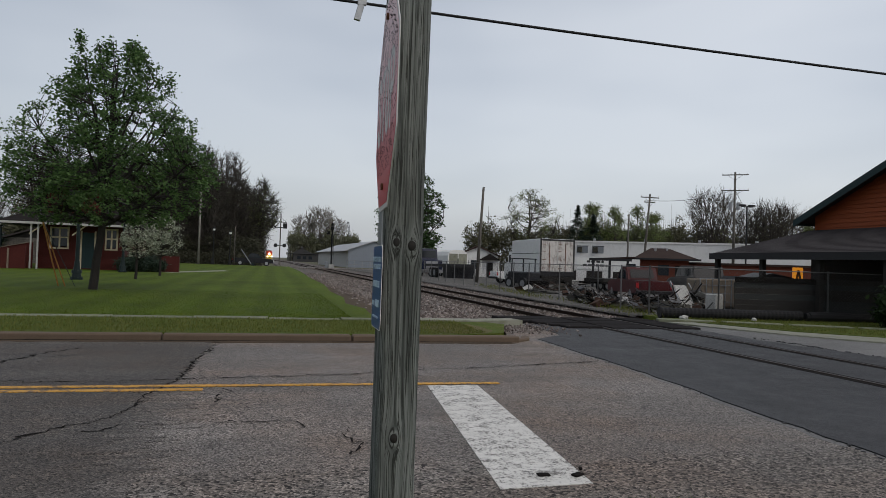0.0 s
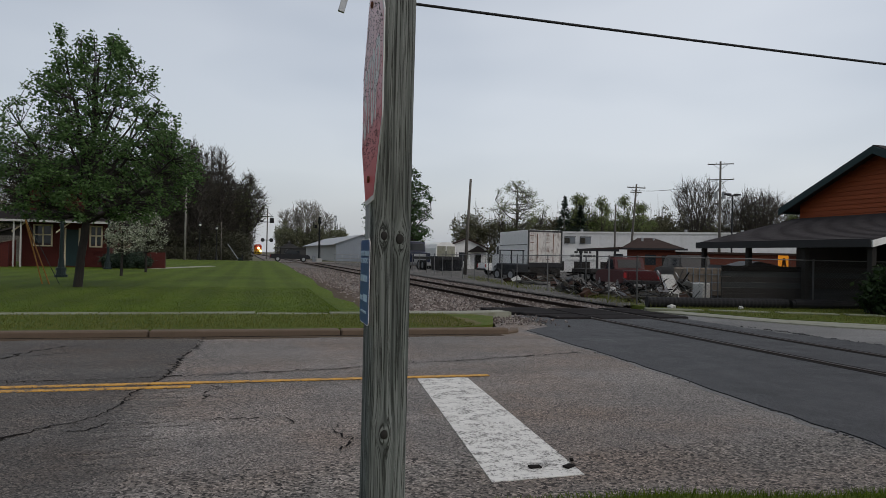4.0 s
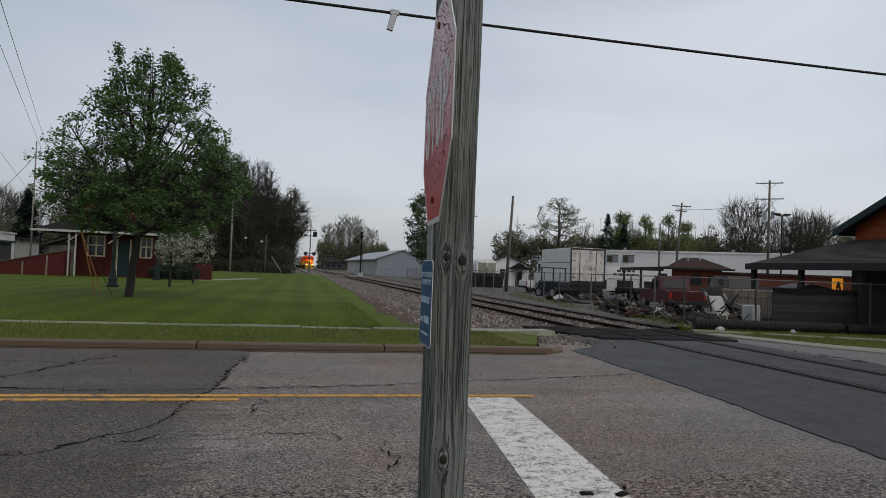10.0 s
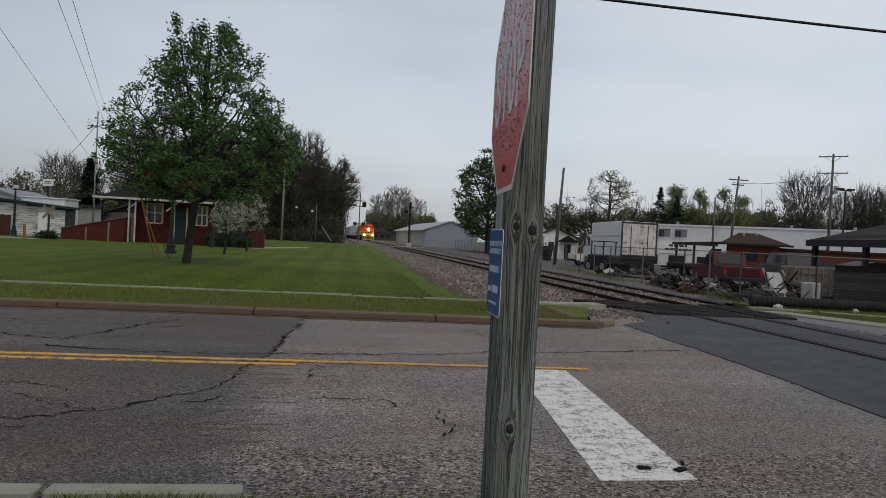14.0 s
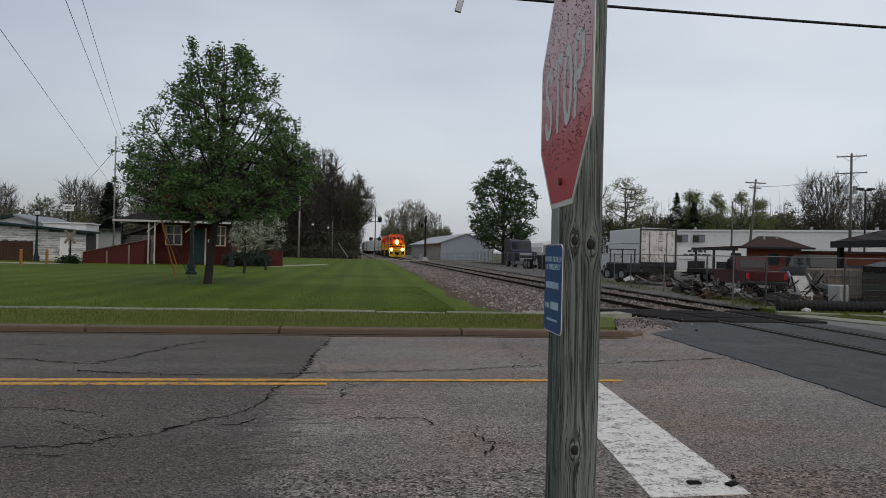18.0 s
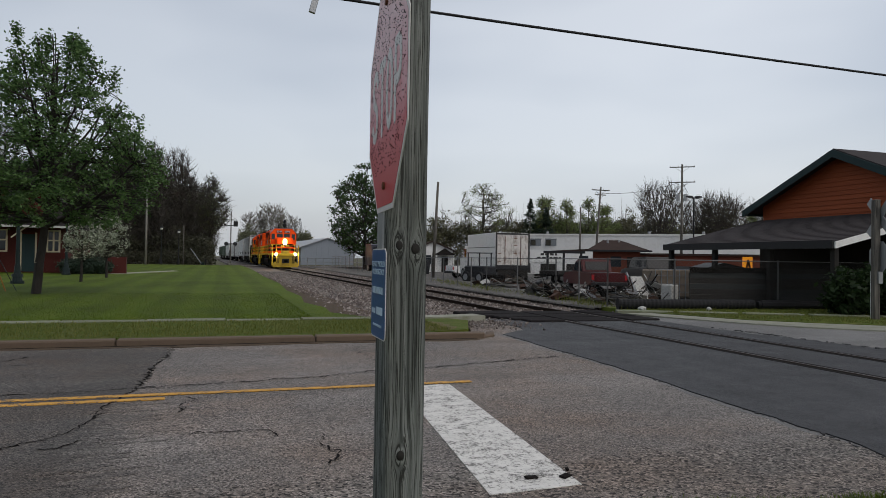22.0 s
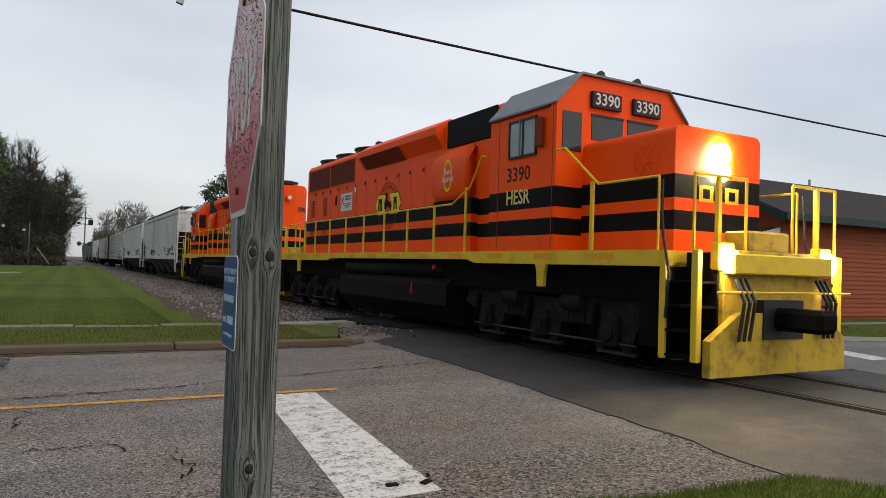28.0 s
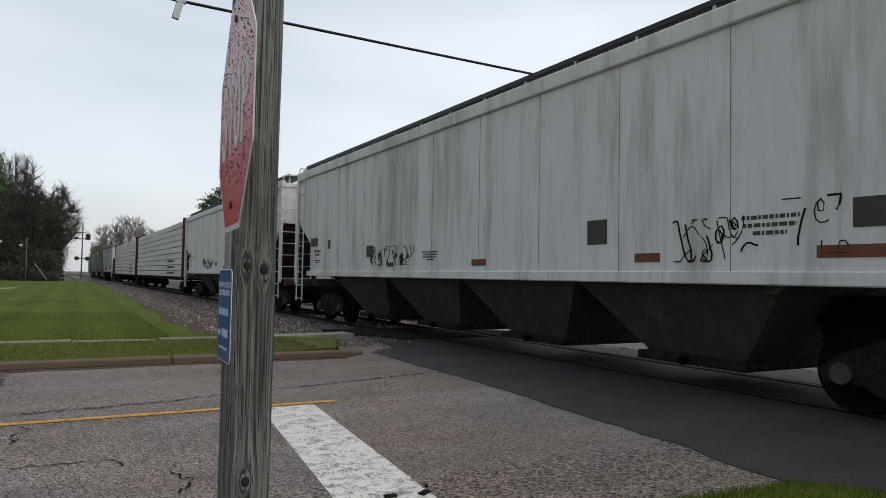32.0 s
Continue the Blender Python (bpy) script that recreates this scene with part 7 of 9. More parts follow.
power_pole(pose(-9.0, 93.5, 0), 10.2, "plain weathered wooden pole at the far edge of the lawn", (), timber="pole_pale")
power_pole(pose(-4.8, 97.5, 0), 5.3, "thin bare wooden pole before the woods", (), False, 0.09)
power_pole(pose(66, 88, 0, 0, 0, -37), 16.2, "tall wooden power pole with two crossarms and transformers", ((0.4, 3.6), (2.7, 3.8)), True, 0.22)
power_pole(pose(53, 91, 0, 0, 3.5, -30), 12.5, "leaning wooden power pole", ((0.5, 2.6), (1.2, 1.6)), False, 0.2)
power_pole(pose(51, 92, 0, 0, 1, 30), 9.5, "short bare wooden pole", (), False, 0.16)
power_pole(pose(16.4, 54, 0, 0, 2.5, 0), 7.7, "bare wooden pole leaning in the yard", ())
power_pole(pose(104, 128, 0, 0, 0, -39), 13.5, "distant power pole with crossarms", ((0.5, 3.0), (2.0, 3.0)), False, 0.2)
power_pole(pose(-37.3, 92, 0, 0, 0, 23), 7.7, "distant power pole with a crossarm", ((0.5, 2.6), (1.6, 2.6)), False, 0.14)
power_pole(pose(-28.8, 80, 0), 5.1, "bare wooden pole behind the white building", ())
service = power_pole(pose(-20.1, 57.5, 0), 10.0, "wooden service pole behind the depot", (), False, 0.075, "pole_pale")
feeder = power_pole(pose(-2.6, -3.0, 0), 8.9, "wooden service pole on the near verge", ((1.5, 2.0),))
wire((-19.55, 57.0, 9.35), (-1.85, -2.6, 7.4), 0.0, 0.009, "service wire running down towards the depot")
wire((-19.3, 57.0, 9.8), (-1.3, -2.6, 7.2), 0.0, 0.009, "service wire running down towards the depot")
wire((-20.3, 57.0, 6.2), (-4.7, -2.6, 8.7), 0.0, 0.009, "service wire running down towards the depot")
wire((53, 91, 11.6), (66, 88, 13.6), 0.7, 0.03, "sagging wire between the yard poles")
wire((66, 88, 13.6), (104, 128, 12.0), 1.5, 0.03, "sagging wire between the yard poles")
wire((-37.3, 92, 7.2), (-20.1, 57.5, 9.0), 0.2, 0.02, "sagging wire behind the white building")


def flood_pole(m, h):
    t = thing("lamp_pole", m, "dark steel pole with two floodlights", "lamp post")
    part("pole", tube(bmesh.new(), (0, 0, -0.3), (0, 0, h), 0.13, 0.1, 8), "black", t)
    part("bar", B(-0.9, -0.05, h - 0.15, 0.9, 0.05, h), "black", t)
    for x in (-0.75, 0.75):
        part("floodlight", B(x - 0.4, -0.3, h - 0.02, x + 0.4, 0.3, h + 0.22, 0.04), "black", t)


flood_pole(pose(63.5, 82, 0), 10.6)


def lamp_round(t, x, z, r=0.17):
    """One hooded crossing lamp on its round black backing."""
    b = part("backing", tube(bmesh.new(), (x, -0.12, z), (x, -0.09, z), r * 1.7, seg=18), "iron_black", t)
    part("lens", tube(bmesh.new(), (x, -0.16, z), (x, -0.12, z), r, seg=14), "glass", b)
    part("hood", tube(bmesh.new(), (x, -0.4, z + r * 0.86), (x, -0.12, z + r * 0.86), r * 0.55, r * 0.6, 8), "iron_black", b)


def crossing_signal(m):
    """Grey crossing mast: flashers low down, a cross arm with signal boxes near its top."""
    t = thing("crossing_signal", m, "grey steel crossing mast with flashers and signal boxes", "railway signal")
    part("mast", tube(bmesh.new(), (0, 0, -0.3), (0, 0, 7.7), 0.1, 0.07, 10), "pole", t)
    part("base", B(-0.3, -0.3, -0.3, 0.3, 0.3, 0.25, 0.03), "concrete", t)
    for z in (3.1,):
        part("crossarm", B(-0.72, -0.05, z - 0.05, 0.72, 0.05, z + 0.05, 0.01), "iron_black", t)
        for x in (-0.62, 0.62):
            lamp_round(t, x, z)
    for z in (6.55, 5.75):
        part("crossarm", B(-0.95, -0.05, z - 0.05, 0.85, 0.05, z + 0.05, 0.01), "iron_black", t)
    part("signal_box", B(0.35, -0.25, 5.62, 0.95, 0.25, 6.4, 0.05), "iron_black", t)
    part("signal_box", B(-1.0, -0.2, 5.7, -0.62, 0.2, 6.0, 0.04), "iron_black", t)
    part("brace", rod([(-0.9, 0, 6.5), (0, 0, 7.3), (0.85, 0, 6.5)], 0.025, 5), "galv_dull", t)
    part("cap", tube(bmesh.new(), (0, 0, 7.7), (0, 0, 7.85), 0.11, 0.03, 8), "galv_dull", t)


def signal_mast(m):
    """Black mast with a lamp on top, side heads in a guard rail, a ladder and a base case."""
    t = thing("signal_mast", m, "black railway signal mast with lamp heads and ladder", "railway signal")
    part("mast", tube(bmesh.new(), (0, 0, -0.3), (0, 0, 6.4), 0.14, 0.1, 8), "iron_black", t)
    part("lamp_head", tube(bmesh.new(), (0, -0.05, 6.35), (0, -0.05, 6.8), 0.24, 0.15, 10), "iron_black", t)
    part("lamp_head", B(-0.24, -0.25, 5.7, 0.24, 0.2, 6.25, 0.05), "iron_black", t)
    for x in (-0.62, 0.62):
        part("platform", B(x - 0.34, -0.4, 5.05, x + 0.34, 0.4, 5.13), "iron_black", t)
        part("guard_rail", rod([(x * 1.45, 0.3, 5.1), (x * 1.45, 0.3, 6.0), (0, 0.3, 6.05)], 0.03, 5), "iron_black", t)
        part("guard_rail", rod([(x * 1.45, 0.3, 5.55), (0, 0.3, 5.55)], 0.025, 5), "iron_black", t)
    part("lamp_head", B(-0.75, -0.3, 5.13, -0.35, 0.1, 5.5, 0.04), "iron_black", t)
    lad = part("ladder", rod([(0.32, 0.25, 0), (0.2, 0.2, 5.1)], 0.025, 5), "iron_black", t)
    part("ladder_rail", rod([(-0.08, 0.25, 0), (-0.1, 0.2, 5.1)], 0.025, 5), "iron_black", lad)
    for k in range(14):
        part("rung", rod([(-0.08, 0.24, 0.35 + k * 0.34), (0.29, 0.24, 0.35 + k * 0.34)], 0.014, 4), "iron_black", lad)
    part("base", B(-0.4, -0.4, -0.3, 0.4, 0.4, 0.55, 0.03), "dull_white", t)
    part("relay_case", B(-0.95, -0.3, -0.2, -0.5, 0.2, 0.95, 0.03), "galv_dull", t)


crossing_signal(pose(1.25, 104.5, 0))
signal_mast(pose(8.85, 104.5, 0))


def street_lantern(m, h, iron="dark_metal", label="dark green iron lantern post with a fluted base"):
    t = thing("street_lamp", m, label, "street lamp", "lantern posts")
    bm = bmesh.new()
    for z0, z1, r0, r1 in ((0, 0.12, 0.26, 0.26), (0.12, 0.3, 0.2, 0.17), (0.3, 0.42, 0.22, 0.2), (0.42, 0.8, 0.14, 0.1), (0.8, h, 0.085, 0.055)):
        tube(bm, (0, 0, z0), (0, 0, z1), r0, r1, 12)
    part("post", bm, iron, t)
    part("collar", tube(bmesh.new(), (0, 0, h), (0, 0, h + 0.1), 0.12, 0.14, 10), iron, t)
    bm = bmesh.new()
    bmesh.ops.create_uvsphere(bm, u_segments=12, v_segments=8, radius=0.17)
    bmesh.ops.transform(bm, matrix=Matrix.Translation((0, 0, h + 0.26)) @ Matrix.Diagonal((1, 1, 1.35, 1)), verts=bm.verts)
    part("globe", bm, "white", t, "", True)
    part("cap", tube(bmesh.new(), (0, 0, h + 0.36), (0, 0, h + 0.66), 0.23, 0.03, 10), iron, t)
    return t


street_lantern(pose(-8.1, 32.7, 0.1), 3.3)
street_lantern(pose(-8.85, 46.1, 0.1), 3.0)
for x, y, h in ((-7.5, 97, 4.5), (-5.35, 96.6, 4.1)):
    street_lantern(pose(x, y, 0.03), h, "iron_black", "black iron lantern post with a white globe before the woods")
for x in (-7.62, -2.0):
    mk = thing("marker_post", pose(x, 96.4, 0.05), "short dark marker post at the lawn's far edge", "post", "marker posts")
    part("post", tube(bmesh.new(), (0, 0, -0.2), (0, 0, 0.75), 0.1, 0.09, 8), "iron_black", mk)
    part("cap", tube(bmesh.new(), (0, 0, 0.75), (0, 0, 0.84), 0.12, 0.05, 8), "iron_black", mk)
for x, y, h in ((-17.2, 50.8, 2.75), (-22.95, 51.0, 3.2)):
    street_lantern(pose(x, y, 0.03), h)
gate = thing("leaning_pole", pose(-2.3, 96, 0.1), "thin pale pole leaning over the far edge of the lawn", "pole")
part("pole", rod([(0, 0, -0.1), (-1.6, 0.4, 2.2)], 0.055, 6), "galv_dull", gate)
part("foot", B(-0.2, -0.15, -0.1, 0.2, 0.15, 0.35, 0.03), "dark_metal", gate)
gw = thing("guy_wires", pose(0, 0, 0), "steel guy wires with orange plastic guards staked in the lawn", "guy wires")
for x, y, r, m_ in ((-7.15, 26.6, 0.024, "yellow_flex"), (-6.85, 26.3, 0.022, "yellow_flex"), (-6.5, 26.2, 0.012, "dark_metal")):
    part("guard", tube(bmesh.new(), (-7.95, 27.2, 2.5), (x, y, 0.08), r, seg=7), m_, gw)
part("cable", rod([(-9.4, 29.6, 6.8), (-7.95, 27.2, 2.5)], 0.007, 4), "galv", gw)


# ---- wooden building east of the rails ----
def gable_building():
    t = thing("wooden_building", pose(20.4, 14.9, 0.05), "rust-red sided building with green trim and dark shingle roof", "building")
    W, L, E, A = 7.45, 16.0, 3.6, 5.22
    bm = bmesh.new()
    prism(bm, [(0, -0.3), (W, -0.3), (W, E), (W / 2, A), (0, E)], "x", 0.0, L)
    wall = part("wall", bm, "siding", t)
    z = 0.1
    while z < A - 0.25:
        y0 = 0.0 if z < E else (z - E) / (A - E) * W / 2
        bm = bmesh.new()
        prism(bm, [(0.0, z + 0.16), (-0.012, z + 0.16), (-0.04, z), (0.0, z)], "y", y0 + 0.06, W - y0)
        part("board", bm, "siding", wall)
        if z < E - 0.3:
            bm = bmesh.new()
            prism(bm, [(0.0, z + 0.16), (-0.012, z + 0.16), (-0.04, z), (0.0, z)], "x", 0.06, L)
            part("board", bm, "siding", wall)
        z += 0.16
    part("corner_board", B(-0.045, -0.045, -0.2, 0.06, 0.06, E - 0.05, 0.005), "siding", t)
    over = 0.55
    for sgn in (-1, 1):
        y_e = -over if sgn < 0 else W + over
        z_e = E - (A - E) / (W / 2) * over
        bm = bmesh.new()
        prism(bm, [(y_e, z_e), (W / 2, A), (W / 2, A + 0.14), (y_e, z_e + 0.14)], "x", -0.5, L + 0.5)
        roof = part("roof", bm, "shingle", t)
        bm = bmesh.new()
        prism(bm, [(y_e, z_e - 0.16), (W / 2, A - 0.16), (W / 2, A + 0.1), (y_e, z_e + 0.1)], "x", -0.56, -0.5)
        part("fascia", bm, "green_trim", roof)
        y2 = y_e + 0.06 * sgn
        part("fascia", B(-0.5, min(y_e, y2), z_e - 0.1, L + 0.5, max(y_e, y2), z_e + 0.12), "green_trim", roof)
    part("vent_pipe", tube(bmesh.new(), (6, 3.0, 4.7), (6, 3.0, 5.45), 0.05, seg=8), "galv", t)
    return t


gable_building()
porch = thing("porch", pose(15.9, 14.9, 0.05), "low dark shingled porch roof on timber posts beside the building", "porch")
bm = bmesh.new()
prism(bm, [(0, 1.88), (4.46, 2.95), (4.46, 3.07), (0, 2.0)], "y", 0, 7.6)
proof = part("roof", bm, "shingle", porch)
for k in range(22):
    x = 0.1 + k * 0.198
    z, sl = 2.0 + x * (1.07 / 4.46), 0.198 * 1.07 / 4.46
    bm = bmesh.new()
    prism(bm, [(x, z + 0.002), (x, z + 0.016), (x + 0.197, z + sl + 0.004), (x + 0.197, z + sl)], "y", 0.01, 7.59)
    part("shingle_course", bm, "shingle", proof)
bm = bmesh.new()
prism(bm, [(0, 1.80), (4.46, 2.87), (4.46, 3.05), (0, 1.98)], "y", -0.05, 0.0)
part("rake_board", bm, "white", porch, "pale rake board")
part("gutter", B(-0.06, 0, 1.80, 0.0, 7.6, 2.02), "black", porch)
for y in (0.15, 2.5, 5.0, 7.4):
    part("porch_post", B(0.1, y - 0.08, -0.3, 0.26, y + 0.08, 1.9, 0.01), "dark_wood", porch)
part("back_wall", B(4.2, 0.3, -0.3, 4.34, 7.3, 2.75), "dark_wood", porch, "dark boarded back wall")
lamp_sign = thing("lit_sign", pose(19.15, 21.8, 0.05), "amber lit poster board leaning under the porch", "sign")
part("board", B(-0.22, -0.03, 1.0, 0.22, 0.03, 1.6, 0.01), "amber", lamp_sign)
part("stand", B(-0.2, -0.02, -0.1, 0.2, 0.05, 1.0), "dark_wood", lamp_sign)
bm = bmesh.new()
prism(bm, [(-0.14, 1.05), (-0.04, 1.5), (0.05, 1.5), (0.16, 1.05), (0.06, 1.05), (0.0, 1.3), (-0.06, 1.05)], "y", -0.04, -0.031)
part("picture", bm, "rust", lamp_sign)

# ---- opposite crossing sign, from behind ----
xb = thing("crossing_sign", pose(15.5, 13.3, 0.0, 0, 0, -107), "grey timber post with crossbuck and stop sign seen from behind", "crossing sign")
part("post", B(-0.075, -0.075, -0.3, 0.075, 0.075, 3.05, 0.012), "pole", xb)
for a in (45, -45):
    bm = bmesh.new()
    box(bm, -0.61, 0.085, -0.11, 0.61, 0.095, 0.11, 0, pose(0, 0.01 if a > 0 else 0.0, 2.62, 0, a, 0))
    part("crossbuck_blade", bm, "sign_back", xb)
bm = bmesh.new()
prism(bm, [(x, z + 1.62) for x, z in oct8], "y", 0.085, 0.092)
part("stop_plate", bm, "sign_back", xb, "bare grey back of a stop sign")
part("small_plate", B(0.076, 0.0, 0.95, 0.13, 0.1, 1.25), "sign_back", xb)
part("conduit", B(-0.12, -0.05, -0.2, -0.076, 0.0, 1.25), "white", xb)


# ---- bushes ----
def bush(m, sx, sy, h, seed, count, label, leaf="leaf_bush"):
    rnd = random.Random(seed)
    t = thing("bush", m, label, "bush", "bushes")
    segs, pts = [], []
    for _ in range(70):
        a, q = rnd.uniform(0, math.tau), rnd.random() ** 0.5
        b = Vector((math.cos(a) * q * sx * 0.4, math.sin(a) * q * sy * 0.4, -0.1))
        e = Vector((math.cos(a) * q * sx, math.sin(a) * q * sy, h * (1.05 - 0.55 * q * q) * rnd.uniform(0.45, 1.0)))
        segs.append((b, e, 0.018, 0.006))
        pts += [e, b.lerp(e, 0.75), b.lerp(e, 0.5)]
    limb_mesh("stem_tangle", segs, "bark", t)
    leaf_cloud("foliage", rnd, pts, count, 0.075, 0.13, leaf, t)


bush(pose(17.3, 14.3, 0.05), 1.25, 0.7, 1.75, 5, 7500, "tall dense green bush against the porch")
bush(pose(19.0, 14.1, 0.05), 1.2, 0.65, 1.65, 6, 7500, "dense green bush beside the siding")
bush(pose(16.0, 14.6, 0.05), 0.55, 0.5, 1.25, 7, 3000, "young green bush at the porch corner")

# ---- chain-link fences ----
def fence(pts, h, label, spacing=2.9, mesh=True):
    t = thing("chain_link_fence", pose(0, 0, 0.05), label, "fence", "fences")
    for (ax, ay), (bx, by) in zip(pts, pts[1:]):
        d = math.dist((ax, ay), (bx, by))
        n = max(1, round(d / spacing))
        part("top_rail", rod([(ax, ay, h), (bx, by, h)], 0.016, 6), "fence_steel", t)
        for k in range(n + 1):
            f = k / n
            x, y = ax + (bx - ax) * f, ay + (by - ay) * f
            part("fence_post", tube(bmesh.new(), (x, y, -0.3), (x, y, h + 0.04), 0.026, seg=8), "fence_steel", t)
        if mesh:
            # woven wire: two families of thin diagonal ribbons
            u = Vector((bx - ax, by - ay, 0)).normalized()
            vv, ff = [], []
            step = 0.11
            m = int((d + h) / step)
            for fam in (1, -1):
                for k in range(m):
                    s0 = k * step - (h if fam > 0 else 0)
                    s1 = s0 + fam * h
                    z0, z1 = 0.05, h
                    lo, hi = max(0.0, min(s0, s1)), min(d, max(s0, s1))
                    if hi - lo < 0.05:
                        continue
                    def at(s):
                        return z0 + (z1 - z0) * (s - s0) / (s1 - s0)
                    p, q = Vector((ax, ay, at(lo))) + u * lo, Vector((ax, ay, at(hi))) + u * hi
                    w = Vector((0, 0, 0.0022))
                    i = len(vv)
                    vv += [p - w, q - w, q + w, p + w]
                    ff.append((i, i + 1, i + 2, i + 3))
            o = quad_mesh("wire_mesh", vv, ff, "fence_wire", t, "woven steel wire mesh")
            o["kind"] = "stuff"
    return t


fence([(10.9, 18.3), (11.5, 22.8), (11.4, 29.4), (11.6, 34), (12.2, 50), (13.5, 88)], 1.42, "grey chain-link fence along the rails")
fence([(10.9, 18.3), (12.6, 17.4), (16.1, 17.1), (19.6, 16.6)], 1.42, "grey chain-link fence with dark screening beside the sidewalk")
scr = thing("board_screen", pose(0, 0, 0.05), "weathered dark boards stacked behind the fence", "screen")
brnd = random.Random(8)
for (ax, ay), (bx, by) in (((13.4, 17.75), (16.1, 17.5)), ((16.12, 17.5), (19.6, 17.0))):
    for k in range(7):
        z = 0.06 + 0.165 * k
        q = brnd.uniform(-0.03, 0.03)
        bm = bmesh.new()
        prism(bm, [(ax, ay + q), (bx - brnd.uniform(0, 0.3), by + q), (bx - 0.02, by + 0.03 + q), (ax, ay + 0.03 + q)], "z", z, z + 0.161)
        part("board", bm, ("screen_mesh", "dark_wood", "under", "screen_mesh")[brnd.randrange(4)], scr)
rail_fence = thing("yard_railing", pose(0, 0, 0), "low grey pipe railing beyond the yard", "railing")
for z in (0.6, 1.2):
    part("rail", rod([(11.5, 108, z), (24, 100, z)], 0.04, 5), "galv", rail_fence)
for k in range(12):
    part("railing_post", tube(bmesh.new(), (11.5 + 12.5 * k / 11, 108 - 8 * k / 11, -0.3), (11.5 + 12.5 * k / 11, 108 - 8 * k / 11, 1.2), 0.05, seg=6), "galv", rail_fence)


# ---- vehicles ----
def wheel(parent, x, y, r, w, m=None):
    bm = bmesh.new()
    tube(bm, (x - w / 2, y, r), (x + w / 2, y, r), r, seg=18)
    o = part("tyre", bm, "tyre", parent)
    for q in (-1, 1):
        part("rim", tube(bmesh.new(), (x + q * w / 2, y, r), (x + q * (w / 2 + 0.012), y, r), r * 0.6, seg=12), "galv", o)


def pickup(m, paint, label, cap=False, lift=0.0):
    """Pickup truck, nose towards -y."""
    t = thing("pickup_truck", m, label, "pickup truck", "parked vehicles")
    bm = bmesh.new()
    prism(bm, [(0.0, 0.45), (0.05, 0.85), (0.35, 1.0), (1.6, 1.08), (5.5, 1.08), (5.55, 0.5), (4.9, 0.42), (0.3, 0.4)], "x", -0.95, 0.95)
    bmesh.ops.bevel(bm, geom=bm.edges[:], offset=0.05, segments=2, affect="EDGES")
    body = part("body", bm, paint, t)
    bm = bmesh.new()
    end = 5.4 if cap else 3.55
    prism(bm, [(1.45, 1.06), (2.1, 1.66), (2.5, 1.76), (end - 0.35, 1.76), (end, 1.06)], "x", -0.82, 0.82)
    bmesh.ops.bevel(bm, geom=bm.edges[:], offset=0.05, segments=2, affect="EDGES")
    cab = part("cab", bm, paint, t)
    for s in (-1, 1):
        bm = bmesh.new()
        prism(bm, [(1.75, 1.13), (2.18, 1.6), (2.75, 1.66), (2.75, 1.13)], "x", s * 0.815, s * 0.832)
        part("side_window", bm, "glass", cab)
        bm = bmesh.new()
        prism(bm, [(2.82, 1.13), (2.82, 1.66), (end - 0.42, 1.66), (end - 0.12, 1.13)], "x", s * 0.815, s * 0.832)
        part("side_window", bm, "glass", cab)
        part("headlamp", B(s * 0.6, -0.01, 0.68, s * 0.88, 0.06, 0.84), "white", body)
        part("tail_lamp", B(s * 0.8, 5.52, 0.7, s * 0.93, 5.56, 0.98), "red", body)
    bm = bmesh.new()
    prism(bm, [(1.5, 1.12), (2.08, 1.64), (2.1, 1.63), (1.53, 1.11)], "x", -0.72, 0.72)
    part("windscreen", bm, "glass", cab)
    part("bumper", B(-0.95, -0.12, 0.42, 0.95, 0.02, 0.62, 0.03), "galv", body)
    part("bumper", B(-0.95, 5.52, 0.42, 0.95, 5.64, 0.6, 0.03), "black", body)
    if not cap:
        bm = bmesh.new()
        prism(bm, [(end - 0.27, 1.64), (end - 0.06, 1.2), (end - 0.03, 1.2), (end - 0.24, 1.64)], "x", -0.62, 0.62)
        part("rear_window", bm, "black", cab)
        part("tailgate", B(-0.7, 5.53, 0.62, 0.7, 5.575, 1.05, 0.01), paint, body)
        part("load_bed", B(-0.78, 3.65, 1.06, 0.78, 5.4, 1.085), "black", body)
    for x in (-0.82, 0.82):
        for y in (0.95, 4.5):
            wheel(t, x, y, 0.38 + lift * 0.6, 0.24)
    for o in t.children:
        if lift and o.name.split(".")[0] in ("body", "cab"):
            o.location.z += lift
    return t


pickup(pose(20.0, 36.4, yard_z(19, 34), 0, 0, 167), "car_red", "dull dark red pickup truck parked among scrap")
pickup(pose(25.0, 38.2, yard_z(22, 34), 0, 0, 162), "car_dark", "dark raised sport utility vehicle parked in the yard", True, 0.2)
pickup(pose(24.5, 58, yard_z(24, 58), 0, 0, 95), "white", "white pickup truck beside the lumber sign")
passing = pickup(pose(-8, 99, 0.03, 0, 0, 90), "car_dark", "dark pickup truck driving along the far street")

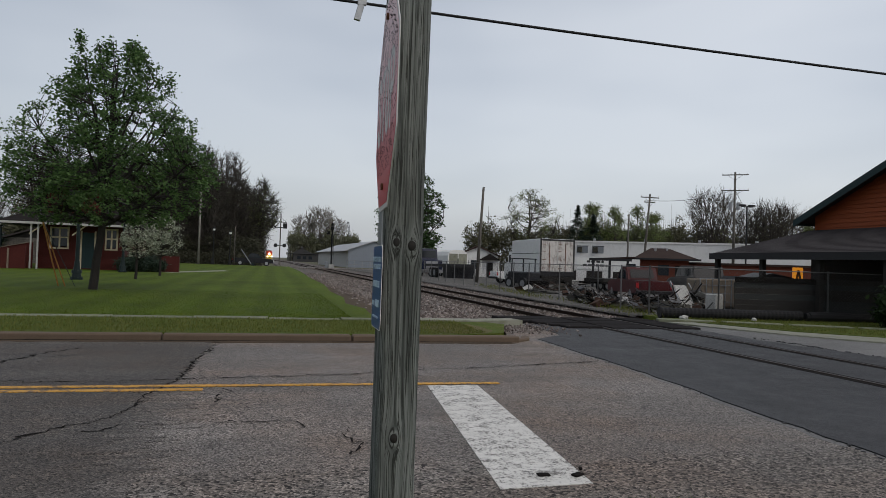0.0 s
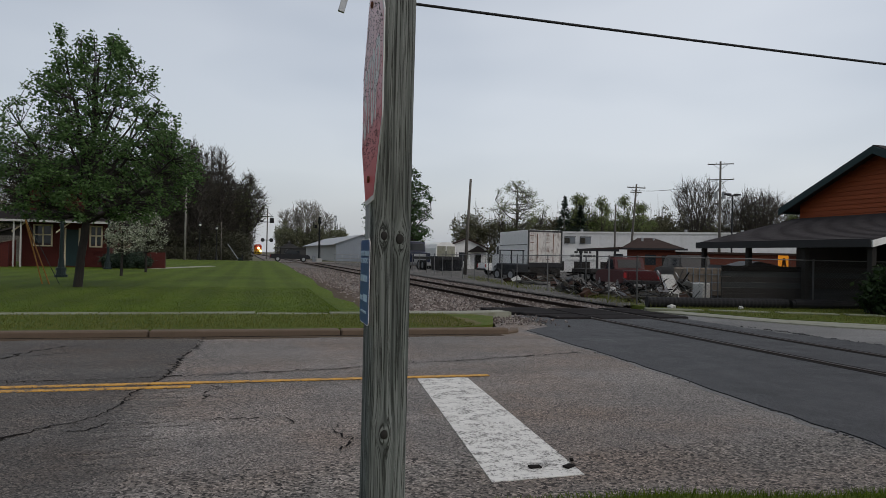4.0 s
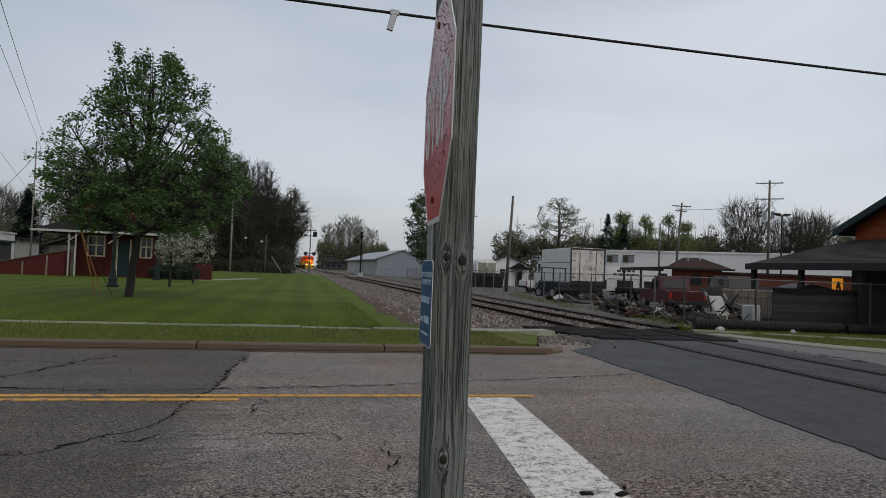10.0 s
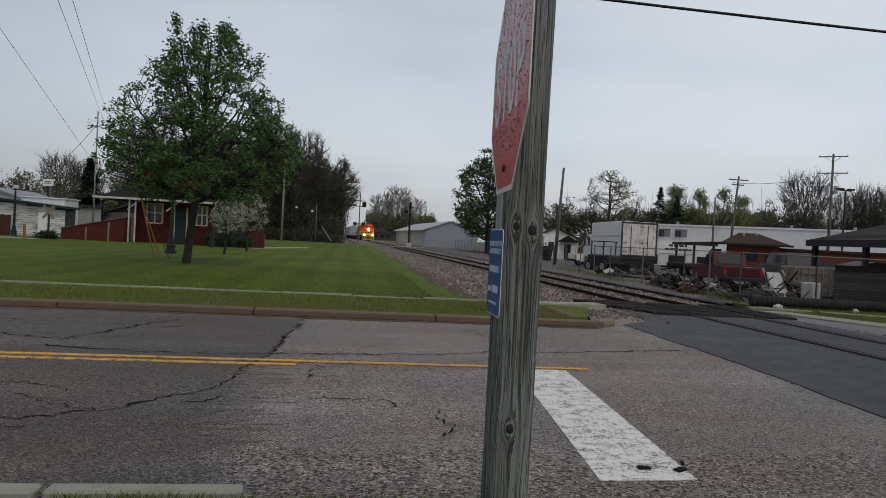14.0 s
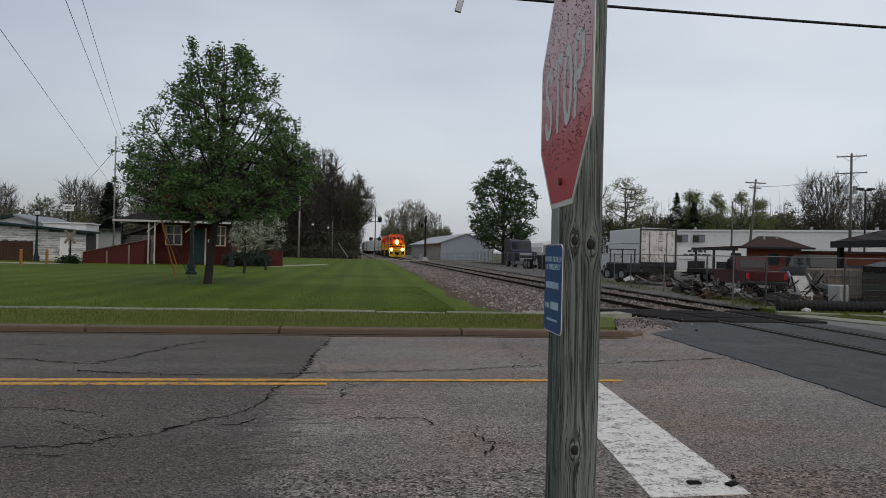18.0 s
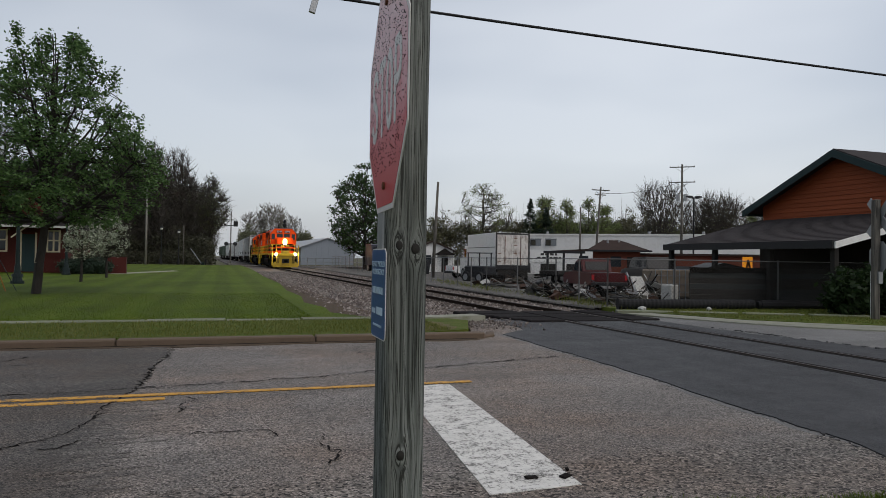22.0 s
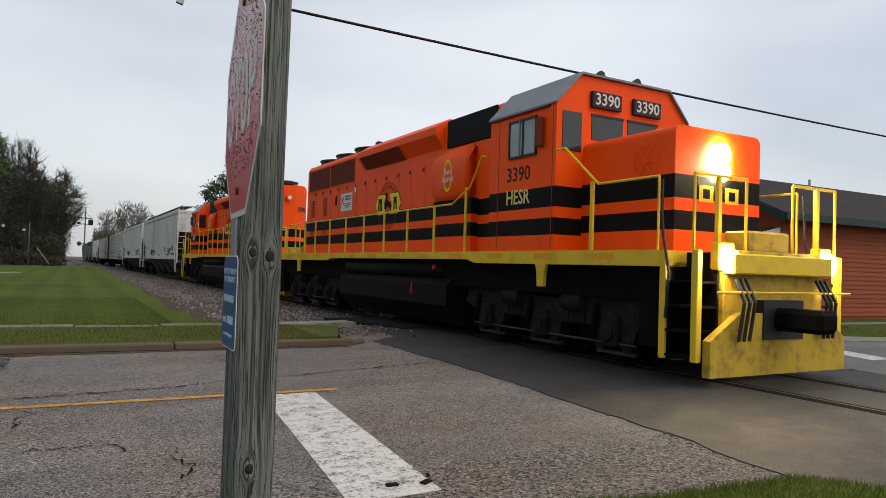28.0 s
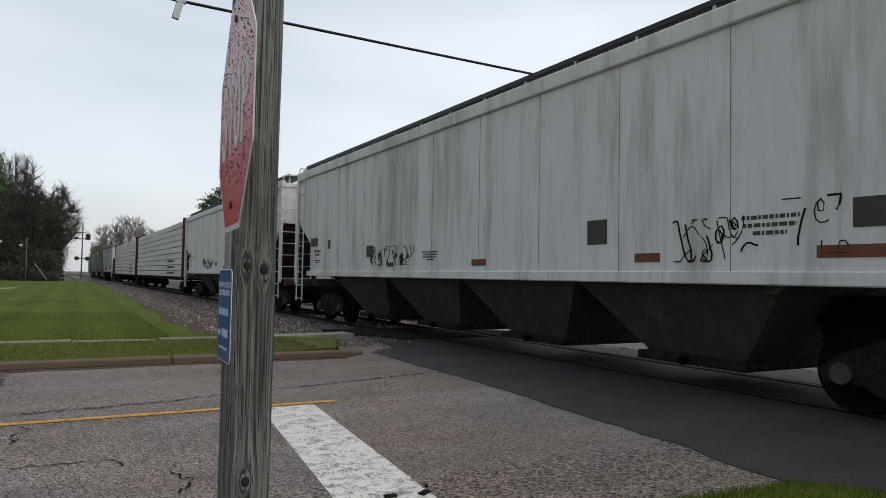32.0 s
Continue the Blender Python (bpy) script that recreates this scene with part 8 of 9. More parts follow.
M["truck_door"] = surf("rust_streaked_white", (0.6, 0.58, 0.55), 0.6, vary=0.12, grain=12, patch=1.6, dirt=(0.10, 0.05, 0.03), dirt_amount=0.95, stretch=(1, 1, 0.45))
bt = thing("box_truck", pose(18.62, 46.0, yard_z(20, 46), 0, 0, -3), "white box truck with dented roll-up doors, standing in the yard", "truck")
part("cargo_box", B(0, 0, 1.15, 2.6, 6.9, 3.62, 0.03), "white", bt)
for x0, x1 in ((0.12, 1.28), (1.33, 2.48)):
    dr = part("rear_door", B(x0, -0.04, 1.3, x1, 0.0, 3.46, 0.01), "truck_door", bt)
    for z in (1.5, 2.1, 2.7, 3.2):
        part("hinge_bar", B(x0 + 0.03, -0.055, z, x0 + 0.3, -0.04, z + 0.04), "rust", dr)
    part("lock_rod", rod([((x0 + x1) / 2, -0.06, 1.15), ((x0 + x1) / 2, -0.06, 3.35)], 0.025, 6), "rust", dr)
for x in (0.0, 2.5):
    part("door_frame", B(x, -0.06, 1.0, x + 0.1, 0.0, 3.62), "seam_grey", bt)
part("door_header", B(0.1, -0.055, 3.47, 2.5, -0.005, 3.6), "seam_grey", bt)
part("rear_sill", B(0.0, -0.1, 0.95, 2.6, 0.1, 1.28, 0.02), "black", bt)
part("underride_guard", B(0.15, -0.06, 0.35, 2.45, 0.05, 0.95), "dark_wood", bt)
part("side_band", B(-0.012, 0.1, 2.55, 0.0, 6.8, 2.59), "seam_grey", bt)
bars("print", bt, pose(-0.012, 3.8, 1.7, 90, 0, -90), (0.5, 0.4), "seam_grey", 0.12, 1.6, 4)
part("chassis", B(0.5, 0.1, 0.6, 1.95, 9.0, 1.15), "under", bt)
bm = bmesh.new()
prism(bm, [(7.0, 0.5), (7.0, 2.75), (8.0, 2.75), (8.35, 1.9), (9.3, 1.75), (9.4, 0.5)], "x", 0.1, 2.35)
ck = part("truck_cab", bm, "white", bt)
part("side_window", B(0.085, 7.5, 1.85, 0.1, 8.1, 2.5), "glass", ck)
for x in (0.25, 2.2):
    for y in (1.5, 8.5):
        wheel(bt, x, y, 0.48, 0.3)

fb = thing("flatbed_trailer", pose(21.9, 44.6, yard_z(22, 46), 0, 0, -62), "low rusty flatbed trailer loaded with boards", "trailer")
part("deck", B(-1.0, 0, 0.55, 1.0, 5.5, 0.68), "under", fb)
part("load", B(-0.85, 0.4, 0.68, 0.8, 4.6, 0.92, 0.02), "dark_wood", fb)
part("drawbar", rod([(0, 0, 0.55), (0, -1.3, 0.45)], 0.05), "under", fb)
for x in (-0.9, 0.9):
    for y in (2.4, 3.2):
        wheel(fb, x, y, 0.34, 0.2)
fork = thing("loader", pose(17.2, 43.4, yard_z(17, 43), 0, 0, 20), "small dark yard loader with a roll cage", "loader")
part("body", B(-0.6, 0, 0.35, 0.6, 2.1, 1.15, 0.08), "car_dark", fork)
for x in (-0.55, 0.5):
    for y in (0.5, 1.7):
        part("cage_post", B(x, y, 1.1, x + 0.06, y + 0.06, 2.0), "black", fork)
part("cage_roof", B(-0.58, 0.45, 2.0, 0.58, 1.8, 2.06), "black", fork)
part("bucket", B(-0.75, -0.7, 0.1, 0.75, -0.1, 0.6, 0.05), "under", fork)
part("arm", rod([(0.5, 1.2, 1.0), (0.55, -0.3, 0.45)], 0.06), "black", fork)
part("arm", rod([(-0.5, 1.2, 1.0), (-0.55, -0.3, 0.45)], 0.06), "black", fork)
for x in (-0.65, 0.65):
    for y in (0.3, 1.7):
        wheel(fork, x, y, 0.38, 0.26)

st = thing("semi_tractor", pose(15.2, 70, yard_z(16, 70), 0, 0, 5), "navy blue semi tractor with a flatbed trailer", "truck")
bm = bmesh.new()
prism(bm, [(0, 0.7), (0, 1.7), (1.6, 1.85), (1.9, 2.9), (4.0, 3.0), (4.0, 0.7)], "x", 0, 2.3)
part("cab", bm, "car_blue", st)
part("grille", B(0.5, -0.03, 0.75, 1.8, 0.0, 1.6), "galv", st)
part("windscreen", B(0.2, 1.6, 2.0, 2.1, 1.7, 2.7), "glass", st)
part("bumper", B(-0.05, -0.2, 0.4, 2.35, 0.0, 0.75), "galv", st)
part("flatbed", B(0.0, -9.0, 1.1, 2.4, -1.0, 1.35), "black", st)
for x in (0.2, 2.1):
    for y in (0.8, 3.2, -3.0, -4.2):
        wheel(st, x, y, 0.5, 0.3)
dmp = thing("dumpster", pose(16.2, 62, yard_z(17, 62), 0, 0, 8), "dark green steel waste skip in the yard", "dumpster")
bm = bmesh.new()
prism(bm, [(0.2, 0.15), (2.4, 0.15), (2.6, 1.5), (0, 1.5)], "y", 0, 2.0)
part("skip", bm, "car_dark", dmp)
for k in range(4):
    part("rib", B(0.2 + k * 0.65, -0.05, 0.3, 0.28 + k * 0.65, 0.0, 1.45), "car_dark", dmp)
trl = thing("camper_trailer", pose(20.1, 78, yard_z(22, 80), 0, 0, 4), "pale camper trailer with a dark window", "trailer")
bm = bmesh.new()
prism(bm, [(0, 0.5), (2.5, 0.5), (2.5, 2.5), (2.3, 2.95), (1.8, 3.2), (0.7, 3.2), (0.2, 2.95), (0, 2.5)], "y", 0, 6)
part("shell", bm, "white", trl)
for x in (0.15, 1.3):
    part("rear_panel", B(x, -0.03, 0.9, x + 1.05, 0.0, 2.75, 0.01), "concrete", trl)
part("window", B(0.4, -0.02, 1.5, 1.8, 0.0, 2.2), "glass", trl)
for x in (0.2, 2.2):
    wheel(trl, x, 3, 0.36, 0.2)

hs = thing("small_house", pose(23.0, 84, yard_z(24, 84), 0, 0, -12), "small white gabled house with a dark roof and porch", "house")
bm = bmesh.new()
prism(bm, [(0, -0.2), (5.0, -0.2), (5.0, 2.7), (2.5, 3.75), (0, 2.7)], "y", 0, 7)
part("wall", bm, "white_siding", hs)
for q in (-1, 1):
    bm = bmesh.new()
    prism(bm, [(2.5, 3.78), (2.5 + q * 2.9, 2.56), (2.5 + q * 2.9, 2.68), (2.5, 3.95)], "y", -0.4, 7.3)
    part("roof", bm, "shingle_brown", hs)
bm = bmesh.new()
prism(bm, [(2.6, 2.15), (5.2, 2.15), (3.9, 2.95)], "y", -1.4, 0.0)
part("porch_roof", bm, "roof_dark", hs)
for x in (2.75, 4.95):
    part("porch_post", B(x, -1.3, -0.2, x + 0.12, -1.18, 2.15), "white", hs)
for x in (0.6, 1.6):
    part("window", B(x, -0.04, 1.0, x + 0.7, 0.0, 2.1), "glass", hs)
part("door", B(3.6, -0.04, -0.1, 4.4, 0.0, 1.95), "dark_wood", hs)

# ---- scrap along the fence ----
pipe = thing("culvert_pipe", pose(0, 0, 0.05), "long black culvert pipe lying on the grass", "pipe")
bm = bmesh.new()
pp = [(10.7, 17.35), (13.0, 17.0), (14.9, 16.8)]
line, rad = [], []
for k in range(140):
    f = k / 139
    line.append(Vector((float(np.interp(f, (0, 0.55, 1), [p[0] for p in pp])), float(np.interp(f, (0, 0.55, 1), [p[1] for p in pp])), 0.14)))
    rad.append(0.15 if k % 4 < 2 else 0.139)
seg = 14
rings = []
for p, r_ in zip(line, rad):
    rings.append([bm.verts.new(p + r_ * Vector((-0.13 * math.cos(q * math.tau / seg), -0.99 * math.cos(q * math.tau / seg), math.sin(q * math.tau / seg)))) for q in range(seg)])
for u, v in zip(rings, rings[1:]):
    for q in range(seg):
        bm.faces.new((u[q], u[(q + 1) % seg], v[(q + 1) % seg], v[q]))
part("tube", bm, "plastic_black", pipe)
part("mouth", tube(bmesh.new(), (10.66, 17.36, 0.14), (10.7, 17.35, 0.14), 0.17, seg=14), "plastic_black", pipe)
p2 = thing("drain_pipe", pose(0, 0, 0.05), "grey drain pipe behind the grass edge", "pipe")
part("tube", rod([(15.0, 16.75, 0.12), (18.8, 16.35, 0.12)], 0.12, 10), "plastic_black", p2)
part("sleeve", rod([(15.1, 16.74, 0.13), (16.4, 16.6, 0.13)], 0.14, 10), "plastic_black", p2)




def lump(name, m, r, material, label, category, seed, squash=0.8):
    bm = bmesh.new()
    bmesh.ops.create_icosphere(bm, subdivisions=2, radius=r)
    for v in bm.verts:
        v.co *= 1 + 0.35 * noise.noise(v.co * (2.2 / r) + Vector((seed, 0, 0)))
        v.co.z = max(v.co.z * squash, -r * 0.5)
    o = part(name, bm, material)
    o.matrix_world = m
    return tagged(o, label, category)


lump("white_sack", pose(10.95, 16.6, 0.1), 0.11, "dull_white", "crumpled white plastic sack by the pipe", "sack", 1)
lump("white_sack", pose(13.1, 16.5, 0.085), 0.075, "dull_white", "small white plastic sack on the grass", "sack", 2)
tote = thing("tank_crate", pose(14.15, 20.6, 0.06, 0, 0, -8), "tan water tote crate with a steel cage and lid", "crate")
part("tank", B(0.03, 0.03, 0.12, 1.62, 1.05, 1.08, 0.05), "tan", tote)
for k in range(8):
    x = 0.02 + k * 0.225
    part("cage_bar", B(x, -0.02, 0.05, x + 0.018, 0.015, 1.1), "galv_dull", tote)
for z in (0.3, 0.58, 0.86, 1.08):
    part("cage_rail", B(0, -0.025, z, 1.64, 0.01, z + 0.018), "galv_dull", tote)
part("pallet", B(0, 0, 0, 1.64, 1.1, 0.12), "dark_wood", tote)
wb_ = thing("work_bench", pose(15.6, 20.8, 0.06), "dark cluttered bench under a tarpaulin", "bench")
part("top", B(0, 0, 0.75, 3.0, 1.2, 0.85, 0.02), "dark_wood", wb_)
for x in (0.05, 2.85):
    for y in (0.05, 1.05):
        part("leg", B(x, y, 0, x + 0.1, y + 0.1, 0.75), "dark_wood", wb_)
bm = bmesh.new()
prism(bm, [(0.1, 0.85), (2.9, 0.85), (2.6, 1.2), (1.7, 1.35), (0.9, 1.15), (0.4, 1.2)], "y", 0.1, 1.1)
part("tarpaulin", bm, "black", wb_)
lad = thing("step_ladder", pose(14.2, 17.9, 0.06, 0, 0, 12), "pale aluminium step ladder standing behind the fence", "ladder")
for s in (-1, 1):
    part("stile", rod([(s * 0.22, 0, 0), (0, 0.02, 0.55)], 0.018, 5), "galv", lad)
part("rung", rod([(-0.12, 0, 0.22), (0.12, 0, 0.22)], 0.014, 5), "galv", lad)

rnd = random.Random(77)


def scrap_heap(x, y, sx, sy, n, label, mats, hmax=0.8, pale=0):
    """Tangled bars, wires, sheets and boards leaning on one another; a few pale pieces on top."""
    t = thing("scrap_heap", pose(x, y, yard_z(x, y) + 0.02), label, "scrap heap", "scrap heaps")
    for k in range(n):
        m_ = rnd.choice(mats) if k >= pale else "dull_white"
        px, py = rnd.gauss(0, sx * 0.42), rnd.gauss(0, sy * 0.42)
        top = hmax * math.exp(-0.5 * ((px / sx) ** 2 + (py / sy) ** 2) * 2.2)
        pz = rnd.uniform(0.03, max(0.06, top))
        kind = rnd.random()
        bm = bmesh.new()
        mm = pose(px, py, pz, rnd.uniform(-35, 35), rnd.uniform(-40, 40), rnd.uniform(0, 180))
        if kind < 0.35:
            l = rnd.uniform(0.2, 0.8)
            box(bm, -l, -0.018, -0.01, l, 0.018, 0.01, 0, mm)
            nm = "bar"
        elif kind < 0.55:
            a, b = rnd.uniform(0.12, 0.4), rnd.uniform(0.08, 0.25)
            box(bm, -a, -b, -0.008, a, b, 0.008, 0.003, mm)
            nm = "sheet"
        elif kind < 0.72:
            l = rnd.uniform(0.25, 0.75)
            tube(bm, (-l, 0, 0), (l, 0, 0), rnd.uniform(0.008, 0.022), seg=6)
            bmesh.ops.transform(bm, matrix=mm, verts=bm.verts)
            nm = "pipe"
        elif kind < 0.93:
            # a bent loop of wire
            r_, a0 = rnd.uniform(0.12, 0.35), rnd.uniform(0, 6)
            pts = [Vector((r_ * math.cos(a0 + q * 0.7), r_ * math.sin(a0 + q * 0.7), rnd.gauss(0, 0.06))) for q in range(rnd.randint(4, 9))]
            swept(bm, pts, 0.008, 4)
            bmesh.ops.transform(bm, matrix=mm, verts=bm.verts)
            nm = "wire"
        else:
            a = rnd.uniform(0.07, 0.15)
            box(bm, -a * 1.4, -a, -a, a * 1.4, a, a, 0.02, mm)
            nm = "block"
        part(nm, bm, m_, t)
    base = bmesh.new()
    bmesh.ops.create_icosphere(base, subdivisions=3, radius=1)
    for v in base.verts:
        q = 1 + 0.45 * noise.noise(v.co * 3.1 + Vector((x, y, 0)))
        v.co = Vector((v.co.x * sx * 0.7 * q, v.co.y * sy * 0.7 * q, max(-0.1, v.co.z * hmax * 0.6 * q)))
    part("rubble", base, "grime", t)


DARK = ("rust_dark", "under", "grime", "dark_wood", "black", "fence_steel", "under", "rust_dark")
scrap_heap(12.4, 19.7, 1.3, 0.8, 60, "tangled heap of scrap metal and wire", DARK, 0.5, 3)
scrap_heap(13.5, 20.1, 0.6, 0.6, 45, "pale panels and bent wire among dark scrap", DARK + ("tan",), 0.7, 4)
scrap_heap(11.9, 22.0, 0.7, 1.1, 50, "low scrap frames beside the fence", DARK, 0.3, 2)
scrap_heap(12.3, 25.6, 0.9, 1.0, 40, "heap of dark timbers and twisted metal by the fence", DARK, 0.62, 2)
scrap_heap(11.8, 23.9, 0.6, 0.9, 40, "low pile of boards and white sheeting", DARK, 0.4, 6)
scrap_heap(14.6, 23.6, 2.0, 0.7, 45, "dark flat trailer frame piled with scrap", DARK, 0.4, 2)
scrap_heap(13.4, 33.0, 0.9, 2.2, 40, "long low pile of dark timber along the fence", DARK, 0.3, 3)
scrap_heap(19.6, 44.2, 1.3, 0.8, 34, "dark machinery scrap under the truck tail", DARK, 0.7, 0)
scrap_heap(17.2, 19.2, 1.6, 0.8, 45, "dark machinery parts behind the screen", DARK, 1.0, 1)
fridge = thing("old_appliance", pose(13.75, 19.2, 0.06, 0, 0, 20), "upright white appliance casing among scrap", "appliance")
part("casing", B(-0.2, -0.2, 0, 0.2, 0.2, 0.62, 0.03), "dull_white", fridge)
mat_ = thing("old_door", pose(13.2, 19.6, 0.1, -32, 0, 18), "white door leaning on the scrap", "door")
part("panel", B(-0.3, -0.02, 0, 0.3, 0.02, 0.95, 0.008), "dull_white", mat_)
part("frame", B(-0.4, -0.03, -0.03, -0.35, 0.03, 1.1), "galv", mat_)

# ---- depot and its surroundings ----
dep = thing("depot", pose(-14.9, 50.5, 0.08), "small red depot house with a wide dark porch roof", "house")
part("wall", B(0, 0, -0.3, 5.3, 8, 2.95), "brick", dep, "red boarded wall")
for k in range(20):
    part("batten", B(0.02, -0.02, 0.05 + k * 0.075, 5.28, 0.0, 0.11 + k * 0.075), "brick", dep)
bm = bmesh.new()
vs = [bm.verts.new(p) for p in ((-2.2, -1.8, 2.95), (5.9, -1.8, 2.95), (5.9, 9.8, 2.95), (-2.2, 9.8, 2.95), (1.2, 3.6, 4.9), (3.6, 3.6, 4.9))]
for f in ((0, 1, 5, 4), (1, 2, 5), (2, 3, 4, 5), (3, 0, 4), (0, 3, 2, 1)):
    bm.faces.new([vs[i] for i in f])
rf = part("roof", bm, "roof_dark", dep, "dark hipped shingle roof with wide eaves")
part("fascia", B(-2.22, -1.86, 2.88, 5.92, -1.78, 3.02), "dull_white", rf)
part("fascia", B(-2.26, -1.8, 2.88, -2.18, 9.8, 3.02), "dull_white", rf)
bm = bmesh.new()
prism(bm, [(0.3, 3.2), (3.8, 3.2), (3.8, 5.0), (2.05, 6.5), (0.3, 5.0)], "y", 0.4, 6)
gb = part("gable", bm, "brick", dep, "dull red front gable")
for s in (-1, 1):
    bm = bmesh.new()
    prism(bm, [(2.05, 6.52), (2.05 + s * 2.1, 4.72), (2.05 + s * 2.1, 4.88), (2.05, 6.7)], "y", 0.1, 6)
    part("roof", bm, "roof_dark", gb)
part("gable_window", B(1.65, 0.37, 4.3, 2.45, 0.41, 5.3), "glass", gb)


def sash(x0, x1, z0, z1):
    w = part("window", B(x0, -0.02, z0, x1, 0.01, z1), "glass", dep, "cream-framed sash window")
    for x in (x0 - 0.1, (x0 + x1) / 2 - 0.04, x1):
        part("frame", B(x, -0.06, z0 - 0.1, x + 0.1, 0.0, z1 + 0.1), "cream", w)
    for z in (z0 - 0.1, (z0 + z1) / 2, z1):
        part("frame", B(x0, -0.05, z, x1, 0.0, z + 0.09), "cream", w)


sash(0.8, 1.75, 1.45, 2.7)
sash(4.15, 4.75, 1.45, 2.7)
dr = part("door", B(2.65, -0.03, 0.1, 3.4, 0.0, 2.5), "green_trim", dep, "dark green door")
for x in (2.55, 3.4):
    part("frame", B(x, -0.06, 0.0, x + 0.1, 0.0, 2.6), "cream", dr)
part("notice", B(3.6, -0.04, 1.6, 3.82, 0.0, 1.82), "white", dep)
for x in (0.02, 0.42, 5.5):
    part("porch_post", B(x, -1.7, -0.3, x + 0.085, -1.61, 2.95), "dull_white", dep)
for x in (-0.1, 2.4):
    bm = bmesh.new()
    prism(bm, [(x, 2.2), (x + 0.9, 2.95), (x + 0.8, 2.95), (x, 2.3)], "y", -1.5, -1.4)
    part("bracket", bm, "cream", dep)
bench = thing("bench", pose(-9.9, 49.6, 0.08), "dark wooden bench under the depot eaves", "bench")
part("seat", B(0, 0, 0.42, 1.6, 0.45, 0.47), "dark_wood", bench)
part("backrest", B(0, 0.42, 0.5, 1.6, 0.47, 0.95), "dark_wood", bench)
for x in (0.05, 1.45):
    part("leg", B(x, 0.02, -0.05, x + 0.1, 0.42, 0.42), "dark_wood", bench)
rmp = thing("access_ramp", pose(-19.35, 49.6, 0.06), "red boarded access ramp with a pale handrail", "ramp")
bm = bmesh.new()
prism(bm, [(0, -0.3), (4.4, -0.3), (4.4, 1.75), (0, 0.75)], "y", 0, 0.15)
part("side_wall", bm, "brick", rmp)
bm = bmesh.new()
prism(bm, [(0, 0.75), (4.4, 1.75), (4.4, 1.79), (0, 0.79)], "y", -0.06, 0.2)
part("handrail", bm, "tan", rmp)
bm = bmesh.new()
prism(bm, [(0.6, -0.3), (4.4, -0.3), (4.4, 1.5), (0.6, 0.5)], "y", -1.3, -1.15)
part("side_wall", bm, "brick", rmp)
for x in (2.0, 3.4):
    part("baluster", B(x, -1.36, -0.2, x + 0.09, -1.28, 0.3 + x * 0.3), "tan", rmp)
hedge = [(-8.6, 48.4), (-7.7, 48.8)]
for k, (x, y) in enumerate(hedge):
    bush(pose(x, y, 0.08), 1.1, 0.9, 1.3, 60 + k, 2600, "dark clipped shrub beside the depot", "needle")
path = slab("depot_path", [(-6.3, 48), (-3.2, 58), (-3.8, 60), (-7.2, 49)], -0.2, 0.125, "concrete", "pale curved path beside the depot", "path")
part_wall = thing("planter_wall", pose(-7.2, 49.5, 0.08), "low red brick planter wall", "wall")
part("wall", B(0, 0, -0.3, 1.2, 0.4, 1.1), "brick", part_wall)

M["worn_siding"] = surf("peeling_white_siding", (0.6, 0.6, 0.58), 0.8, vary=0.12, grain=10, patch=1.1, dirt=(0.06, 0.058, 0.052), dirt_amount=1.0, stretch=(0.5, 1, 1.6), per_object=0.15)
wb = thing("white_building", pose(0, 0, 0.05), "long white building with peeling siding and sloped green roof", "building")
bm = bmesh.new()
prism(bm, [(-29, -0.3), (-20.12, -0.3), (-20.12, 2.12), (-29, 2.9)], "y", 52.1, 54)
# wall behind is coloured black to paint the shadow between the lap boards
part("front_wall", bm, "seam_grey", wb)
for k in range(17):
    z = 0.02 + k * 0.165
    x1 = min(-20.1, -20.1 - (z + 0.16 - 2.1) * 8.88 / 0.78) if z + 0.16 > 2.1 else -20.1
    for x0, x2 in ((-29.0, min(-25.2, x1)), (-25.19, min(-22.0, x1)), (-21.99, x1)):
        if x2 > x0 + 0.2:
            bm = bmesh.new()
            prism(bm, [(52.1, z), (52.045, z), (52.085, z + 0.15), (52.1, z + 0.15)], "x", x0, x2)
            part("lap_board", bm, "worn_siding", wb)
bm = bmesh.new()
prism(bm, [(-29.3, 2.9), (-19.9, 2.1), (-19.9, 2.24), (-29.3, 3.04)], "y", 51.6, 54.2)
part("roof", bm, "green_trim", wb, "dark green sloped roof")
part("parapet_wall", B(-23.9, 54.05, -0.3, -20.9, 56.6, 2.82), "white_siding", wb)
part("coping", B(-24.0, 53.95, 2.82, -20.8, 56.7, 2.9), "white", wb)
bm = bmesh.new()
prism(bm, [(-30.5, -0.3), (-24.0, -0.3), (-24.0, 2.55), (-26.75, 3.3), (-30.5, 2.3)], "y", 56, 63)
part("gable_wall", bm, "white_siding", wb)
for q, (xe, ze) in ((1, (-23.8, 2.45)), (-1, (-30.8, 2.2))):
    bm = bmesh.new()
    prism(bm, [(-26.75, 3.34), (xe, ze), (xe, ze + 0.14), (-26.75, 3.5)], "y", 55.6, 63.2)
    part("gable_roof", bm, "galv_dull" if q > 0 else "green_trim", wb)
part("door", B(-21.85, 52.02, 0, -21.3, 52.06, 1.75), "white", wb)
fn = thing("board_fence", pose(0, 0, 0.05), "brown upright board fence before the white building", "fence", "fences")
for k in range(26):
    part("board", B(-28.6 + 0.205 * k, 51.2, -0.1, -28.4 + 0.205 * k, 51.23, 1.43 + 0.02 * ((k * 7) % 3), 0.004), "rust_dark", fn)
for z in (0.4, 1.15):
    part("fence_rail", B(-28.6, 51.23, z, -23.3, 51.3, z + 0.09), "rust_dark", fn)
ann = thing("annex", pose(-22.0, 57.2, 0.05), "small grey-white annex with a dark flat roof", "building")
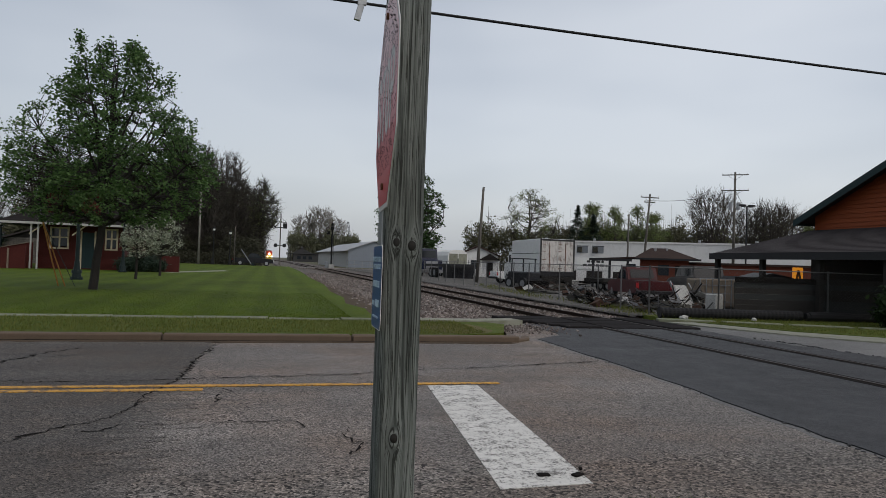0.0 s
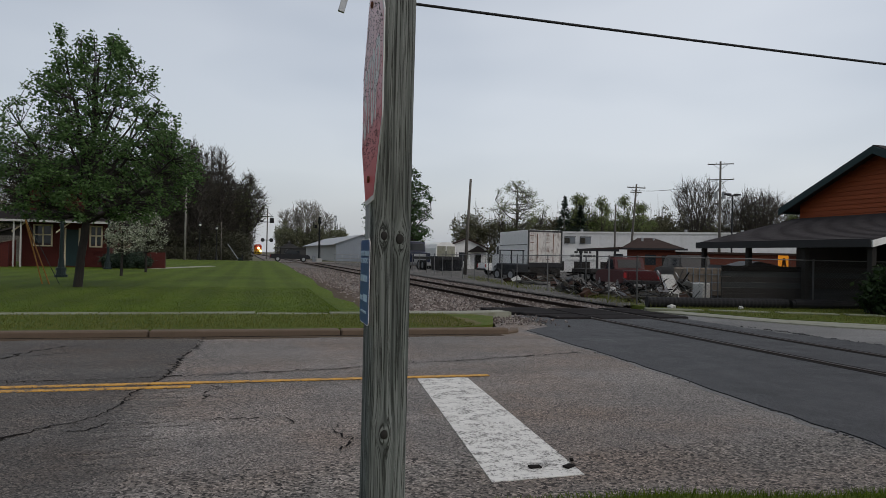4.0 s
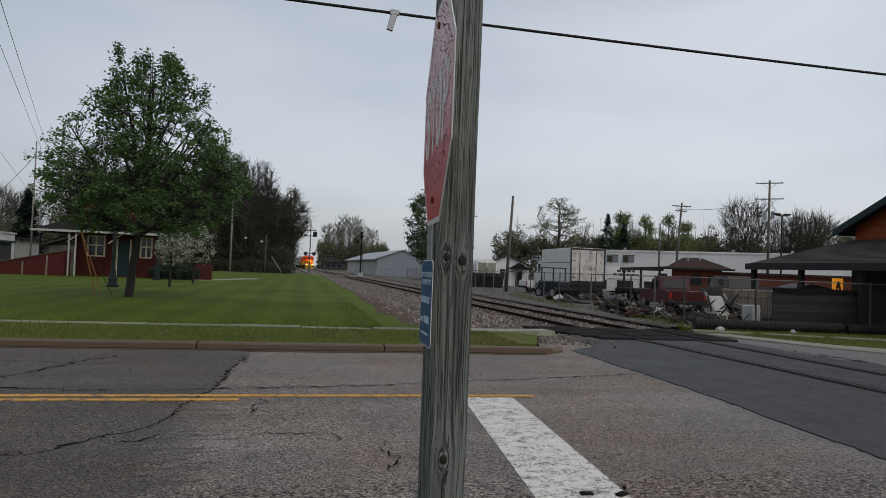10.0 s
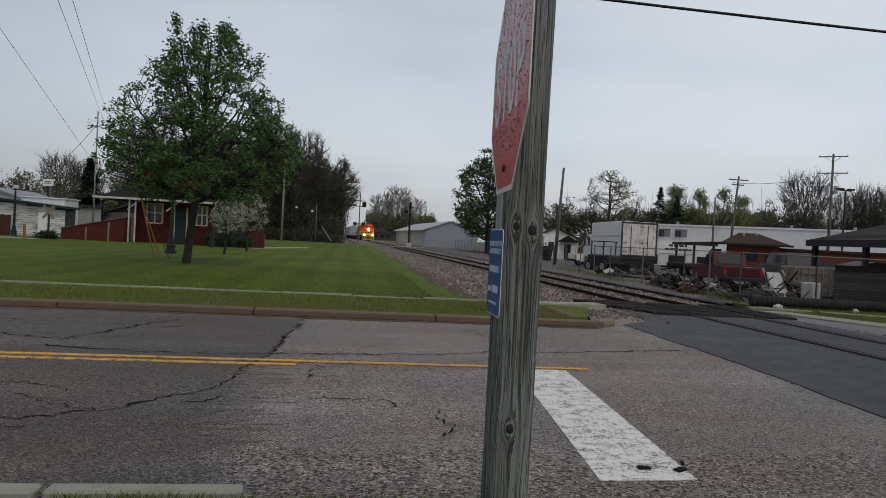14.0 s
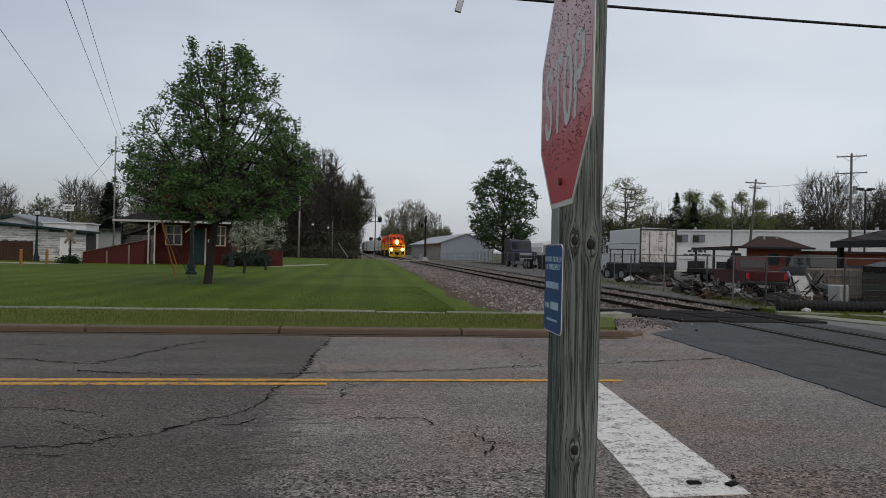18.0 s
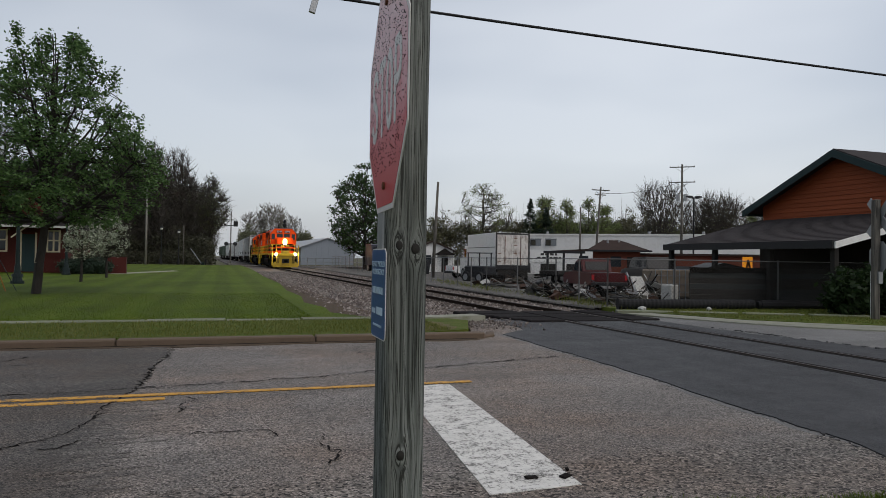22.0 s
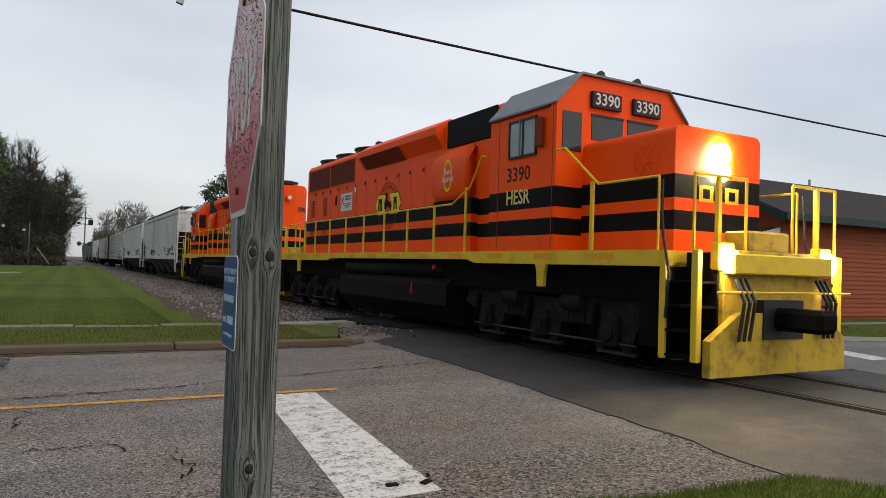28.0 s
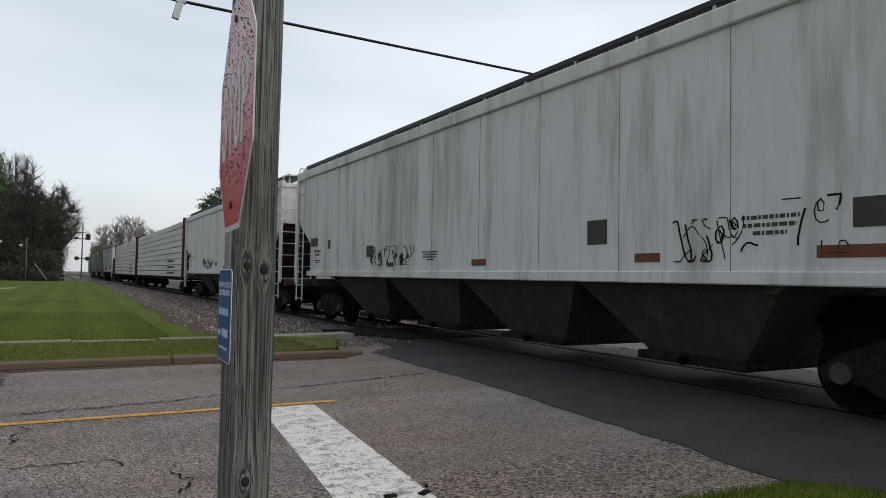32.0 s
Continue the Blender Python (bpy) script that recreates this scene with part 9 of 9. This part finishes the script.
part("wall", B(-0.6, 0, -0.3, 1.2, 4, 2.45), "dull_white", ann)
part("roof", B(-0.8, -0.3, 2.45, 1.5, 4.3, 2.58), "shingle", ann)
wn_ = part("window", B(0.5, -0.03, 0.9, 0.85, 0.0, 1.9), "glass", ann)
part("frame", B(0.42, -0.05, 0.82, 0.93, -0.02, 0.9), "green_trim", wn_)
old = thing("board_shed", pose(-19.9, 66, 0.0), "old dark board shed with a low gable behind the depot", "shed")
bm = bmesh.new()
prism(bm, [(-2.2, -0.3), (3.2, -0.3), (3.2, 2.3), (0.6, 3.15), (-2.2, 2.2)], "y", 0, 5)
part("wall", bm, "dark_wood", old)
for k in range(13):
    z = 0.1 + 0.17 * k
    bm = bmesh.new()
    prism(bm, [(0, z), (-0.05, z), (-0.015, z + 0.16), (0, z + 0.16)], "x", -2.2, 3.2)
    part("lap_board", bm, "pole", old)
for (xa, za), (xb, zb) in (((0.6, 3.17), (-2.6, 2.08)), ((0.6, 3.17), (3.6, 2.19))):
    bm = bmesh.new()
    prism(bm, [(xa, za), (xb, zb), (xb, zb + 0.13), (xa, za + 0.14)], "y", -0.4, 5.3)
    part("roof", bm, "shingle", old)
bill = thing("roadside_sign", pose(-27, 66, 0.0), "white square roadside sign on a pole", "sign")
part("pole", tube(bmesh.new(), (0, 0, -0.3), (0, 0, 4.6), 0.09, seg=8), "black", bill)
part("board", B(-0.42, -0.1, 4.3, 0.42, 0.1, 4.9, 0.02), "white", bill)
bars("print", bill, pose(0, -0.11, 4.65, 90, 0, 0), (0.6, 0.5), "seam_grey", 0.1, 1.6, 3)
for x, y in ((-19.1, 40.6), (-19.2, 43.95)):
    bo = thing("bollard", pose(x, y, 0.05), "orange marker bollard beside the drive", "bollard", "bollards")
    part("tube", tube(bmesh.new(), (0, 0, -0.1), (0, 0, 0.92), 0.085, 0.08, 10), "yellow_flex", bo)
    part("cap", tube(bmesh.new(), (0, 0, 0.92), (0, 0, 0.97), 0.09, 0.03, 10), "yellow_flex", bo)
slab("side_drive", [(-60, 44.2), (-19, 44.2), (-18.2, 46.6), (-60, 46.6)], -0.2, 0.125, "concrete", "pale concrete drive in front of the white building", "road")
relic = thing("crossbuck_sign", pose(-18.95, 46.6, 0.06), "old tan wooden crossbuck on a dark post in a planting bed", "crossing sign")
part("post", tube(bmesh.new(), (0, 0, -0.1), (0, 0, 1.75), 0.07, 0.06, 8), "dark_wood", relic)
for a, q in ((52, -0.075), (-52, -0.1)):
    part("blade", B(-0.52, q, -0.08, 0.52, q + 0.022, 0.08, 0.004, pose(0, 0, 1.75, 0, a, 0)), "tan", relic)
bush(pose(-18.8, 46.2, 0.06), 0.7, 0.5, 0.55, 33, 1200, "low shrub at the foot of the old crossbuck")

# ---- yard buildings and distance ----
shed = thing("steel_shed", pose(15.75, 145, 0, 0, 0, 2.6), "pale grey steel shed with a low gable roof", "shed")
bm = bmesh.new()
prism(bm, [(0, -0.3), (11, -0.3), (11, 3.4), (5.5, 5.3), (0, 3.4)], "y", 0, 0.15)
part("gable_wall", bm, "grey_steel", shed)
for x in (0, 10.85):
    part("side_wall", B(x, 0.16, -0.3, x + 0.15, 55, 3.38), "dull_white", shed, "white-painted long wall")
for k in range(22):
    x = 0.2 + k * 0.5
    part("rib", B(x, -0.05, 0, x + 0.06, 0.0, 3.35 + 1.9 * (1 - abs(x - 5.5) / 5.5)), "grey_steel", shed)
for xe in (-0.9, 11.9):
    bm = bmesh.new()
    prism(bm, [(5.5, 5.32), (5.5, 5.46), (xe, 3.2), (xe, 3.06)], "y", -0.4, 55.4)
    part("roof", bm, "pale_roof", shed)
lows = thing("low_shed", pose(6.7, 300, -0.3), "low blackened shed with a hipped roof beside the rails", "shed")
part("body", B(2.6, 0, -1.0, 14.8, 7, 3.3), "shed_black", lows)
part("roof", B(-0.1, -0.5, 3.3, 15.2, 7.4, 3.65, 0.05), "shed_black", lows)
for x in (0.2, 1.3):
    part("porch_post", B(x, 0, -1.0, x + 0.25, 0.25, 3.3), "shed_black", lows)
bm = bmesh.new()
prism(bm, [(2.4, 3.65), (10.4, 3.65), (7.4, 5.3), (5.0, 5.3)], "y", 0.5, 6)
part("hip_roof", bm, "shed_black", lows)
part("cupola", B(5.6, 2.2, 5.2, 6.8, 3.6, 6.0, 0.05), "shed_black", lows)
part("cupola_roof", tube(bmesh.new(), (6.2, 2.9, 6.0), (6.2, 2.9, 6.6), 1.1, 0.1, 4), "shed_black", lows)
for x in (4.2, 6.6, 9.0):
    part("window", B(x, -0.06, 1.1, x + 1.5, 0.0, 2.4), "glass", lows)
crane = thing("crane_boom", pose(37.9, 330, 0), "distant lattice crane boom", "crane")
for q in (-0.45, 0.45):
    part("chord", rod([(q * 1.3, 0, 0), (-2.6 + q * 0.7, 0, 18.9)], 0.13, 5), "galv_dull", crane)
for k in range(14):
    f, g = k / 14, (k + 1) / 14
    q = 0.55 if k % 2 else -0.55
    part("lacing", rod([(-2.6 * f + q, 0, 18.9 * f), (-2.6 * g - q, 0, 18.9 * g)], 0.08, 4), "galv_dull", crane)
part("tip", B(-3.1, -0.3, 18.6, -2.1, 0.3, 19.3, 0.1), "galv_dull", crane)

lw = thing("warehouse", pose(47, 104, 0, 0, 0, -37), "long white warehouse with a flat parapet roof", "warehouse")
wh = part("wall", B(-6, 0, -0.3, 62, 20, 5.5), "white_siding", lw)
for k in range(43):
    x = -5.8 + k * 1.58
    part("panel_seam", B(x, -0.04, 0, x + 0.07, 0.0, 5.5), "white_siding", wh)
part("parapet", B(-6.3, -0.15, 5.45, 62.3, 0.1, 5.7), "white", lw)
for k in range(8):
    part("roof_vent", tube(bmesh.new(), (-4 + k * 8, 1.2, 5.4), (-4 + k * 8, 1.2, 6.15), 0.22, seg=8), "galv", lw)
for x in (1.5, 4.0):
    wu = part("window", B(x, -0.06, 3.75, x + 1.7, 0.0, 4.85), "galv_dull", lw)
    part("frame", B(x - 0.08, -0.1, 4.82, x + 1.78, -0.02, 4.92), "seam_grey", wu)
    part("frame", B(x - 0.08, -0.1, 3.7, x - 0.0, -0.02, 4.92), "seam_grey", wu)
    part("shutter", B(x + 0.1, -0.5, 3.85, x + 0.8, -0.06, 4.7, 0.03), "grime", wu)
lf = thing("lumber_office", pose(37.1, 76.4, 0, 0, 0, -28), "low white office front with a lettered sign board", "building")
part("wall", B(-4, 0, -0.3, 8, 6, 2.6), "white_siding", lf)
sb = part("sign_board", B(-1.2, -0.1, 1.2, 2.6, -0.02, 2.35), "white", lf, "white company sign board with dark print")
bars("print", sb, pose(0.9, -0.11, 2.0, 90, 0, 0), (2.0, 2.9), "seam_grey", 0.26, 1.7, 5)
part("window", B(4.5, -0.03, 0.8, 5.6, 0.0, 2.0), "glass", lf)
for k in range(3):
    part("pallet", B(-3 + 3 * k, -3, -0.1, -1.2 + 3 * k, -1.8, 1.0), "dark_wood", lf)

bh = thing("brick_office", pose(31.4, 53, -0.27, 0, 0, -30), "low brick office with a brown hipped roof and an open canopy", "building")
bw = part("wall", B(-0.7, 0.5, -0.1, 3.3, 7, 2.62), "brick_orange", bh)


def hip(x0, y0, x1, y1, z0, rx0, rx1, ry, z1):
    bm = bmesh.new()
    vs = [bm.verts.new(p) for p in ((x0, y0, z0), (x1, y0, z0), (x1, y1, z0), (x0, y1, z0), (rx0, ry, z1), (rx1, ry, z1))]
    for f in ((0, 1, 5, 4), (1, 2, 5), (2, 3, 4, 5), (3, 0, 4), (0, 3, 2, 1)):
        bm.faces.new([vs[i] for i in f])
    return bm


br = part("roof", hip(-1.3, -0.1, 4.2, 7.6, 2.6, 0.2, 1.7, 3.6, 3.62), "shingle_brown", bh)
part("fascia", B(-1.35, -0.16, 2.5, 4.25, -0.1, 2.66), "black", br)
bm = bmesh.new()
prism(bm, [(-4.9, 2.34), (-1.1, 2.6), (-1.1, 2.72), (-4.9, 2.48)], "y", -0.6, 6)
cn = part("canopy", bm, "shingle_brown", bh, "low dark canopy roof")
part("fascia", B(-4.95, -0.66, 2.3, -1.36, -0.6, 2.5), "black", cn)
for x in (-4.7, -3.3, -1.8):
    part("canopy_post", B(x, -0.5, -0.1, x + 0.2, -0.3, 2.4), "black", bh)
ax_ = part("annex", B(3.3, 1.0, -0.1, 15, 6, 2.25), "brick_orange", bh, "low brick annex with a dark flat roof")
part("roof", B(3.28, 0.7, 2.25, 15.3, 6.2, 2.42), "shingle_brown", ax_)
part("window", B(0.8, 0.46, 1.2, 1.7, 0.5, 2.1), "glass", bw)
part("door", B(2.2, 0.46, 0, 3.0, 0.5, 2.05), "dark_wood", bw)
for x, y in ((0.6, 2.6), (1.6, 2.9)):
    part("roof_vent", tube(bmesh.new(), (x, y, 3.0), (x, y, 3.62), 0.1, seg=8), "galv", br)
ss = thing("stop_sign", pose(47.5, 60.2, 0, 0, 0, -38), "distant red stop sign on a steel post", "stop sign")
part("post", tube(bmesh.new(), (0, 0, -0.3), (0, 0, 2.2), 0.04, seg=6), "galv", ss)
bm = bmesh.new()
prism(bm, [(x, z + 1.68) for x, z in oct8], "y", -0.06, -0.045)
part("plate", bm, "red", ss)


# ---- grass blades near the street ----
def blades(name, n, seed, spot, h0, h1, w, material, label):
    """Upright bent blades, three points each, joined in one sheet of stuff."""
    rnd = np.random.default_rng(seed)
    vv, ff = [], []
    for k in range(n):
        x, y, z = spot(rnd)
        a, h = rnd.uniform(0, 6.283), rnd.uniform(h0, h1)
        lean = rnd.uniform(0.1, 0.55) * h
        c, s = math.cos(a), math.sin(a)
        ww = w * rnd.uniform(0.6, 1.3)
        i = len(vv)
        vv += [(x - s * ww, y + c * ww, z), (x + s * ww, y - c * ww, z), (x + c * lean * 0.4, y + s * lean * 0.4, z + h * 0.62), (x + c * lean, y + s * lean, z + h)]
        ff += [(i, i + 1, i + 2), (i, i + 2, i + 3)]
    return tagged(quad_mesh(name, vv, ff, material), label, "grass", "", "stuff")


def near_spot(r):
    x = r.uniform(-1.5, 4.86)
    edge = float(np.interp(x, (-1.5, -0.4, 1.2, 2.35, 3.13, 3.87, 4.4, 4.6, 4.86), (3.66, 3.62, 3.6, 3.56, 3.34, 3.3, 3.27, 3.12, 2.7)))
    return x, edge + 0.01 - 1.5 * r.random() ** 1.4, 0.025


def strip_spot(r):
    x = 3.9 - 20 * r.random() ** 1.25
    lim = float(np.interp(x, (-20, 3.3, 4.3, 4.6), (11.86, 11.86, 12.3, 13.2)))
    return x, lim + (14.5 - lim) * r.random(), 0.1


def lawn_spot(r):
    x = 1.75 - 19 * r.random() ** 1.3
    return x, 15.03 + 10 * r.random() ** 1.6, 0.105


def east_spot(r):
    x = r.uniform(11.2, 20.0)
    lo = float(np.interp(x, (11.2, 12, 13, 14, 15.7, 18.6, 20), (15.6, 13.9, 13.0, 12.3, 11.1, 9.85, 9.7)))
    return x, lo + (17.0 - lo) * r.random(), 0.045


M["blade"] = leaf_mat("grass_blade", (0.042, 0.075, 0.006), (0.125, 0.175, 0.016), 0.6)
M["blade_dry"] = leaf_mat("grass_blade_mixed", (0.06, 0.09, 0.012), (0.19, 0.185, 0.05), 0.7)
blades("grass_blades", 30000, 1, near_spot, 0.02, 0.06, 0.0028, "blade", "green grass blades along the near street edge")
blades("grass_blades", 26000, 2, strip_spot, 0.03, 0.075, 0.006, "blade_dry", "mixed green and dry grass on the kerb strip")
blades("grass_blades", 30000, 3, lawn_spot, 0.02, 0.05, 0.007, "blade", "short mown blades of the lawn")
blades("grass_blades", 14000, 4, east_spot, 0.03, 0.08, 0.007, "blade_dry", "grass blades before the fence")


def weed_spot(r):
    q = r.integers(0, 9)
    cx, cy = ((10.9, 19), (11.4, 21.5), (11.6, 24.5), (11.3, 28), (11.7, 31), (12.1, 36), (12.8, 40), (12.0, 33.5), (11.6, 20.5))[q]
    return cx + r.normal(0, 0.35), cy + r.normal(0, 0.9), 0.04


blades("weeds", 1600, 5, weed_spot, 0.05, 0.2, 0.008, "blade_dry", "tall weeds along the fence foot")


# ---- what moves ----
# distance of the leading end plate along the rails, by time
RUN = [(0, 392), (3, 350.8), (6, 308.6), (9.5, 258), (13, 207.1), (15, 178.4), (17, 150.2), (19, 122.6), (20.5, 102.1), (22, 81.8), (23.5, 61.9), (25, 42.6), (26.5, 24.1), (28, 6.3), (29.5, -11.25), (31, -28.85), (32, -40.6)]
ORDER = [(lead, 0.0, False), (trail, 21.2, True), (h1, 42.4, False), (h2, 64.7, False), (b1, 87.0, False), (b2, 116.0, False), (h3, 146.0, False), (h4, 168.4, False), (h5, 187.4, False), (h6, 206.4, False)]


def distance(t):
    """The run between the rows, as the wheels need it."""
    for (a, p), (b, q) in zip(RUN, RUN[1:]):
        if t <= b:
            return p + (q - p) * (t - a) / (b - a)
    return RUN[-1][1]


def motions():
    for ob, back, turned in ORDER:
        rows = []
        for t, s in RUN:
            y = s + back
            turn = math.degrees(math.atan2(bend(y) - bend(y + 18), 18))
            m = TRACK @ pose(bend(y), y, 0, 0, 0, turn) @ (pose(0, 19.7, 0, 0, 0, 180) if turned else pose(0, 0, 0))
            rows.append((t, m))
        walk(ob, rows)
    # the pickup crosses the far street from the west
    walk(passing, [(t, pose(x, 100.5, 0.03, 0, 0, 90)) for t, x in ((0, 0.4), (1, 0.5), (2, 0.65), (2.8, 2.6), (4.6, 9.9), (6, 17), (9, 34), (12, 58), (15, 85), (32, 118))])
    turned_cars = {trail.name}
    for w, y, r in WHEELS:
        if w.parent.name in (lead.name, trail.name, h1.name):
            sign = -1 if w.parent.name in turned_cars else 1
            rows = []
            for k in range(0, 961):
                a = sign * math.degrees((392 - distance(k / 30)) / r)
                rows.append((k / 30, pose(0, y, r + 0.02, a % 360, 0, 0)))
            walk(w, rows)


motions()
